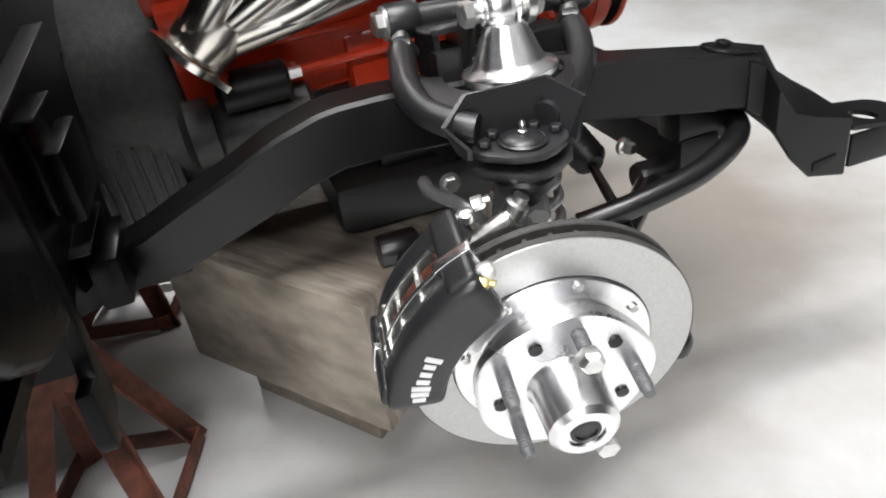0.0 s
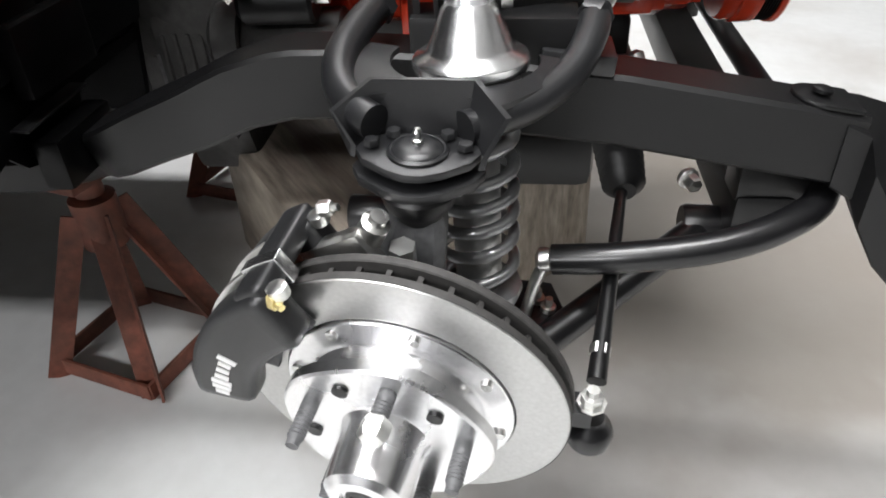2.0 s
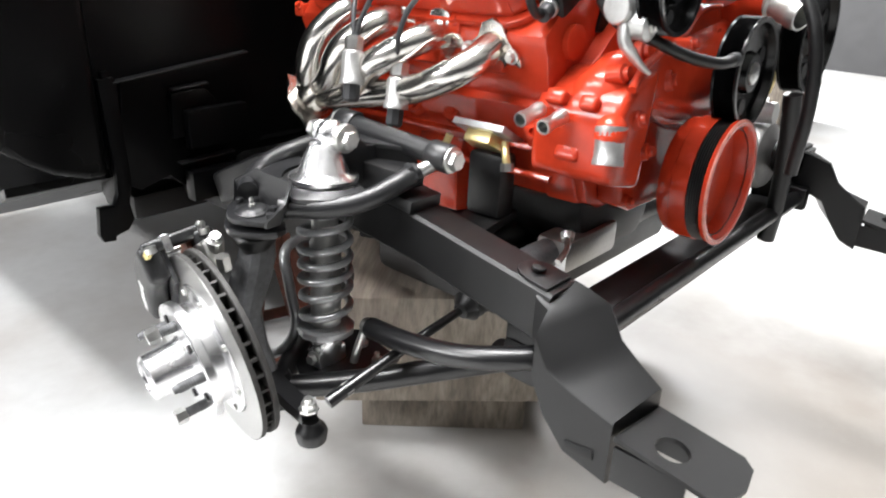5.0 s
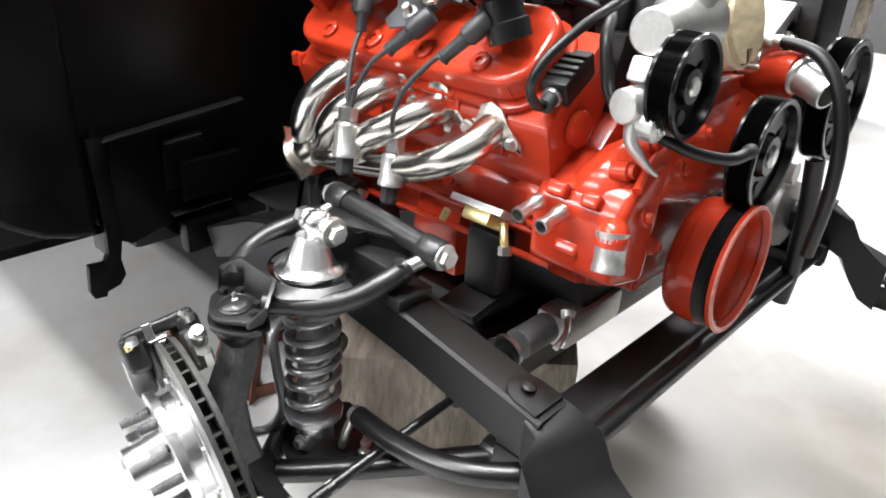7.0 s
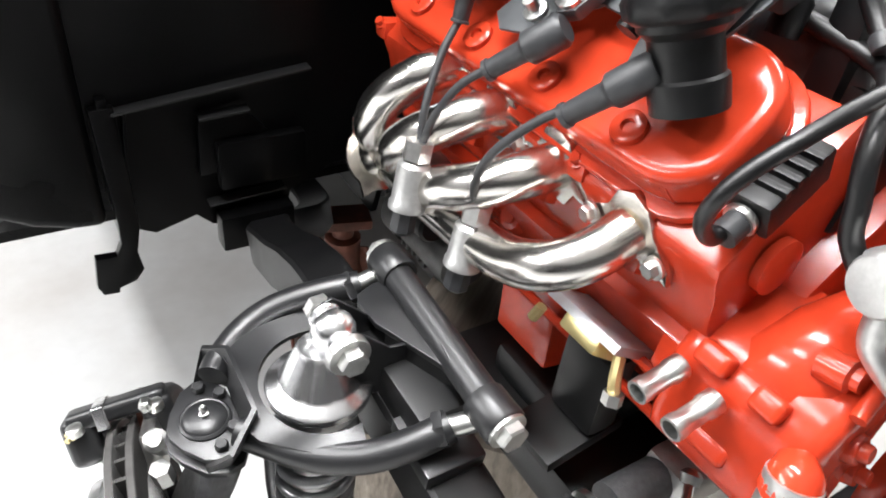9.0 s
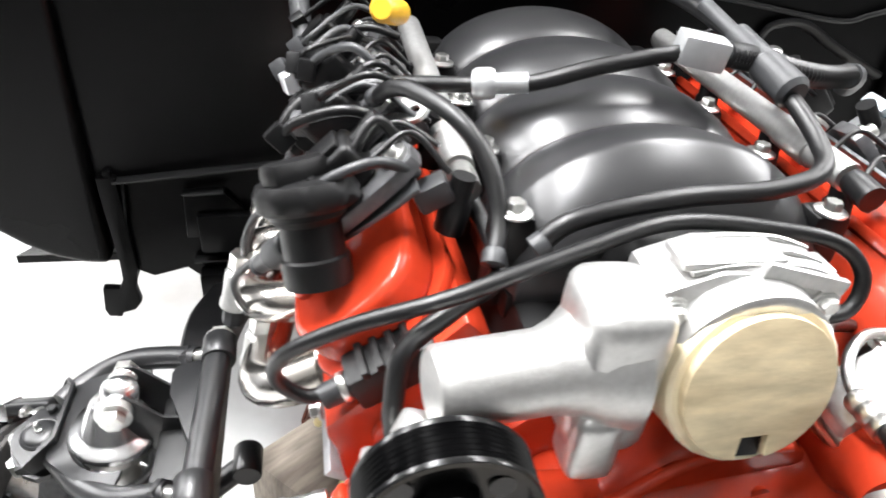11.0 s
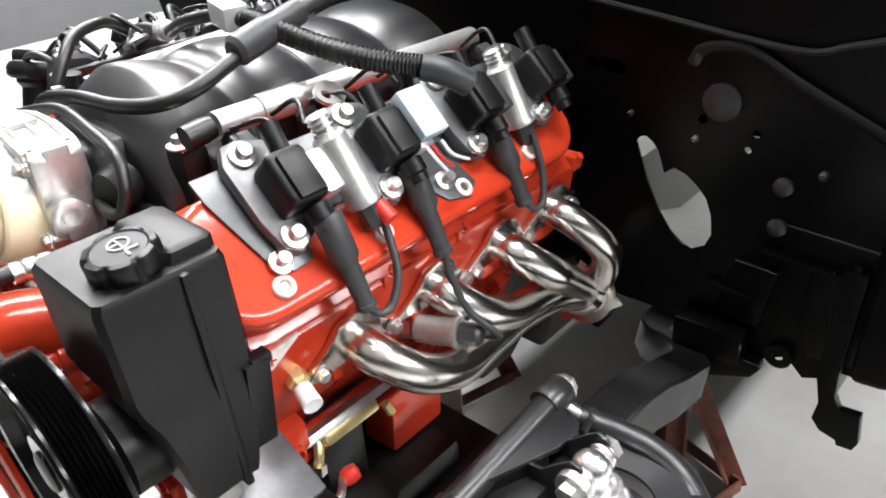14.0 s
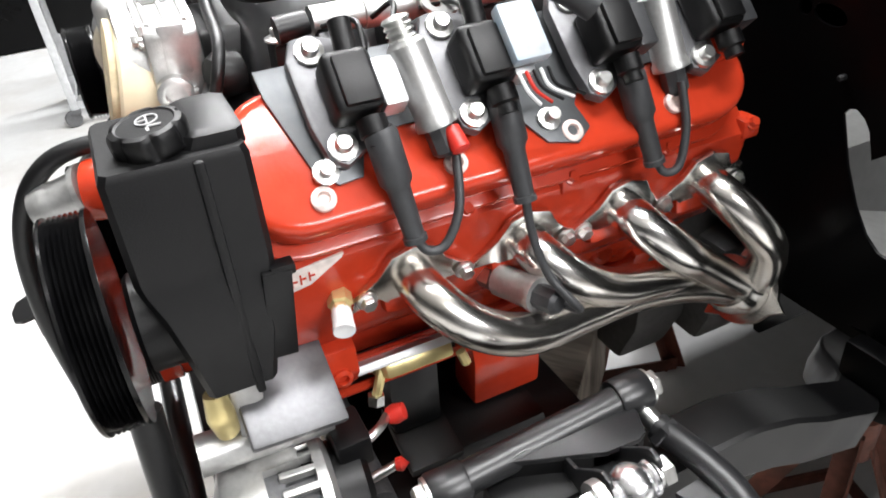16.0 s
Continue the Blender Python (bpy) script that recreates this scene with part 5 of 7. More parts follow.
box(b, (-0.098, 0.045, 0.922), (0.060, 0.074, 0.124), 0.022, segs=4)
part("gear_case", b, M_CAST, tb)
b = nb()
box(b, (-0.106, 0.024, 0.872), (0.036, 0.04, 0.060), 0.012, segs=3)
part("case_foot", b, M_CAST, tb)
b = nb()
box(b, (-0.02, 0.066, 0.992), (0.075, 0.030, 0.006), 0.002, pose(0, 0, 0, 0, -2, 0))
part("rib", b, M_CAST, tb)
b = nb()
box(b, (0.062, 0.072, 0.955), (0.012, 0.026, 0.05), 0.003)
part("rib", b, M_CAST, tb)
b = nb()
box(b, (0.03, 0.045, 0.985), (0.07, 0.006, 0.012), 0.002, pose(0, 0, 0, 0, 14, 0))
part("rib", b, M_CAST, tb)
for y in (0.052, 0.070, 0.088):
    b = nb()
    tube(b, [(-0.050, y, 0.986), (-0.015, y, 0.9915), (0.030, y, 0.9895), (0.060, y, 0.980)], 0.0026, 8, 3)
    part("casting_ridge", b, M_CAST, tb)
b = nb()
box(b, (0.070, 0.070, 0.900), (0.010, 0.030, 0.030), 0.004)
part("rib", b, M_CAST, tb)
for x, z in ((0.052, 0.966), (0.055, 0.888), (-0.060, 0.962), (-0.055, 0.885)):
    b = nb()
    lathe(b, [(0.011, 0.02), (0.011, -0.002), (0, -0.002)], (x, 0.045, z), (0, 1, 0), 16)
    hexbolt(b, (x, 0.043, z), (0, -1, 0), 0.0065, 0.008)
    part("flange_bolt", b, M_STEEL, tb)
b = nb()
lathe(b, [(0.018, 0), (0.018, 0.016), (0.014, 0.018), (0.010, 0.018), (0.010, 0.008), (0, 0.008)], (0.066, 0.062, 0.915), (1, -0.1, 0), 22)
part("shaft_cap", b, M_CAST, tb)


def exhaust_header(s, ports, runs, coll):
    """Four short tubes from the head flange into one collector; ports are (y, z) on the head, runs the middle lines."""
    hd = thing("exhaust_header", (0.32 * s, 0.4, 0.60), "polished stainless four-tube exhaust header", "exhaust header", "exhaust headers")
    k = (ports[3][0] - ports[0][0]) / 0.350
    b = nb()
    top, low = [], []
    for y, z in ports:
        z -= 0.780
        top += [(y - 0.060 * k, z - 0.010), (y - 0.034 * k, z + 0.012), (y - 0.022 * k, z + 0.032), (y, z + 0.039), (y + 0.022 * k, z + 0.032), (y + 0.034 * k, z + 0.012)]
        low += [(y - 0.034 * k, z - 0.016), (y - 0.020 * k, z - 0.034), (y + 0.020 * k, z - 0.034), (y + 0.034 * k, z - 0.016)]
    y, z = ports[3][0], ports[3][1] - 0.780
    top += [(y + 0.052 * k, z + 0.010), (y + 0.056 * k, z - 0.010)]
    m = Matrix(((0, 0.21 * s, s * 0.978, 0.304 * s), (1, 0, 0, 0), (0, 0.978, -0.21, 0.780), (0, 0, 0, 1)))
    slab(b, top + low[::-1] + [(ports[0][0] - 0.062 * k, ports[0][1] - 0.780 - 0.024)], 0, 0.008, m, 0.0015)
    part("port_flange", b, M_CHROME, hd)
    cx, cy, cz = coll
    for run in runs:
        b = nb()
        tube(b, mirrored(run, s), 0.0215, 20, 8)
        part("primary_tube", b, M_CHROME, hd)
    b = nb()
    lathe(b, [(0.034, -0.03), (0.038, -0.01), (0.034, 0.020), (0, 0.020)], (cx * s, cy - 0.01, cz + 0.008), (-0.1 * s, 0.75, -0.65), 24)
    part("collector", b, M_CHROME, hd)
    b = nb()
    mm = Matrix.Translation((cx * s, cy + 0.006, cz - 0.006)) @ basis((-0.1 * s, 0.75, -0.65))
    holed(b, [(0.043 * math.cos(a) * (1.32 if k2 % 8 == 4 else 1), 0.043 * math.sin(a) * (1.32 if k2 % 8 == 4 else 1)) for k2, a in ((k2, 2 * math.pi * k2 / 24) for k2 in range(24))], [ring2(0.029, 24)], 0, 0.008, mm)
    part("collector_flange", b, M_CHROME, hd)
    for y in (ports[0][0] - 0.048 * k, ports[0][0] + 0.052 * k, ports[1][0] + 0.045 * k, ports[1][0] + 0.066 * k, ports[2][0] + 0.052 * k, ports[3][0] + 0.045 * k):
        b = nb()
        hexbolt(b, (0.3125 * s, y, float(np.interp(y, [p[0] for p in ports], [p[1] for p in ports])) - 0.010), (s, 0, -0.2), 0.0075, 0.010)
        part("flange_bolt", b, M_STEEL, hd)


G[0] = DRIVER
exhaust_header(1, [(0.208, 0.782), (0.332, 0.780), (0.450, 0.780), (0.560, 0.782)],
               [[(0.306, 0.208, 0.782), (0.340, 0.214, 0.772), (0.366, 0.246, 0.742), (0.368, 0.300, 0.714), (0.354, 0.370, 0.700), (0.342, 0.450, 0.688), (0.336, 0.540, 0.662), (0.328, 0.635, 0.612)],
                [(0.306, 0.332, 0.780), (0.334, 0.337, 0.770), (0.352, 0.368, 0.742), (0.350, 0.420, 0.712), (0.338, 0.500, 0.688), (0.322, 0.580, 0.650), (0.312, 0.635, 0.612)],
                [(0.306, 0.450, 0.780), (0.338, 0.456, 0.770), (0.358, 0.490, 0.738), (0.352, 0.530, 0.705), (0.342, 0.585, 0.660), (0.330, 0.635, 0.620)],
                [(0.306, 0.560, 0.782), (0.338, 0.566, 0.772), (0.364, 0.592, 0.738), (0.364, 0.620, 0.700), (0.350, 0.637, 0.655), (0.330, 0.645, 0.622)]], (0.320, 0.645, 0.605))
G[0] = LEAN @ Matrix.Translation((0.012, 0.0, 0.0))
exhaust_header(-1, [(0.187, 0.778), (0.283, 0.785), (0.371, 0.796), (0.458, 0.804)],
               [[(0.308, 0.187, 0.778), (0.345, 0.192, 0.756), (0.368, 0.216, 0.736), (0.370, 0.268, 0.712), (0.362, 0.360, 0.690), (0.350, 0.460, 0.668), (0.335, 0.550, 0.650)],
                [(0.308, 0.283, 0.785), (0.350, 0.287, 0.776), (0.378, 0.320, 0.752), (0.384, 0.360, 0.728), (0.373, 0.394, 0.698), (0.352, 0.455, 0.672), (0.335, 0.550, 0.655)],
                [(0.308, 0.371, 0.796), (0.350, 0.378, 0.788), (0.380, 0.404, 0.762), (0.383, 0.434, 0.734), (0.368, 0.466, 0.704), (0.347, 0.515, 0.676), (0.333, 0.555, 0.658)],
                [(0.308, 0.458, 0.804), (0.348, 0.462, 0.796), (0.375, 0.486, 0.762), (0.375, 0.512, 0.722), (0.358, 0.537, 0.688), (0.336, 0.560, 0.660)]], (0.335, 0.555, 0.652))
G[0] = ENG

# ignition: coil packs, brackets, plug leads
COILS = (0.175, 0.292, 0.423, 0.543)
COILS2 = (0.225, 0.330, 0.440, 0.545)


def bank(s):
    """Matrix of a bank: x outward down the slope, y to the rear, z off the cover."""
    return Matrix.Translation((0.292 * s, 0, 0.9645)) @ pose(0, 0, 0, 0, 46 * s, 0)


for s in (1, -1):
    G[0] = DRIVER if s > 0 else PASS
    mb = bank(s)
    ax = mb.to_3x3() @ Vector((0, 0, 1))
    rot = mb.to_3x3().to_4x4()
    cb = thing("coil_bracket", mb @ Vector((0, 0.34, -0.03)), "grey steel coil mounting bracket on the valve cover", "bracket", "coil brackets")
    b = nb()
    y0 = 0.112 if s > 0 else 0.180
    slab(b, [(-0.044 * s, y0), (-0.020 * s, y0 + 0.002), (0.052 * s, y0 + 0.022), (0.066 * s, y0 + 0.038), (0.064 * s, y0 + 0.060), (0.046 * s, y0 + 0.066), (0.030 * s, y0 + 0.070), (0.028 * s, 0.30), (0.050 * s, 0.325), (0.078 * s, 0.345), (0.086 * s, 0.375), (0.074 * s, 0.392), (0.050 * s, 0.385), (0.028 * s, 0.40), (0.028 * s, 0.575), (-0.048 * s, 0.58)], -0.032, -0.028, mb, 0.001)
    part("plate", b, M_DARKSTEEL, cb)
    for u, v in ((0.054, y0 + 0.030), (0.058, 0.352)):
        b = nb()
        lathe(b, [(0.011, 0), (0.011, 0.004), (0.006, 0.005), (0.006, 0.016), (0.0, 0.016)], mb @ Vector((u * s, v, -0.028)), ax, 12)
        part("stud", b, M_STEEL, cb)
    for k, y in enumerate(COILS if s > 0 else COILS2):
        co = thing("ignition_coil", mb @ Vector((0, y, -0.02)), "black ignition coil bolted to a dark bracket plate", "ignition coil", "ignition coils")
        b = nb()
        poly = [(-0.056, -0.030), (-0.038, -0.038), (0.020, -0.036), (0.050, -0.030), (0.058, -0.016), (0.050, -0.002), (0.036, 0.024), (-0.030, 0.030), (-0.050, 0.010), (-0.058, -0.014)]
        slab(b, [(u * s, y + v) for u, v in poly], -0.024, -0.010, mb, 0.003)
        part("mounting_plate", b, M_COILPLATE, co)
        b = nb()
        box(b, mb @ Vector((0.002 * s, y, 0.008)), (0.052, 0.040, 0.036), 0.008, rot, 3)
        part("core", b, M_PLASTIC, co)
        b = nb()
        box(b, mb @ Vector((0.004 * s, y + 0.001, 0.027)), (0.042, 0.028, 0.008), 0.003, rot)
        part("top_rib", b, M_PLASTIC, co)
        b = nb()
        box(b, mb @ Vector((0.006 * s, y + 0.031, 0.004)), (0.042, 0.020, 0.026), 0.003, rot)
        part("side_block", b, M_GALV if k in (0, 1) else M_BOOT, co)
        b = nb()
        tube(b, [mb @ Vector((-0.020 * s, y + 0.006, 0.010)), mb @ Vector((-0.052 * s, y + 0.008, 0.014))], 0.0095, 14, 1)
        part("plug_connector", b, M_PLASTIC, co)
        for u in (0.042, -0.042):
            b = nb()
            lathe(b, [(0.0125, 0), (0.0125, 0.004), (0.0075, 0.005), (0.0075, 0.011), (0.006, 0.013), (0, 0.013)], mb @ Vector((u * s, y - 0.017, -0.010)), ax, 12)
            part("mounting_bolt", b, M_STEEL, co)
        b = nb()
        lathe(b, [(0.0125, 0), (0.0125, 0.014), (0.009, 0.016), (0.009, 0.024), (0, 0.024)], mb @ Vector((0.030 * s, y + 0.008, 0.006)), mb.to_3x3() @ Vector((s, 0, -0.1)), 14)
        part("lead_tower", b, M_PLASTIC, co)


G[0] = ENG


# leads with thick boots that hang from the coils
def plug_lead(pts, boots, r=0.0042):
    ld = thing("plug_lead", pts[-1], "dark grey spark plug lead with a thick rubber boot", "plug lead", "spark plug leads")
    b = nb()
    tube(b, pts, r, 10, 8)
    part("cable", b, M_BOOT, ld)
    for (a, c, r0, r1) in boots:
        b = nb()
        d = Vector(c) - Vector(a)
        n = d.length
        lathe(b, [(r0 * 0.8, 0), (r0, 0.004), (r0, n * 0.45), (r1 * 1.08, n * 0.50), (r1, n * 0.53), (r1 * 0.9, n * 0.94), (r1 * 1.05, n * 0.95), (r1 * 1.05, n), (0, n)], a, d, 18)
        part("boot", b, M_BOOT, ld)


plug_lead([(0.343, 0.198, 0.848), (0.350, 0.206, 0.834), (0.352, 0.222, 0.836), (0.344, 0.240, 0.862), (0.322, 0.250, 0.900), (0.314, 0.250, 0.912)], [((0.318, 0.186, 0.938), (0.343, 0.199, 0.842), 0.0140, 0.0100)])
plug_lead([(0.343, 0.306, 0.852), (0.350, 0.308, 0.820), (0.366, 0.316, 0.780), (0.386, 0.330, 0.756), (0.388, 0.338, 0.744), (0.374, 0.332, 0.742)], [((0.308, 0.302, 0.940), (0.343, 0.306, 0.848), 0.0140, 0.0100)])
plug_lead([(0.334, 0.458, 0.845), (0.342, 0.464, 0.832), (0.344, 0.480, 0.836), (0.334, 0.492, 0.870), (0.318, 0.494, 0.910)], [((0.310, 0.436, 0.930), (0.334, 0.458, 0.840), 0.0140, 0.0100)])
# passenger side: long thin leads from angled boots
G[0] = LEAN
plug_lead([(-0.352, 0.230, 0.872), (-0.366, 0.250, 0.850), (-0.382, 0.272, 0.815), (-0.380, 0.290, 0.775), (-0.362, 0.304, 0.735)], [((-0.326, 0.186, 0.918), (-0.354, 0.234, 0.862), 0.0135, 0.0095)], 0.0038)
plug_lead([(-0.350, 0.335, 0.858), (-0.368, 0.352, 0.835), (-0.380, 0.366, 0.800), (-0.384, 0.374, 0.768)], [((-0.318, 0.292, 0.905), (-0.352, 0.338, 0.853), 0.0145, 0.0095)], 0.0038)
plug_lead([(-0.330, 0.420, 0.870), (-0.352, 0.410, 0.840), (-0.374, 0.392, 0.800), (-0.382, 0.380, 0.768)], [((-0.322, 0.425, 0.91), (-0.332, 0.419, 0.864), 0.0125, 0.0085)], 0.0038)
G[0] = ENG

# bare spark plug sleeves
def sleeve(p0, p1, spring_end, label):
    sl = thing("plug_sleeve", p1, label, "plug sleeve", "spark plug sleeves")
    d = Vector(p1) - Vector(p0)
    n = d.length
    b = nb()
    lathe(b, [(0.013, 0), (0.0165, 0.004), (0.0165, n - 0.008), (0.018, n - 0.006), (0.018, n), (0.014, n), (0, n)], p0, d, 22)
    part("shell", b, M_CAST, sl)
    b = nb()
    if spring_end:
        prof = [(0.0115, 0)]
        for k in range(4):
            prof += [(0.0125, -0.002 - k * 0.005), (0.0100, -0.0045 - k * 0.005)]
        lathe(b, prof + [(0, -0.021)], p0, d, 18)
        part("ribbed_end", b, M_STEEL, sl)
    else:
        lathe(b, [(0.014, -0.002), (0.014, -0.020), (0, -0.020)], p0, d, 6)
        part("hex_end", b, M_STEEL, sl)
    b = nb()
    lathe(b, [(0.013, n), (0.013, n + 0.022), (0.009, n + 0.026), (0, n + 0.026)], p0, d, 8)
    part("boot", b, M_BOOT, sl)


sleeve((0.281, 0.228, 0.990), (0.306, 0.242, 0.922), True, "bare aluminium spark plug sleeve beside the coils")
sleeve((0.275, 0.486, 0.985), (0.300, 0.496, 0.917), True, "bare aluminium spark plug sleeve beside the coils")
sleeve((0.300, 0.300, 0.738), (0.352, 0.316, 0.745), False, "bare aluminium plug sleeve on the header")
G2 = G[0]
G[0] = LEAN
sleeve((-0.388, 0.374, 0.752), (-0.396, 0.368, 0.705), False, "bright plug sleeve hanging beside the header")
sleeve((-0.362, 0.304, 0.722), (-0.370, 0.300, 0.678), False, "dull plug sleeve hanging beside the header")
G[0] = G2
b = nb()
lathe(b, [(0.008, 0), (0.0085, 0.02), (0.005, 0.022), (0, 0.022)], (0.314, 0.250, 0.920), (0.7, 0.1, -0.6), 14)
part("vacuum_cap", b, M_REDCAP, engine, "small red rubber cap")

# fuel rails with injectors
for s in (1, -1):
    fr = thing("fuel_rail", (0.165 * s, 0.36, 0.97), "silver fuel rail with injectors along the intake", "fuel rail", "fuel rails")
    b = nb()
    fy, fz = (0.185, 0.986) if s > 0 else (0.238, 0.964)
    tube(b, [(0.166 * s, fy, fz), (0.166 * s, 0.57, 0.984)], 0.0135, 18, 1)
    lathe(b, [(0.016, 0), (0.016, 0.05), (0.0135, 0.052)], (0.166 * s, fy + 0.05, fz), (0, 1, 0), 18)
    part("pipe", b, M_CAST, fr)
    b = nb()
    lathe(b, [(0.011, 0), (0.0125, 0.010), (0.0125, 0.03), (0, 0.03)], (0.166 * s, fy - 0.003, fz), (0, -1, -0.1), 16)
    part("end_cap", b, M_RUBBER if s > 0 else M_STEEL, fr)
    for y in COILS:
        b = nb()
        lathe(b, [(0.010, 0), (0.010, 0.02), (0.013, 0.024), (0.013, 0.05), (0, 0.05)], (0.172 * s, y + 0.02, 0.980), (0.15 * s, 0, -1), 14)
        part("injector", b, M_PLASTIC, fr)
        b = nb()
        box(b, (0.196 * s, y + 0.02, 0.965), (0.03, 0.022, 0.022), 0.004, pose(0, 0, 0, 0, 30 * s, 0))
        part("injector_plug", b, M_BOOT, fr)
    b = nb()
    holed(b, ring2(0.016, 18, ry=0.022), [ring2(0.006, 14, 0.0, -0.008)], 0, 0.004, pose(0.200 * s, 0.300, 0.990, 0, 35 * s, 20))
    part("lug", b, M_CAST, fr)

# ---------- accessories ----------
G[0] = ENG @ Matrix.Translation((-0.012, 0.008, -0.006))
res = thing("power_steering_pump", (0.25, 0.06, 0.70), "black power steering pump reservoir with a lettered cap", "power steering pump")
def rounded_stack(bm, rows, c=0.008):
    """A moulded box through level outlines (z, x0, x1, y0, y1)."""
    secs = []
    for z, x0, x1, y0, y1 in rows:
        secs.append([Vector((x, y, z)) for x, y in ((x0 + c, y0), (x1 - c, y0), (x1, y0 + c), (x1, y1 - c), (x1 - c, y1), (x0 + c, y1), (x0, y1 - c), (x0, y0 + c))])
    return loft(bm, secs)


b = nb()
rounded_stack(b, ((0.752, 0.296, 0.350, -0.002, 0.056), (0.80, 0.280, 0.350, -0.010, 0.066), (0.838, 0.262, 0.347, -0.018, 0.072), (0.860, 0.236, 0.342, -0.026, 0.076), (0.870, 0.227, 0.340, -0.028, 0.077), (0.952, 0.224, 0.336, -0.028, 0.077), (0.9585, 0.227, 0.333, -0.025, 0.075)), 0.005)
part("reservoir", b, M_PLASTIC, res)
b = nb()
rounded_stack(b, ((0.955, 0.234, 0.324, 0.030, 0.078), (0.967, 0.238, 0.322, 0.036, 0.078), (0.970, 0.244, 0.318, 0.042, 0.074)), 0.006)
part("reservoir_top", b, M_PLASTIC, res)
b = nb()
box(b, (0.316, 0.040, 0.848), (0.062, 0.008, 0.212), 0.003, pose(0, 0, 0, 0, -4, 0))
part("seam_band", b, M_PLASTIC, res)
b = nb()
box(b, (0.344, 0.070, 0.812), (0.010, 0.024, 0.084), 0.002, pose(0, 0, 0, -6, 0, 0))
box(b, (0.340, 0.080, 0.852), (0.014, 0.020, 0.010), 0.002)
part("rear_lug", b, M_PLASTIC, res)
b = nb()
lathe(b, [(0.024, 0), (0.027, 0.002), (0.0285, 0.006), (0.0285, 0.016), (0.0265, 0.020), (0.022, 0.0210), (0.0205, 0.0198), (0, 0.0198)], (0.301, 0.016, 0.958), (0.05, -0.12, 1), 84, wave=lambda a, i: 1 - (0.13 * max(0.0, math.cos(7 * a)) ** 2 if i in (2, 3, 4) else 0))
cap = part("filler_cap", b, M_PLASTIC, res, "black knurled filler cap")
capm = Matrix.Translation((0.301, 0.016, 0.958)) @ basis((0.05, -0.12, 1)) @ Matrix.Translation((0, 0, 0.0200))
capr = capm.to_3x3().to_4x4()
b = nb()
lathe(b, [(0.0085, 0), (0.0085, 0.001), (0.0072, 0.001), (0.0072, 0), (0.0085, 0)], capm @ Vector((-0.004, 0.002, 0)), capm.to_3x3() @ Vector((0, 0, 1)), 28)
part("cap_ring", b, M_PRINT, cap)
for at, size, turn in (((-0.004, 0.002, 0.0006), (0.014, 0.0014, 0.001), 0), ((-0.004, -0.0015, 0.0006), (0.0014, 0.0075, 0.001), 0), ((0.0085, 0.006, 0.0006), (0.0020, 0.010, 0.001), -15), ((0.0125, 0.001, 0.0006), (0.006, 0.0022, 0.001), 0)):
    b = nb()
    box(b, capm @ Vector(at), size, 0, capr @ pose(0, 0, 0, 0, 0, turn))
    part("cap_mark", b, M_PRINT, cap)
b = nb()
lathe(b, [(0.040, 0), (0.044, 0.004), (0.044, 0.06), (0.03, 0.075), (0, 0.075)], (0.281, -0.040, 0.800), (0, 1, 0), 28)
part("pump_body", b, M_PLASTIC, res)

G[0] = ENG @ Matrix.Translation((-0.010, 0, 0))
br = thing("accessory_bracket", (0.2, 0.05, 0.70), "cast aluminium accessory bracket beside the water pump", "bracket")
YZ = Matrix(((1, 0, 0, 0), (0, 0, 1, 0), (0, 1, 0, 0), (0, 0, 0, 1)))
for poly, y0, y1, bev in (([(0.106, 0.842), (0.104, 0.868), (0.112, 0.880), (0.204, 0.940), (0.240, 0.930), (0.240, 0.905), (0.206, 0.914), (0.130, 0.860), (0.124, 0.842)], 0.014, 0.062, 0.004),
                          ([(0.112, 0.842), (0.128, 0.858), (0.206, 0.912), (0.236, 0.905), (0.240, 0.80), (0.206, 0.790), (0.168, 0.752)], 0.046, 0.058, 0.003),
                          ([(0.158, 0.868), (0.172, 0.876), (0.182, 0.764), (0.166, 0.752)], 0.020, 0.047, 0.003),
                          ([(0.128, 0.846), (0.116, 0.840), (0.162, 0.754), (0.178, 0.762)], 0.020, 0.047, 0.003),
                          ([(0.194, 0.880), (0.208, 0.888), (0.226, 0.796), (0.208, 0.786)], 0.022, 0.047, 0.003),
                          ([(0.255, 0.60), (0.325, 0.62), (0.332, 0.735), (0.300, 0.750), (0.265, 0.73)], 0.020, 0.050, 0.008)):
    b = nb()
    slab(b, poly, y0, y1, YZ, bev)
    part("bracket_arm", b, M_CAST, br)
b = nb()
box(b, (0.318, 0.070, 0.706), (0.100, 0.090, 0.012), 0.004, pose(0, 0, 0, -8, 28, 0))
part("alternator_saddle", b, M_COILPLATE, br)
for x, y, z in ((0.115, 0.012, 0.848), (0.198, 0.016, 0.886), (0.196, 0.020, 0.780)):
    b = nb()
    lathe(b, [(0.013, 0.03), (0.013, -0.004), (0, -0.004)], (x, y, z), (0, 1, 0), 16)
    hexbolt(b, (x, y - 0.004, z), (0, -1, 0), 0.009, 0.010)
    part("bracket_bolt", b, M_STEEL, br)

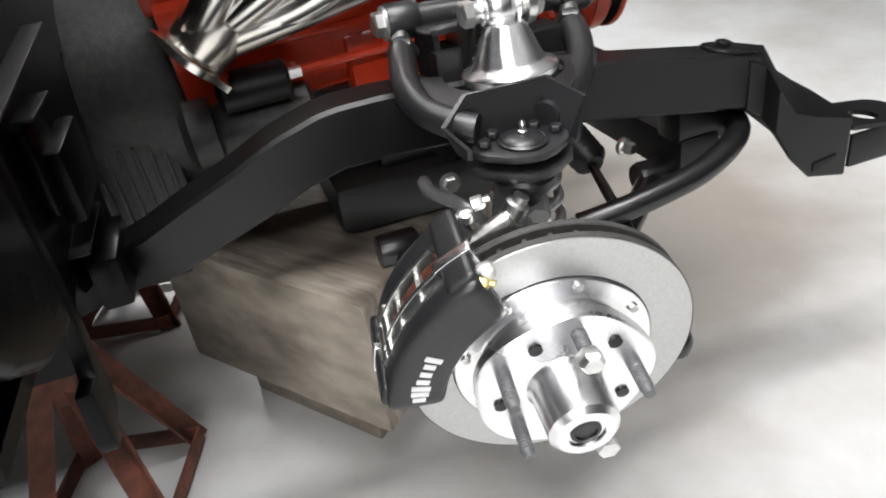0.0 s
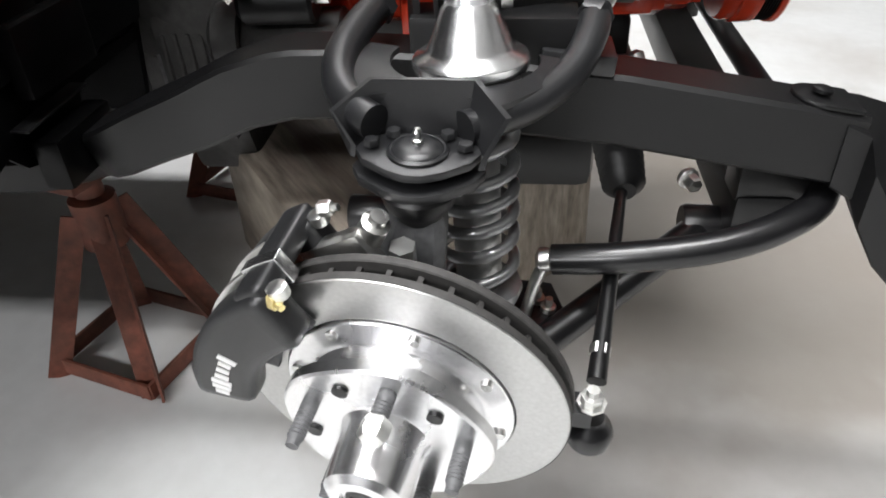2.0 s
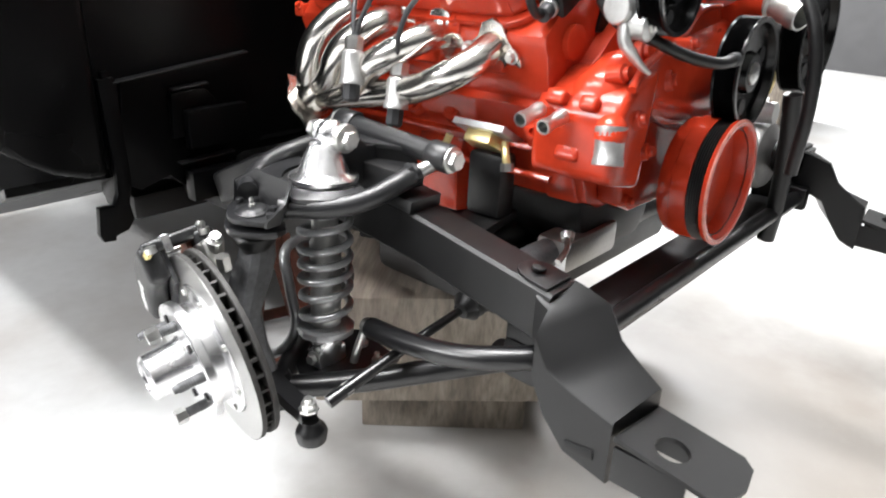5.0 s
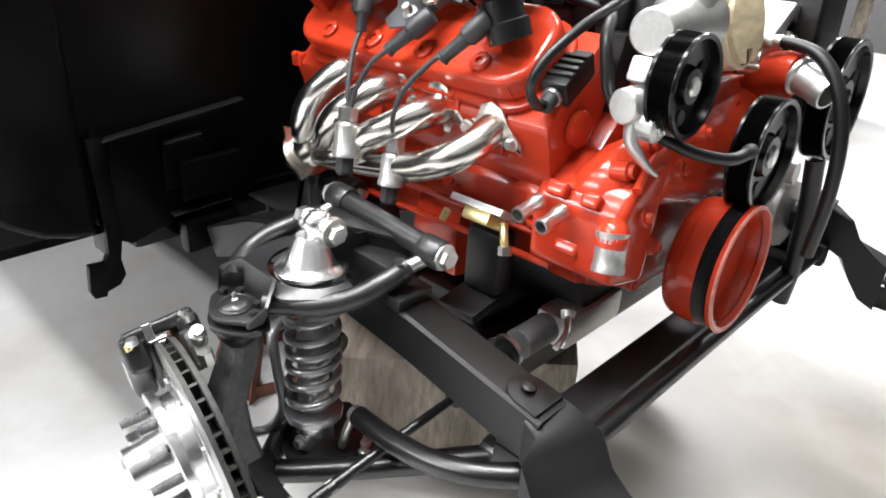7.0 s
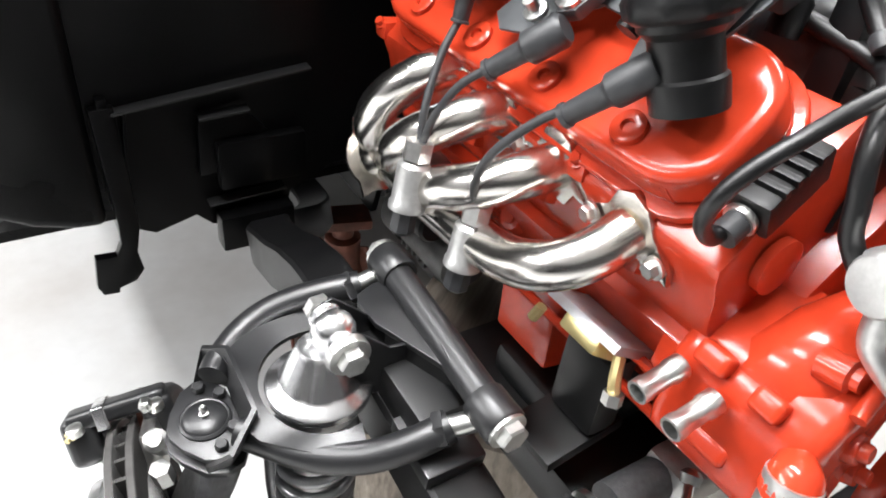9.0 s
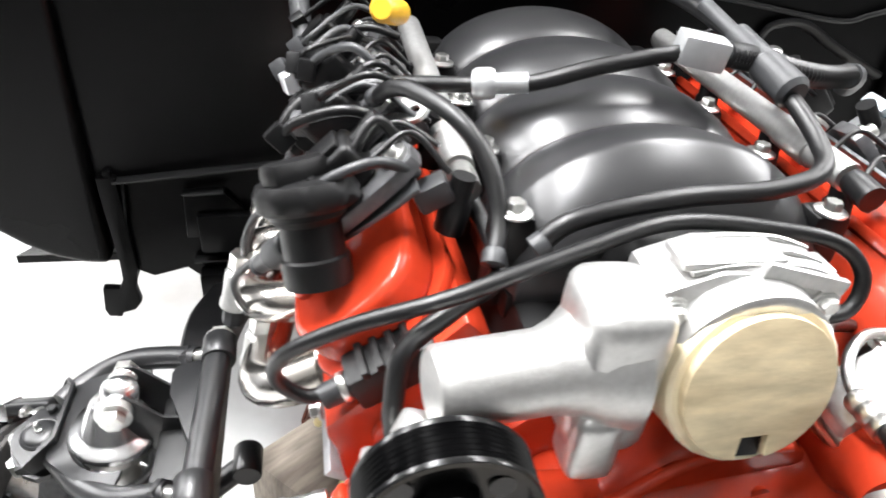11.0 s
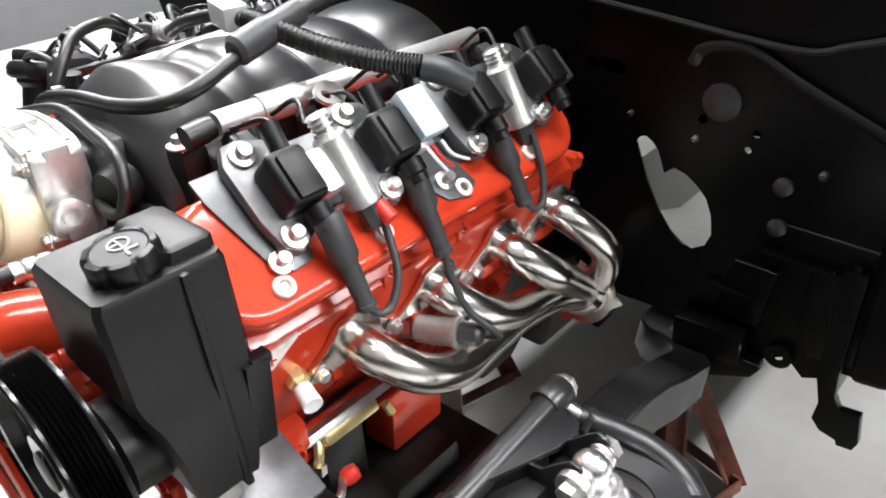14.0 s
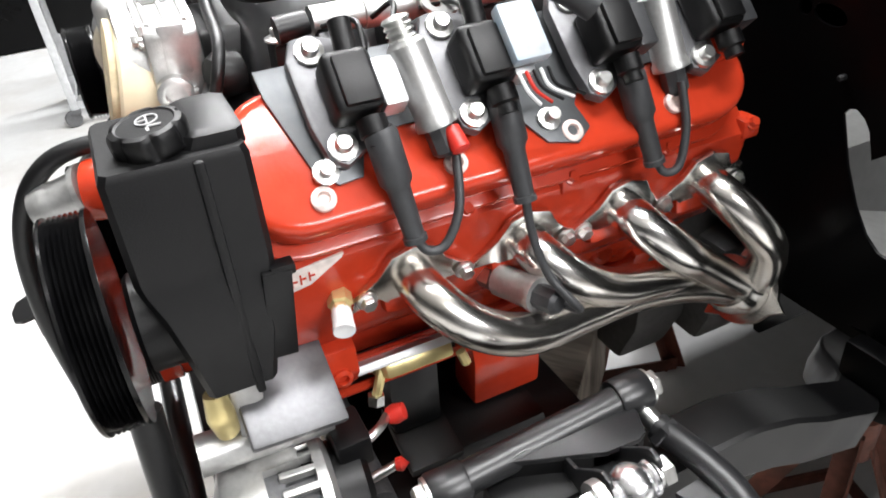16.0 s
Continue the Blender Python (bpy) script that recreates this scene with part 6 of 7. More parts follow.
G[0] = ENG
alt = thing("alternator", (0.33, 0.06, 0.50), "silver finned alternator with a black rear cover", "alternator")
ac = Vector((0.335, 0.030, 0.572))
b = nb()
lathe(b, [(0.030, -0.055), (0.060, -0.045), (0.066, -0.035), (0.066, -0.005)], ac, (0.05, 1, -0.05), 40)
part("front_case", b, M_CAST, alt)
b = nb()
lathe(b, [(0.058, -0.006), (0.058, 0.012)], ac, (0.05, 1, -0.05), 40)
part("stator", b, M_KNUCKLE, alt)
for k in range(22):
    b = nb()
    a = 2 * math.pi * k / 22
    m = Matrix.Translation(ac) @ basis((0.05, 1, -0.05)) @ Matrix.Rotation(a, 4, "Z")
    box(b, (0.060, 0, 0.026), (0.010, 0.007, 0.036), 0.0015)
    b.transform(m)
    part("cooling_fin", b, M_CAST, alt)
b = nb()
lathe(b, [(0.066, 0.042), (0.066, 0.052), (0.060, 0.058), (0.03, 0.060)], ac, (0.05, 1, -0.05), 40)
part("rear_case", b, M_CAST, alt)
b = nb()
lathe(b, [(0.050, 0.005), (0.050, 0.05)], ac, (0.05, 1, -0.05), 24)
part("winding", b, M_KNUCKLE, alt)
b = nb()
lathe(b, [(0.056, 0.058), (0.056, 0.085), (0.050, 0.092), (0, 0.092)], ac, (0.05, 1, -0.05), 36)
part("rear_cover", b, M_PLASTIC, alt)
b = nb()
box(b, ac + Vector((-0.01, 0.085, 0.055)), (0.05, 0.035, 0.035), 0.004)
part("plug_socket", b, M_PLASTIC, alt)
b = nb()
tube(b, [ac + Vector((-0.03, -0.05, 0.085)), ac + Vector((-0.03, 0.075, 0.080))], 0.020, 20, 1)
part("mounting_ear", b, M_CAST, alt)
b = nb()
box(b, ac + Vector((-0.02, 0.01, 0.052)), (0.04, 0.05, 0.03), 0.008)
part("ear_web", b, M_CAST, alt)
b = nb()
lathe(b, [(0.030, -0.085), (0.030, -0.060), (0.012, -0.055)], ac, (0.05, 1, -0.05), 28)
part("drive_pulley", b, M_PLASTIC, alt)
b = nb()
tube(b, [ac + Vector((0.0, 0.085, 0.045)), ac + Vector((-0.01, 0.115, 0.050)), ac + Vector((-0.03, 0.135, 0.045))], 0.005, 10)
part("terminal", b, M_STEEL, alt)
b = nb()
tube(b, [ac + Vector((0.02, 0.085, 0.020)), ac + Vector((0.01, 0.125, 0.015))], 0.005, 10)
part("terminal", b, M_STEEL, alt)
b = nb()
lathe(b, [(0.009, 0), (0.011, 0.008), (0.009, 0.018), (0, 0.020)], ac + Vector((-0.03, 0.135, 0.042)), (0.3, 0.7, 0.3), 14)
part("terminal_cap", b, M_REDCAP, alt, "red terminal cap")
b = nb()
lathe(b, [(0.007, 0), (0.008, 0.006), (0, 0.014)], ac + Vector((0.01, 0.124, 0.015)), (0.3, 0.7, 0.1), 14)
part("terminal_cap", b, M_REDCAP, alt, "red terminal cap")
b = nb()
tube(b, [(0.318, 0.01, 0.735), (0.322, 0.01, 0.712), (0.320, 0.012, 0.69)], [0.010, 0.013, 0.011], 14)
solo("return_fitting", b, M_BRASS, "yellow zinc hose fitting under the reservoir", "hose fitting")
b = nb()
tube(b, [(0.268, -0.052, 0.70), (0.290, -0.056, 0.60), (0.300, -0.056, 0.50), (0.302, -0.05, 0.42)], 0.016, 14)
solo("lower_hose", b, M_RUBBER, "black hose running down beside the alternator", "hose")

# engine mounts, yellow zinc
for s in (1, -1):
    G[0] = ENG if s > 0 else Matrix.Translation((-0.014, -0.004, 0.022)) @ ENG
    mo = thing("engine_mount", (0.24 * s, 0.20, 0.55), "yellow zinc engine mount between block and frame", "engine mount", "engine mounts")
    b = nb()
    prism_y(b, mirrored([(0.205, 0.622), (0.258, 0.650), (0.264, 0.642), (0.210, 0.612)], s), 0.150 if s > 0 else 0.175, 0.290 if s > 0 else 0.268, 0.001)
    part("top_plate", b, M_GALV, mo)
    b = nb()
    y0, y1 = (0.175, 0.275) if s > 0 else (0.190, 0.258)
    slab(b, [(y0, -0.022), (y1, -0.022), (y1 - 0.011, 0.020), (y0 + 0.009, 0.020)], 0, 0.020, Matrix(((0, 0.88 * s, 0.47 * s, 0.236 * s), (1, 0, 0, 0), (0, 0.47, -0.88, 0.628), (0, 0, 0, 1))), 0.005)
    part("shell", b, M_BRASS, mo)
    b = nb()
    tube(b, [(0.240 * s, 0.185, 0.622), (0.250 * s, 0.175, 0.606), (0.252 * s, 0.170, 0.594)], 0.006, 8)
    part("stud", b, M_BRASS, mo)
    b = nb()
    lathe(b, [(0.010, 0), (0.010, 0.012), (0, 0.012)], (0.252 * s, 0.170, 0.596), (0.2 * s, -0.2, -1), 6)
    part("nut", b, M_STEEL, mo)
    b = nb()
    tube(b, [(0.262 * s, 0.272, 0.622), (0.266 * s, 0.277, 0.606)], 0.006, 8)
    part("stud", b, M_BRASS, mo)
    b = nb()
    box(b, (0.218 * s, 0.222, 0.55), (0.040, 0.065, 0.10), 0.010)
    part("rubber_block", b, M_RUBBER, mo)
    b = nb()
    box(b, (0.235 * s, 0.225, 0.490), (0.10, 0.07, 0.016), 0.004, pose(0, 0, 0, 0, 12 * s, 0))
    part("frame_pad", b, M_FRAME, mo)
G[0] = DRIVER
# temperature sender on the head
for s in (1,):
    b = nb()
    lathe(b, [(0.0115, 0), (0.0115, 0.014), (0.009, 0.016), (0.009, 0.022)], (0.300 * s, 0.138, 0.780), (s, -0.25, -0.25), 6)
    sn = solo("coolant_sender", b, M_BRASS, "brass coolant sender with a white plug in the head", "sensor", "coolant senders")
    b = nb()
    lathe(b, [(0.0085, 0.020), (0.0095, 0.024), (0.0095, 0.036), (0.010, 0.038), (0.010, 0.044), (0.007, 0.044), (0, 0.040)], (0.300 * s, 0.138, 0.780), (s, -0.25, -0.25), 14)
    part("plug", b, M_WHITE, sn)

G[0] = ENG
# oil filler
oc = thing("oil_filler", (-0.297, 0.165, 0.90), "black plastic oil filler neck with a ribbed cap", "oil filler")
d = Vector((-0.012, 0.028, 0.077))
b = nb()
lathe(b, [(0.027, 0), (0.028, 0.018), (0.0275, 0.022), (0.025, 0.024), (0.025, 0.050), (0.031, 0.056), (0.032, 0.066)], (-0.284, 0.176, 0.893), d, 28)
part("neck", b, M_PLASTIC, oc)
b = nb()
lathe(b, [(0.036, 0.056), (0.040, 0.060), (0.041, 0.070), (0.037, 0.078), (0.030, 0.080), (0, 0.080)], (-0.284, 0.176, 0.899), d, 36, wave=lambda a, i: 1 + 0.03 * math.cos(10 * a) if i in (1, 2) else 1)
box(b, Vector((-0.284, 0.176, 0.899)) + d.normalized() * 0.086, (0.070, 0.022, 0.020), 0.007, basis(d) @ pose(0, 0, 0, 0, 0, 20))
part("cap", b, M_PLASTIC, oc)

# purge valve on the passenger front
mh = Matrix.Translation((-0.228, 0.124, 0.852)) @ basis((0.88, 0.10, 0.45))
b = nb()
box(b, (0, 0, 0), (0.036, 0.034, 0.075), 0.005)
b.transform(mh)
purge = thing("purge_valve", (-0.228, 0.124, 0.83), "black finned purge valve with pipe ends", "valve")
part("body", b, M_PLASTIC, purge)
for k in range(4):
    b = nb()
    box(b, (0, 0.018, -0.020 + 0.013 * k), (0.038, 0.008, 0.006), 0.0015)
    b.transform(mh)
    part("fin", b, M_PLASTIC, purge)
for u0, u1 in ((-0.034, -0.062), (0.034, 0.066)):
    b = nb()
    tube(b, [mh @ Vector((0, 0, u0)), mh @ Vector((0, 0, u1))], 0.0105, 14, 1)
    part("pipe_end", b, M_BOOT, purge)
    b = nb()
    lathe(b, [(0.0125, 0), (0.0130, 0.001), (0.0130, 0.005), (0.0125, 0.006)], mh @ Vector((0, 0, u0 * 1.25 - 0.003)), (0.88, 0.10, 0.45), 16)
    part("clip", b, M_STEEL, purge)


def hose(name, pts, r, material, label, category="hose", group="engine hoses"):
    """A bent hose with a collar at either end."""
    ho = thing(name, pts[0], label, category, group)
    b = nb()
    tube(b, pts, r, 12, 8)
    part("tube", b, material, ho)
    if r > 0.005:
        for a, c in ((pts[0], pts[1]), (pts[-1], pts[-2])):
            b = nb()
            d = Vector(c) - Vector(a)
            lathe(b, [(r * 1.0, -0.001), (r * 1.25, 0.0), (r * 1.25, 0.010), (r * 1.05, 0.012)], a, d, 14)
            part("end_collar", b, M_BOOT, ho)
    return ho


hose("vacuum_hose", [(-0.270, 0.122, 0.830), (-0.296, 0.118, 0.826), (-0.318, 0.115, 0.850), (-0.310, 0.106, 0.882), (-0.265, 0.092, 0.918), (-0.20, 0.085, 0.945), (-0.12, 0.100, 0.966), (-0.03, 0.118, 0.984), (0.06, 0.112, 0.980), (0.112, 0.108, 0.968), (0.134, 0.098, 0.945), (0.128, 0.090, 0.920), (0.100, 0.088, 0.914), (0.055, 0.098, 0.914)], 0.0062, M_RUBBER, "black vacuum hose looping over the throttle body")
hose("breather_hose", [(-0.13, 0.128, 0.955), (-0.10, 0.132, 0.978), (-0.02, 0.136, 0.994), (0.06, 0.142, 0.998), (0.112, 0.160, 1.004), (0.130, 0.195, 1.014), (0.128, 0.26, 1.036), (0.115, 0.36, 1.060), (0.105, 0.46, 1.066), (0.11, 0.58, 1.05)], 0.0080, M_RUBBER, "black breather hose running along the intake")
hose("valve_hose", [(-0.160, 0.235, 0.948), (-0.150, 0.14, 0.93), (-0.19, 0.10, 0.925), (-0.228, 0.080, 0.905), (-0.236, 0.067, 0.870), (-0.235, 0.060, 0.845), (-0.230, 0.036, 0.820), (-0.214, 0.002, 0.805), (-0.18, -0.036, 0.785), (-0.13, -0.060, 0.775), (-0.08, -0.065, 0.778)], 0.0078, M_RUBBER, "black hose hanging in front of the engine")
G[0] = Matrix.Identity(4)
hose("rail_hose", [(-0.249, 0.314, 0.997), (-0.237, 0.285, 1.018), (-0.222, 0.260, 1.027), (-0.194, 0.214, 1.024), (-0.173, 0.184, 1.002), (-0.167, 0.155, 0.968), (-0.175, 0.128, 0.946)], 0.0074, M_RUBBER, "black hose arching over the end of the fuel rail")
hose("crossover_hose", [(-0.333, 0.326, 0.945), (-0.327, 0.328, 0.966), (-0.309, 0.335, 0.985), (-0.269, 0.331, 1.0), (-0.220, 0.325, 1.006), (-0.168, 0.317, 1.009), (-0.113, 0.300, 1.017), (-0.060, 0.293, 1.034), (0.0, 0.294, 1.046), (0.042, 0.295, 1.050), (0.070, 0.299, 1.046)], 0.0076, M_RUBBER, "black hose crossing over the intake")
hose("firewall_hose", [(-0.306, 0.445, 0.900), (-0.307, 0.470, 0.925), (-0.310, 0.536, 0.957), (-0.318, 0.600, 1.020), (-0.325, 0.660, 1.100), (-0.330, 0.712, 1.170)], 0.0120, M_BOOT, "dark grey hose rising along the firewall")
b = nb()
lathe(b, [(0.0125, 0), (0.0145, 0.004), (0.0145, 0.016), (0.0125, 0.02)] , (-0.160, 0.314, 1.011), (1, -0.28, 0.14), 14)
lathe(b, [(0.0095, 0.02), (0.0095, 0.05), (0, 0.05)], (-0.160, 0.314, 1.011), (1, -0.28, 0.14), 12)
solo("hose_joint", b, M_GALV, "grey plastic hose joint on the intake", "hose joint", "engine hoses")
b = nb()
box(b, (0.042, 0.296, 1.051), (0.045, 0.03, 0.028), 0.005, pose(0, 0, 0, 0, 8, -10))
solo("hose_clip", b, M_GALV, "grey plastic clip holding the hoses on the intake", "clip")
# corrugated loom on the driver rail
b = nb()
path = smooth_path([(0.070, 0.299, 1.047), (0.105, 0.305, 1.040), (0.150, 0.316, 1.026), (0.199, 0.333, 1.013), (0.235, 0.350, 1.006), (0.262, 0.366, 1.001)], 16)
rr = [0.0125 if k % 2 else 0.0108 for k in range(len(path))]
tube(b, path, rr, 12, 1)
loom = thing("wiring_loom", (0.2, 0.33, 1.0), "black corrugated wiring loom over the fuel rail", "wiring loom")
part("corrugated_sleeve", b, M_RUBBER, loom)
b = nb()
tube(b, [(0.262, 0.366, 1.001), (0.280, 0.380, 0.994), (0.292, 0.400, 0.978)], 0.014, 14)
part("elbow", b, M_BOOT, loom, "dark grey rubber elbow")
G[0] = ENG
b = nb()
lathe(b, [(0.0085, -0.06), (0.0085, 0.0), (0.014, 0.002), (0.0145, 0.05), (0.0165, 0.052), (0.0165, 0.095), (0.012, 0.1), (0, 0.1)], (0.118, 0.34, 1.058), (0.12, -1, -0.22), 16)
solo("check_valve", b, M_BOOT, "grey check valve in the intake hose", "check valve")
# harness plugs
G[0] = ENG
b = nb()
box(b, bank(1) @ Vector((-0.004, 0.322, 0.026)), (0.052, 0.034, 0.014), 0.003, bank(1).to_3x3().to_4x4())
pl_ = solo("harness_plug", b, M_COPPER, "pale grey harness plug between the coils", "connector")
for k in range(5):
    b = nb()
    a = bank(1) @ Vector((0.028, 0.308 + 0.007 * k, 0.022))
    tube(b, [a, a + Vector((0.012, 0.002, -0.012)), a + Vector((0.012, 0.014 + 0.004 * k, -0.026))], 0.0017, 6)
    part("wire", b, (M_WHITE, M_REDCAP, M_RUBBER, M_WHITE, M_PLASTIC)[k], pl_)
# bright steel pipe to the power steering pump
G3 = G[0]
G[0] = G3 @ Matrix.Translation((-0.012, 0, 0))
b = nb()
tube(b, [(0.176, 0.075, 0.888), (0.172, 0.078, 0.902), (0.150, 0.075, 0.904), (0.128, 0.060, 0.898), (0.116, 0.040, 0.892), (0.112, 0.020, 0.889)], 0.0046, 12)
stp = solo("heater_pipe", b, M_STEEL, "bent bright steel pipe with a rubber hose", "pipe")
b = nb()
lathe(b, [(0.016, 0), (0.017, 0.006), (0.015, 0.022), (0.010, 0.026), (0, 0.026)], (0.176, 0.075, 0.870), (0, 0, 1), 16)
hexbolt(b, (0.176, 0.075, 0.896), (0, 0, 1), 0.009, 0.010)
part("banjo", b, M_STEEL, stp)
b = nb()
tube(b, [(0.113, 0.024, 0.889), (0.110, -0.020, 0.892), (0.103, -0.065, 0.882), (0.096, -0.100, 0.846), (0.092, -0.122, 0.785), (0.097, -0.128, 0.70), (0.108, -0.120, 0.60)], [0.0075, 0.0085, 0.0095, 0.0100, 0.0100, 0.0100, 0.0100], 14)
part("rubber_hose", b, M_RUBBER, stp)
b = nb()
lathe(b, [(0.0095, 0), (0.0105, 0.002), (0.0105, 0.010), (0.0090, 0.012), (0.0105, 0.014), (0.0105, 0.024), (0.0090, 0.026), (0.0105, 0.028), (0.0105, 0.036)], (0.113, 0.026, 0.8885), (-0.06, -0.9, 0.06), 16)
part("crimp", b, M_STEEL, stp)
b = nb()
tube(b, [(0.178, 0.115, 0.880), (0.14, 0.10, 0.893), (0.10, 0.085, 0.888)], 0.006, 10)
part("return_stub", b, M_RUBBER, stp)
G[0] = G3
# passenger side harness: taped branches with small plugs
random.seed(7)
for k in range(14):
    y = 0.20 + 0.028 * k
    p = Vector((-0.205 + random.uniform(-0.015, 0.02), y, 0.985 + random.uniform(-0.01, 0.02)))
    q = Vector((-0.278 + random.uniform(-0.025, 0.02), y + random.uniform(-0.025, 0.045), 0.985 + random.uniform(-0.02, 0.02)))
    m_ = (p + q) / 2 + Vector((0, random.uniform(-0.02, 0.02), random.uniform(0.012, 0.032)))
    br_ = hose("wiring_branch", [p, m_, q, q + Vector((-0.016, 0.006, -0.018))], random.choice((0.0028, 0.0034, 0.0046)), M_RUBBER if k % 3 else M_BOOT, "taped black wiring branch looping over the coils", "wiring", "wiring branches")
    b = nb()
    box(b, q + Vector((-0.016, 0.006, -0.018)), (0.018, 0.014, 0.022), 0.003, pose(0, 0, 0, random.uniform(-30, 30), random.uniform(-50, 10), random.uniform(-40, 40)))
    part("connector", b, random.choice((M_PLASTIC, M_PLASTIC, M_BOOT, M_GALV)), br_)
for s in (1, -1):
    for k in range(8):
        y = 0.19 + 0.048 * k
        p = Vector((0.185 * s, y, 0.985))
        q = Vector((0.245 * s, y + random.uniform(-0.012, 0.03), 0.985 + random.uniform(-0.015, 0.01)))
        hose("injector_wire", [p, (p + q) / 2 + Vector((0, 0.012, random.uniform(0.008, 0.022))), q], 0.0026, M_RUBBER, "thin black injector wires beside the fuel rail", "wiring", "injector wires")
b = nb()
lathe(b, [(0.013, 0), (0.014, 0.01), (0.014, 0.05), (0.010, 0.055), (0, 0.055)], (-0.195, 0.46, 1.03), (-0.3, -0.6, 0.2), 14)
solo("yellow_cap", b, M_YELLOW, "yellow plastic cap among the rear wiring", "cap")
# gearbox behind the engine
gb = thing("gearbox", (0, 0.85, 0.40), "dull grey ribbed aluminium gearbox under the cab", "gearbox")
b = nb()
lathe(b, [(0.165, 0), (0.170, 0.02), (0.140, 0.16), (0.115, 0.22), (0.105, 0.55), (0, 0.55)], (0, 0.61, 0.585), (0, 1, -0.04), 32)
part("bell_housing", b, M_GEARBOX, gb)
for k in range(6):
    b = nb()
    lathe(b, [(0.118, 0), (0.124, 0.003), (0.124, 0.009), (0.118, 0.012)], (0, 0.85 + 0.05 * k, 0.577), (0, 1, -0.04), 28)
    part("case_rib", b, M_GEARBOX, gb)
b = nb()
prism_y(b, [(-0.150, 0.56), (-0.140, 0.40), (-0.105, 0.315), (0.105, 0.315), (0.140, 0.40), (0.150, 0.56)], 0.64, 0.742, 0.014, 2)
part("bell_lower", b, M_GEARBOX, gb)
for k in range(5):
    b = nb()
    box(b, (-0.146, 0.655 + 0.018 * k, 0.46), (0.014, 0.006, 0.15), 0.002)
    part("side_rib", b, M_GEARBOX, gb)
b = nb()
prism_y(b, [(-0.115, 0.56), (-0.105, 0.42), (-0.085, 0.365), (0.17, 0.365), (0.19, 0.42), (0.20, 0.56)], 0.74, 1.12, 0.012, 2)
part("lower_case", b, M_GEARBOX, gb)
for k in range(9):
    b = nb()
    slab(b, [(-0.120, 0.555), (-0.112, 0.425), (-0.092, 0.358), (-0.06, 0.358), (-0.06, 0.555)], 0, 0.007, Matrix(((1, 0, 0, 0), (0, 0, 1, 0.752 + 0.032 * k), (0, 1, 0, 0), (0, 0, 0, 1))), 0.0015)
    part("side_rib", b, M_KNUCKLE, gb)
b = nb()
box(b, (0.04, 0.93, 0.352), (0.20, 0.24, 0.022), 0.006)
part("sump_pan", b, M_GEARBOX, gb)
for x in (-0.045, 0.04, 0.125):
    for y in (0.83, 0.93, 1.03):
        b = nb()
        lathe(b, [(0.007, 0), (0.007, 0.006), (0, 0.006)], (x, y, 0.341), (0, 0, -1), 6)
        part("sump_bolt", b, M_STEEL, gb)
# starter motor low on the passenger side
sm = thing("starter_motor", (-0.20, 0.50, 0.50), "black starter motor beside the engine block", "starter motor")
b = nb()
lathe(b, [(0.030, 0), (0.038, 0.006), (0.038, 0.115), (0.032, 0.125), (0, 0.125)], (-0.222, 0.455, 0.545), (0, 1, 0), 28)
part("motor_case", b, M_GEARBOX, sm)
b = nb()
lathe(b, [(0.020, 0), (0.024, 0.004), (0.024, 0.080), (0.018, 0.086), (0, 0.086)], (-0.262, 0.480, 0.600), (0, 1, 0), 24)
part("solenoid", b, M_PLASTIC, sm)
b = nb()
lathe(b, [(0.044, 0), (0.044, 0.03), (0.030, 0.04)], (-0.222, 0.580, 0.548), (0, 1, 0), 24)
part("nose", b, M_GEARBOX, sm)
b = nb()
lathe(b, [(0.007, 0), (0.007, 0.016), (0, 0.016)], (-0.262, 0.480, 0.604), (0, -1, 0), 8)
part("terminal", b, M_STEEL, sm)
G[0] = Matrix.Identity(4)

# ---------- cab body ----------
cab = thing("car_cab", (0, 1.2, 0.45), "black painted car cab shell with an open firewall", "car body")
FW = Matrix(((1, 0, 0, 0), (0, 0, 1, 0.722), (0, 1, 0, 0), (0, 0, 0, 1)))
outer = [(-0.62, 0.53), (-0.575, 0.505), (-0.52, 0.520), (-0.50, 0.50), (-0.40, 0.47), (-0.385, 0.53), (-0.32, 0.56), (-0.22, 0.56), (-0.18, 0.66), (0.18, 0.66), (0.22, 0.55), (0.35, 0.55), (0.40, 0.56), (0.41, 0.49), (0.50, 0.505), (0.55, 0.535), (0.575, 0.51), (0.62, 0.53),
         (0.64, 0.70), (0.64, 1.40), (-0.64, 1.40), (-0.64, 0.70)]
drop = [(0.308, 0.805), (0.314, 0.813), (0.323, 0.815), (0.334, 0.808), (0.343, 0.796), (0.349, 0.778), (0.353, 0.766), (0.367, 0.777), (0.385, 0.771), (0.403, 0.757), (0.416, 0.742), (0.425, 0.718), (0.428, 0.690), (0.420, 0.670), (0.404, 0.661), (0.386, 0.664), (0.368, 0.678), (0.348, 0.706), (0.327, 0.749)]
holes = [drop, ring2(0.022, 18, 0.268, 0.905, 0.011, -0.15), ring2(0.009, 12, 0.235, 0.908), ring2(0.007, 10, 0.400, 0.852), ring2(0.006, 10, 0.470, 0.845), ring2(0.005, 10, 0.462, 0.822)]
b = nb()
holed(b, outer, holes, 0, 0.004, FW)
fw = part("firewall", b, M_BODY, cab)
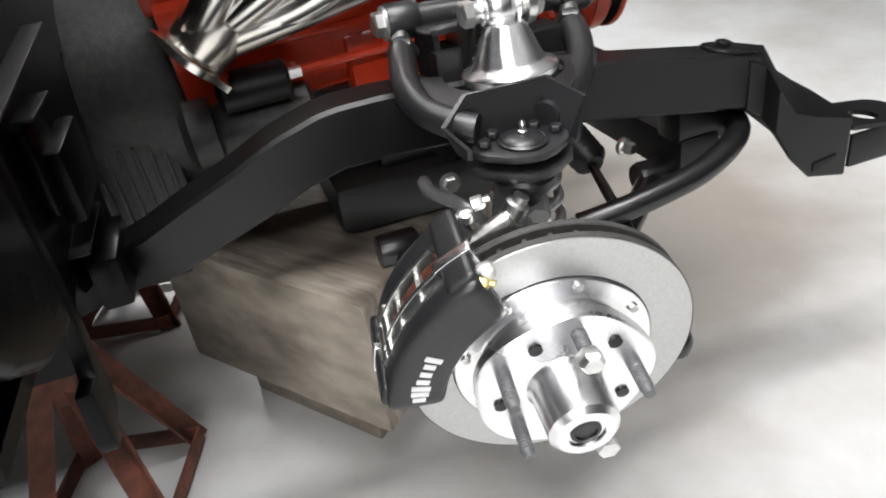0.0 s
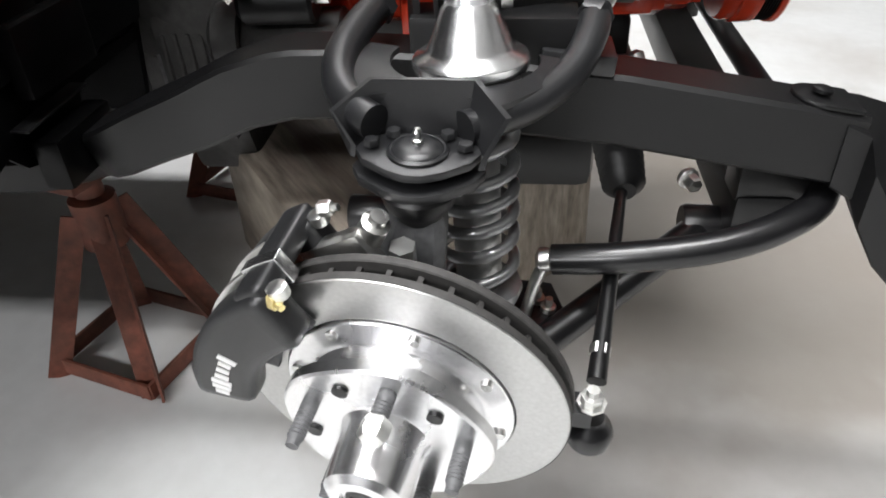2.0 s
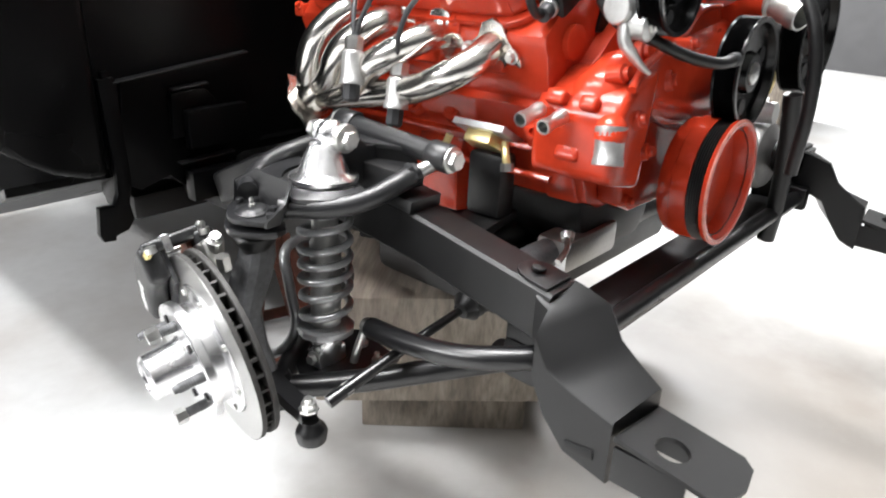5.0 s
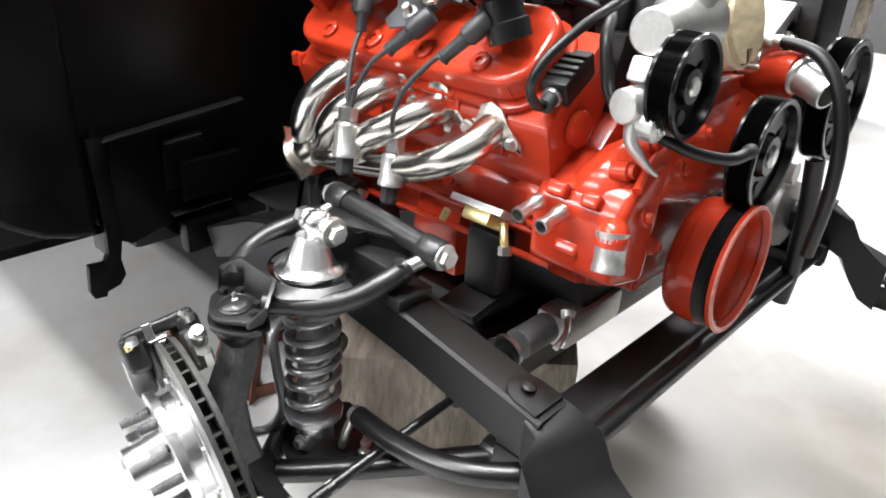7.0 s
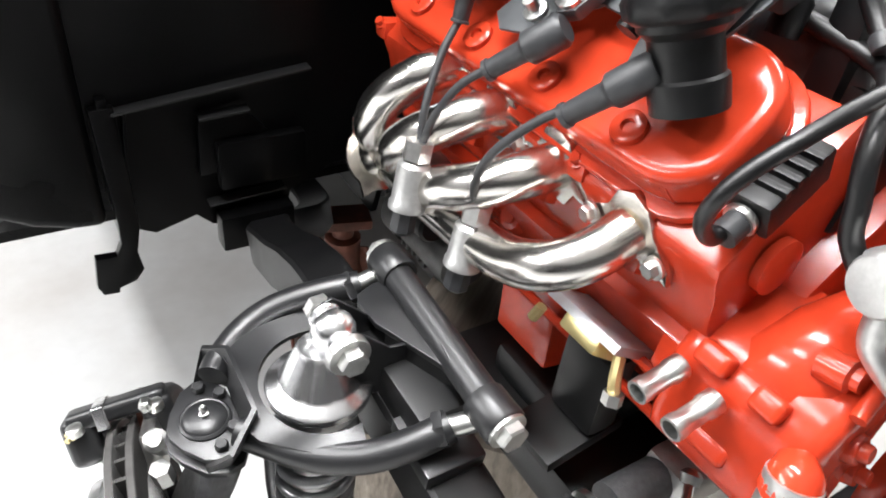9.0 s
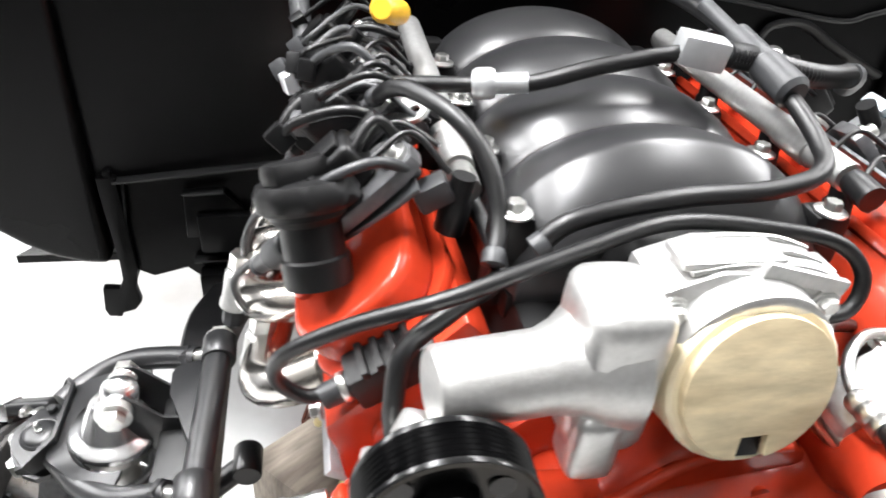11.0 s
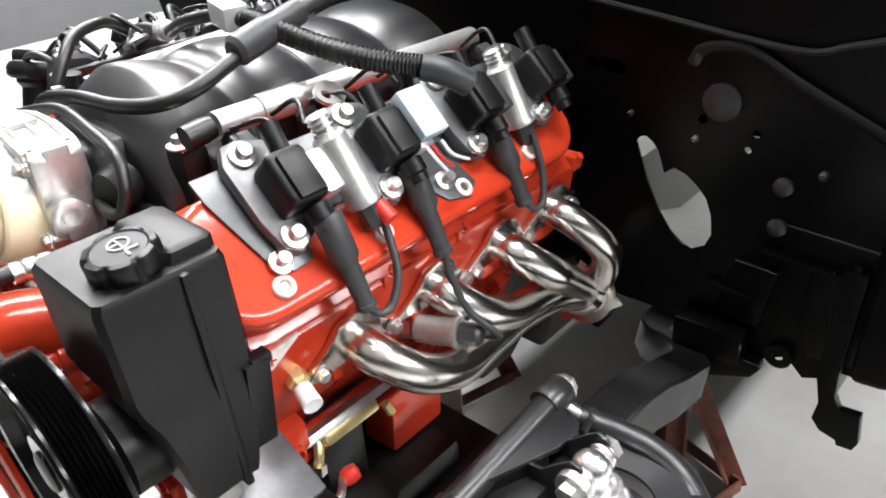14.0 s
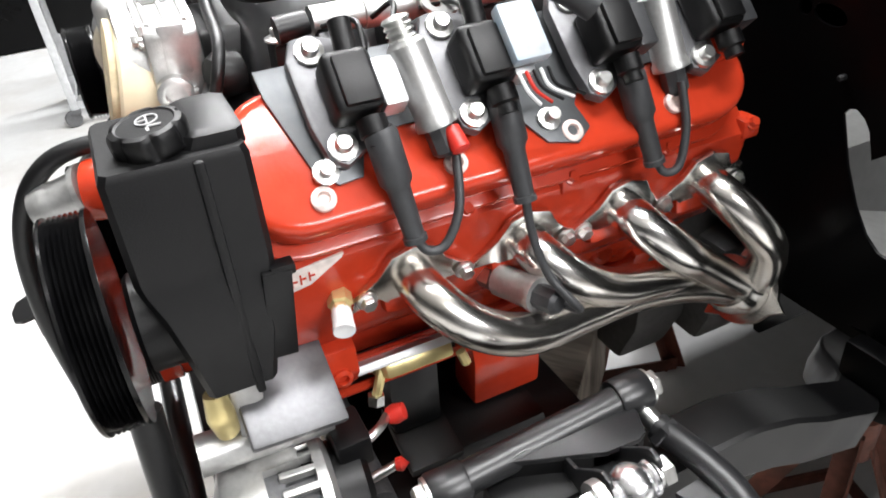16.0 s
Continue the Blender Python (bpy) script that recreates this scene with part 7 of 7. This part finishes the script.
# stiffening beads and pressed edges; the more reflective frame paint adds their highlights
b = nb()
tube(b, [(0.385, 0.718, 0.925), (0.40, 0.716, 0.945), (0.45, 0.716, 0.948), (0.52, 0.716, 0.912), (0.62, 0.716, 0.865)], 0.010, 10, 6, True, 0.6)
part("pressed_bead", b, M_FRAME, fw)
b = nb()
tube(b, [(-0.60, 0.716, 1.00), (-0.2, 0.714, 1.01), (0.10, 0.714, 1.01), (0.30, 0.714, 0.985), (0.50, 0.714, 0.955), (0.56, 0.714, 0.965), (0.63, 0.714, 0.985)], 0.004, 8, 6)
part("seam", b, M_FRAME, fw)
# first lips: brighter paint than the panel, for the highlight along them
for p0, p1 in (((-0.605, 0.703, 0.692), (-0.363, 0.692, 0.723)), ((-0.508, 0.700, 0.671), (-0.445, 0.694, 0.677)), ((-0.505, 0.704, 0.541), (-0.398, 0.702, 0.546))):
    b = nb()
    d = Vector(p1) - Vector(p0)
    box(b, (0, 0.009, 0), (d.length, 0.020, 0.003), 0.001)
    b.transform(Matrix.Translation((Vector(p0) + Vector(p1)) / 2) @ pose(0, 0, 0, 0, -math.degrees(math.atan2(d.z, d.x)), math.degrees(math.atan2(d.y, d.x))))
    part("pressed_lip", b, M_FRAME, fw)
b = nb()
slab(b, [(-0.512, 0.585), (-0.508, 0.664), (-0.445, 0.668), (-0.420, 0.640), (-0.415, 0.590)], 0, 0.012, FW @ Matrix.Translation((0, 0, -0.012)), 0.004)
part("pressed_panel", b, M_BODY, fw)
for x0, x1, z in ((0.50, 0.62, 0.690), (0.43, 0.50, 0.62)):
    b = nb()
    box(b, ((x0 + x1) / 2, 0.712, z), (x1 - x0, 0.012, 0.004), 0.001, pose(0, 0, 0, 0, -2 if x0 < 0 else 4, 0))
    part("pressed_lip", b, M_BODY, fw)
for c_, s_ in (((-0.445, 0.700, 0.50), (0.105, 0.030, 0.055)), ((-0.43, 0.705, 0.60), (0.12, 0.020, 0.07)), ((0.45, 0.700, 0.54), (0.10, 0.030, 0.05))):
    b = nb()
    box(b, c_, s_, 0.006)
    part("body_mount", b, M_BODY, cab)
for poly, h, nm in (([(0.469, 0.669), (0.525, 0.665), (0.519, 0.627), (0.508, 0.571), (0.459, 0.579), (0.452, 0.625)], 0.010, "pressed_panel"),
                    ([(0.563, 0.691), (0.602, 0.689), (0.616, 0.655), (0.619, 0.611), (0.600, 0.560), (0.577, 0.556), (0.560, 0.600)], 0.014, "pressed_panel"),
                    ([(0.414, 0.522), (0.522, 0.522), (0.526, 0.512), (0.514, 0.493), (0.440, 0.462), (0.411, 0.448)], 0.022, "body_bracket")):
    b = nb()
    slab(b, poly, 0, h, FW @ Matrix.Translation((0, 0, -h)), 0.004)
    part(nm, b, M_BODY, fw)
b = nb()
holed(b, ring2(0.018, 20, 0.543, 0.538), [ring2(0.007, 14, 0.543, 0.538)], 0, 0.004, FW @ Matrix.Translation((0, 0, -0.012)))
part("tab_with_hole", b, M_BODY, fw)
# thin lines in the brighter frame paint draw the edges' highlights
for p0, p1 in (((0.414, 0.700, 0.522), (0.524, 0.700, 0.520)), ((0.528, 0.708, 0.741), (0.632, 0.708, 0.734)), ((0.469, 0.710, 0.670), (0.526, 0.710, 0.666))):
    b = nb()
    tube(b, [p0, p1], 0.0013, 8, 1)
    part("lit_pressed_edge", b, M_FRAME, fw)
for x, z, r in ((0.425, 0.880, 0.025), (0.512, 0.785, 0.012), (0.512, 0.728, 0.012), (0.395, 0.825, 0.006), (0.30, 0.845, 0.004), (0.555, 0.81, 0.006)):
    b = nb()
    lathe(b, [(r, 0), (r, 0.006), (r * 0.6, 0.009), (0, 0.009)], (x, 0.722, z), (0, -1, 0), 14)
    part("blanking_plug", b, M_ARM, fw)
for S in SIDES:
    G[0] = S
    # outer scuttle corner: a rounded, bellied panel that runs back as a shell
    rim = [(-0.632, 0.545), (-0.668, 0.548), (-0.713, 0.562), (-0.752, 0.586), (-0.782, 0.612), (-0.840, 0.672), (-0.895, 0.745), (-0.940, 0.830), (-0.962, 0.930), (-0.970, 1.05), (-0.970, 1.40)]
    b = nb()
    prism_y(b, rim + [(-0.632, 1.40)], 0.700, 0.745, 0.014, 4)
    part("scuttle_side", b, M_BODY, cab)
    b = nb()
    prism_y(b, rim + [(-0.945, 1.40), (-0.945, 1.05), (-0.937, 0.935), (-0.917, 0.84), (-0.873, 0.757), (-0.820, 0.687), (-0.764, 0.630), (-0.736, 0.606), (-0.703, 0.585), (-0.665, 0.573), (-0.632, 0.570)], 0.7455, 2.4)
    part("side_shell", b, M_BODY, cab)
    b = nb()
    slab(b, [(-0.628, 0.70), (-0.600, 0.70), (-0.596, 0.530), (-0.604, 0.492), (-0.600, 0.462), (-0.612, 0.446), (-0.634, 0.440), (-0.636, 0.432), (-0.656, 0.434), (-0.661, 0.448), (-0.656, 0.494), (-0.630, 0.492), (-0.622, 0.510), (-0.621, 0.545)], 0, 0.014, FW @ Matrix.Translation((0, 0, -0.016)), 0.002)
    box(b, (-0.612, 0.745, 0.60), (0.012, 0.07, 0.22), 0.003)
    part("hanging_strut", b, M_BODY, cab)
    b = nb()
    box(b, (-0.600, 0.712, 0.60), (0.004, 0.010, 0.19), 0.001, pose(0, 0, 0, 0, 6, 0))
    part("strut_edge", b, M_BODY, cab)
G[0] = Matrix.Identity(4)
# unseen floor; each side's width is set to shade the ground below
for s in (1, -1):
    b = nb()
    slab(b, [(0.728, 0.535), (0.728, 0.55), (0.95, 0.455), (2.4, 0.455), (2.4, 0.44), (0.94, 0.44)], 0.22 * s, (0.88 if s > 0 else 0.78) * s, Matrix(((0, 0, 1, 0), (1, 0, 0, 0), (0, 1, 0, 0), (0, 0, 0, 1))))
    part("shading_floor_pan", b, M_BODY, cab)
b = nb()
prism_y(b, [(-0.24, 0.45), (-0.19, 0.66), (0.19, 0.66), (0.24, 0.45), (0.25, 0.45), (0.20, 0.675), (-0.20, 0.675), (-0.25, 0.45)], 0.728, 2.4)
part("gearbox_tunnel", b, M_BODY, cab)
# added unseen black panel that keeps the round firewall holes dark
b = nb()
box(b, (0, 0.775, 1.105), (1.26, 0.012, 0.565), 0.003)
part("dark_hole_backing", b, M_BODY, cab)
b = nb()
prism_y(b, [(-0.97, 1.39), (0.97, 1.39), (0.97, 1.43), (-0.97, 1.43)], 0.66, 1.15, 0.01)
part("scuttle_top", b, M_BODY, cab)
for s in (1, -1):
    b = nb()
    slab(b, [(0.730, 0.640), (0.740, 0.648), (0.98, 0.575), (2.35, 0.570), (2.35, 0.560), (0.96, 0.562)], 0.21 * s, 0.74 * s, Matrix(((0, 0, 1, 0), (1, 0, 0, 0), (0, 1, 0, 0), (0, 0, 0, 1))))
    part("floor_lining", b, M_SEAT, cab, "pale grey floor lining")
b = nb()
prism_y(b, [(-0.262, 0.56), (-0.212, 0.682), (0.212, 0.682), (0.262, 0.56), (0.270, 0.56), (0.220, 0.690), (-0.220, 0.690), (-0.270, 0.56)], 0.735, 2.35)
part("tunnel_lining", b, M_SEAT, cab, "pale grey tunnel lining")

# ---------- supports ----------
TIMBER_AT = pose(-0.425, 0.464, 0, 0, 0, 37)
tm = nb()
slab(tm, [(0.0, 0.0), (0.066, -0.470), (0.490, -0.470), (0.424, 0.0)], 0.122, 0.340, None, 0.008)
for v in tm.verts:
    v.co += Vector((math.sin(v.co.y * 37 + v.co.z * 21), math.sin(v.co.x * 29 + v.co.z * 33), math.sin(v.co.x * 23 + v.co.y * 17))) * 0.002
timber = solo("timber_block", tm, M_TIMBER, "weathered sawn timber block under the chassis crossmember", "timber block")
timber.matrix_world = TIMBER_AT @ Matrix.Translation(timber.location)
tm = nb()
slab(tm, [(0.10, -0.07), (0.13, -0.40), (0.42, -0.40), (0.39, -0.07)], 0.0, 0.1215, None, 0.006)
packer = solo("timber_packer", tm, M_TIMBER, "dark timber packer under the weathered block", "timber block")
packer.matrix_world = TIMBER_AT @ Matrix.Translation(packer.location)


def jack_stand(x, y, top, turn):
    G[0] = pose(x, y, 0, 0, 0, turn)
    st = thing("jack_stand", (0, 0, 0), "rusty red steel jack stand under the frame", "jack stand", "jack stands")
    w = 0.098
    feet = [(-w, -w), (w, -w), (w, w), (-w, w)]
    for fx, fy in feet:
        b = nb()
        m = basis(Vector((fx * 0.22, fy * 0.22, top - 0.07)) - Vector((fx, fy, 0)))
        n = (Vector((fx * 0.22, fy * 0.22, top - 0.07)) - Vector((fx, fy, 0))).length
        slab(b, [(-0.017, -0.017), (0.017, -0.017), (0.017, -0.013), (-0.013, -0.013), (-0.013, 0.017), (-0.017, 0.017)], 0, n, Matrix.Translation((fx, fy, 0)) @ m)
        part("leg", b, M_RUST, st)
    for k in range(4):
        a, c = feet[k], feet[(k + 1) % 4]
        b = nb()
        mid = Vector(((a[0] + c[0]) / 2, (a[1] + c[1]) / 2, 0.020))
        box(b, mid, (max(abs(a[0] - c[0]), 0.006), max(abs(a[1] - c[1]), 0.006), 0.030), 0.001)
        part("foot_rail", b, M_RUST, st)
    b = nb()
    lathe(b, [(0.034, top - 0.13), (0.034, top - 0.05), (0.026, top - 0.045)], (0, 0, 0), (0, 0, 1), 18)
    part("collar", b, M_RUST, st)
    b = nb()
    lathe(b, [(0.021, top - 0.09), (0.021, top - 0.02), (0, top - 0.02)], (0, 0, 0), (0, 0, 1), 16)
    box(b, (0, 0, top - 0.010), (0.10, 0.06, 0.02), 0.004)
    part("post", b, M_RUST, st)
    G[0] = Matrix.Identity(4)


jack_stand(-0.232, 0.868, 0.352, -16)
jack_stand(0.338, 0.868, 0.352, -15)

# ---------- beyond the car ----------
ct = thing("tool_trolley", (-2.95, 0.0, 0), "dark workshop trolley with pale steel posts on castors", "trolley")
b = nb()
box(b, (-3.02, 0.08, 0.66), (0.42, 0.62, 0.50), 0.01)
part("cabinet", b, M_BODY, ct)
for x in (-2.78, -3.26):
    for y in (-0.27, 0.43):
        b = nb()
        box(b, (x, y, 0.51), (0.035, 0.035, 0.86), 0.004)
        part("post", b, M_GALV, ct)
        b = nb()
        lathe(b, [(0.034, -0.012), (0.038, -0.008), (0.038, 0.008), (0.034, 0.012)], (x, y - 0.02, 0.038), (1, 0.2, 0), 20)
        box(b, (x, y, 0.070), (0.045, 0.045, 0.020), 0.004)
        part("castor", b, M_KNUCKLE, ct)
for y in (-0.27, 0.43):
    b = nb()
    box(b, (-3.02, y, 0.10), (0.445, 0.03, 0.035), 0.003)
    part("base_bar", b, M_GALV, ct)
for x in (-2.78, -3.26):
    b = nb()
    box(b, (x, 0.08, 0.10), (0.03, 0.665, 0.035), 0.003)
    part("base_bar", b, M_GALV, ct)
b = nb()
box(b, (-4.85, -0.9, 0.60), (0.7, 2.4, 1.18), 0.012)
cabm = thing("tool_cabinet", (-4.85, -0.9, 0), "low black tool cabinet standing by the wall", "cabinet")
part("body", b, M_BODY, cabm)
b = nb()
box(b, (-4.85, -0.9, 1.20), (0.74, 2.44, 0.024), 0.004)
part("worktop", b, M_RUBBER, cabm)
b = nb()
box(b, (-4.85, -0.9, 0.008), (0.62, 2.3, 0.012), 0.002)
part("plinth", b, M_RUBBER, cabm)
bench = thing("workbench", (3.2, 2.2, 0), "wooden workbench with dark clutter beyond the car", "workbench")
b = nb()
box(b, (3.3, 2.0, 0.88), (0.7, 2.6, 0.05), 0.004)
part("worktop", b, M_TIMBER, bench)
for y in (0.8, 2.0, 3.2):
    for x in (3.02, 3.58):
        b = nb()
        box(b, (x, y, 0.43), (0.07, 0.07, 0.86), 0.004)
        part("leg", b, M_TIMBER, bench)
b = nb()
box(b, (3.3, 2.0, 0.22), (0.62, 2.5, 0.03), 0.003)
part("lower_shelf", b, M_TIMBER, bench)
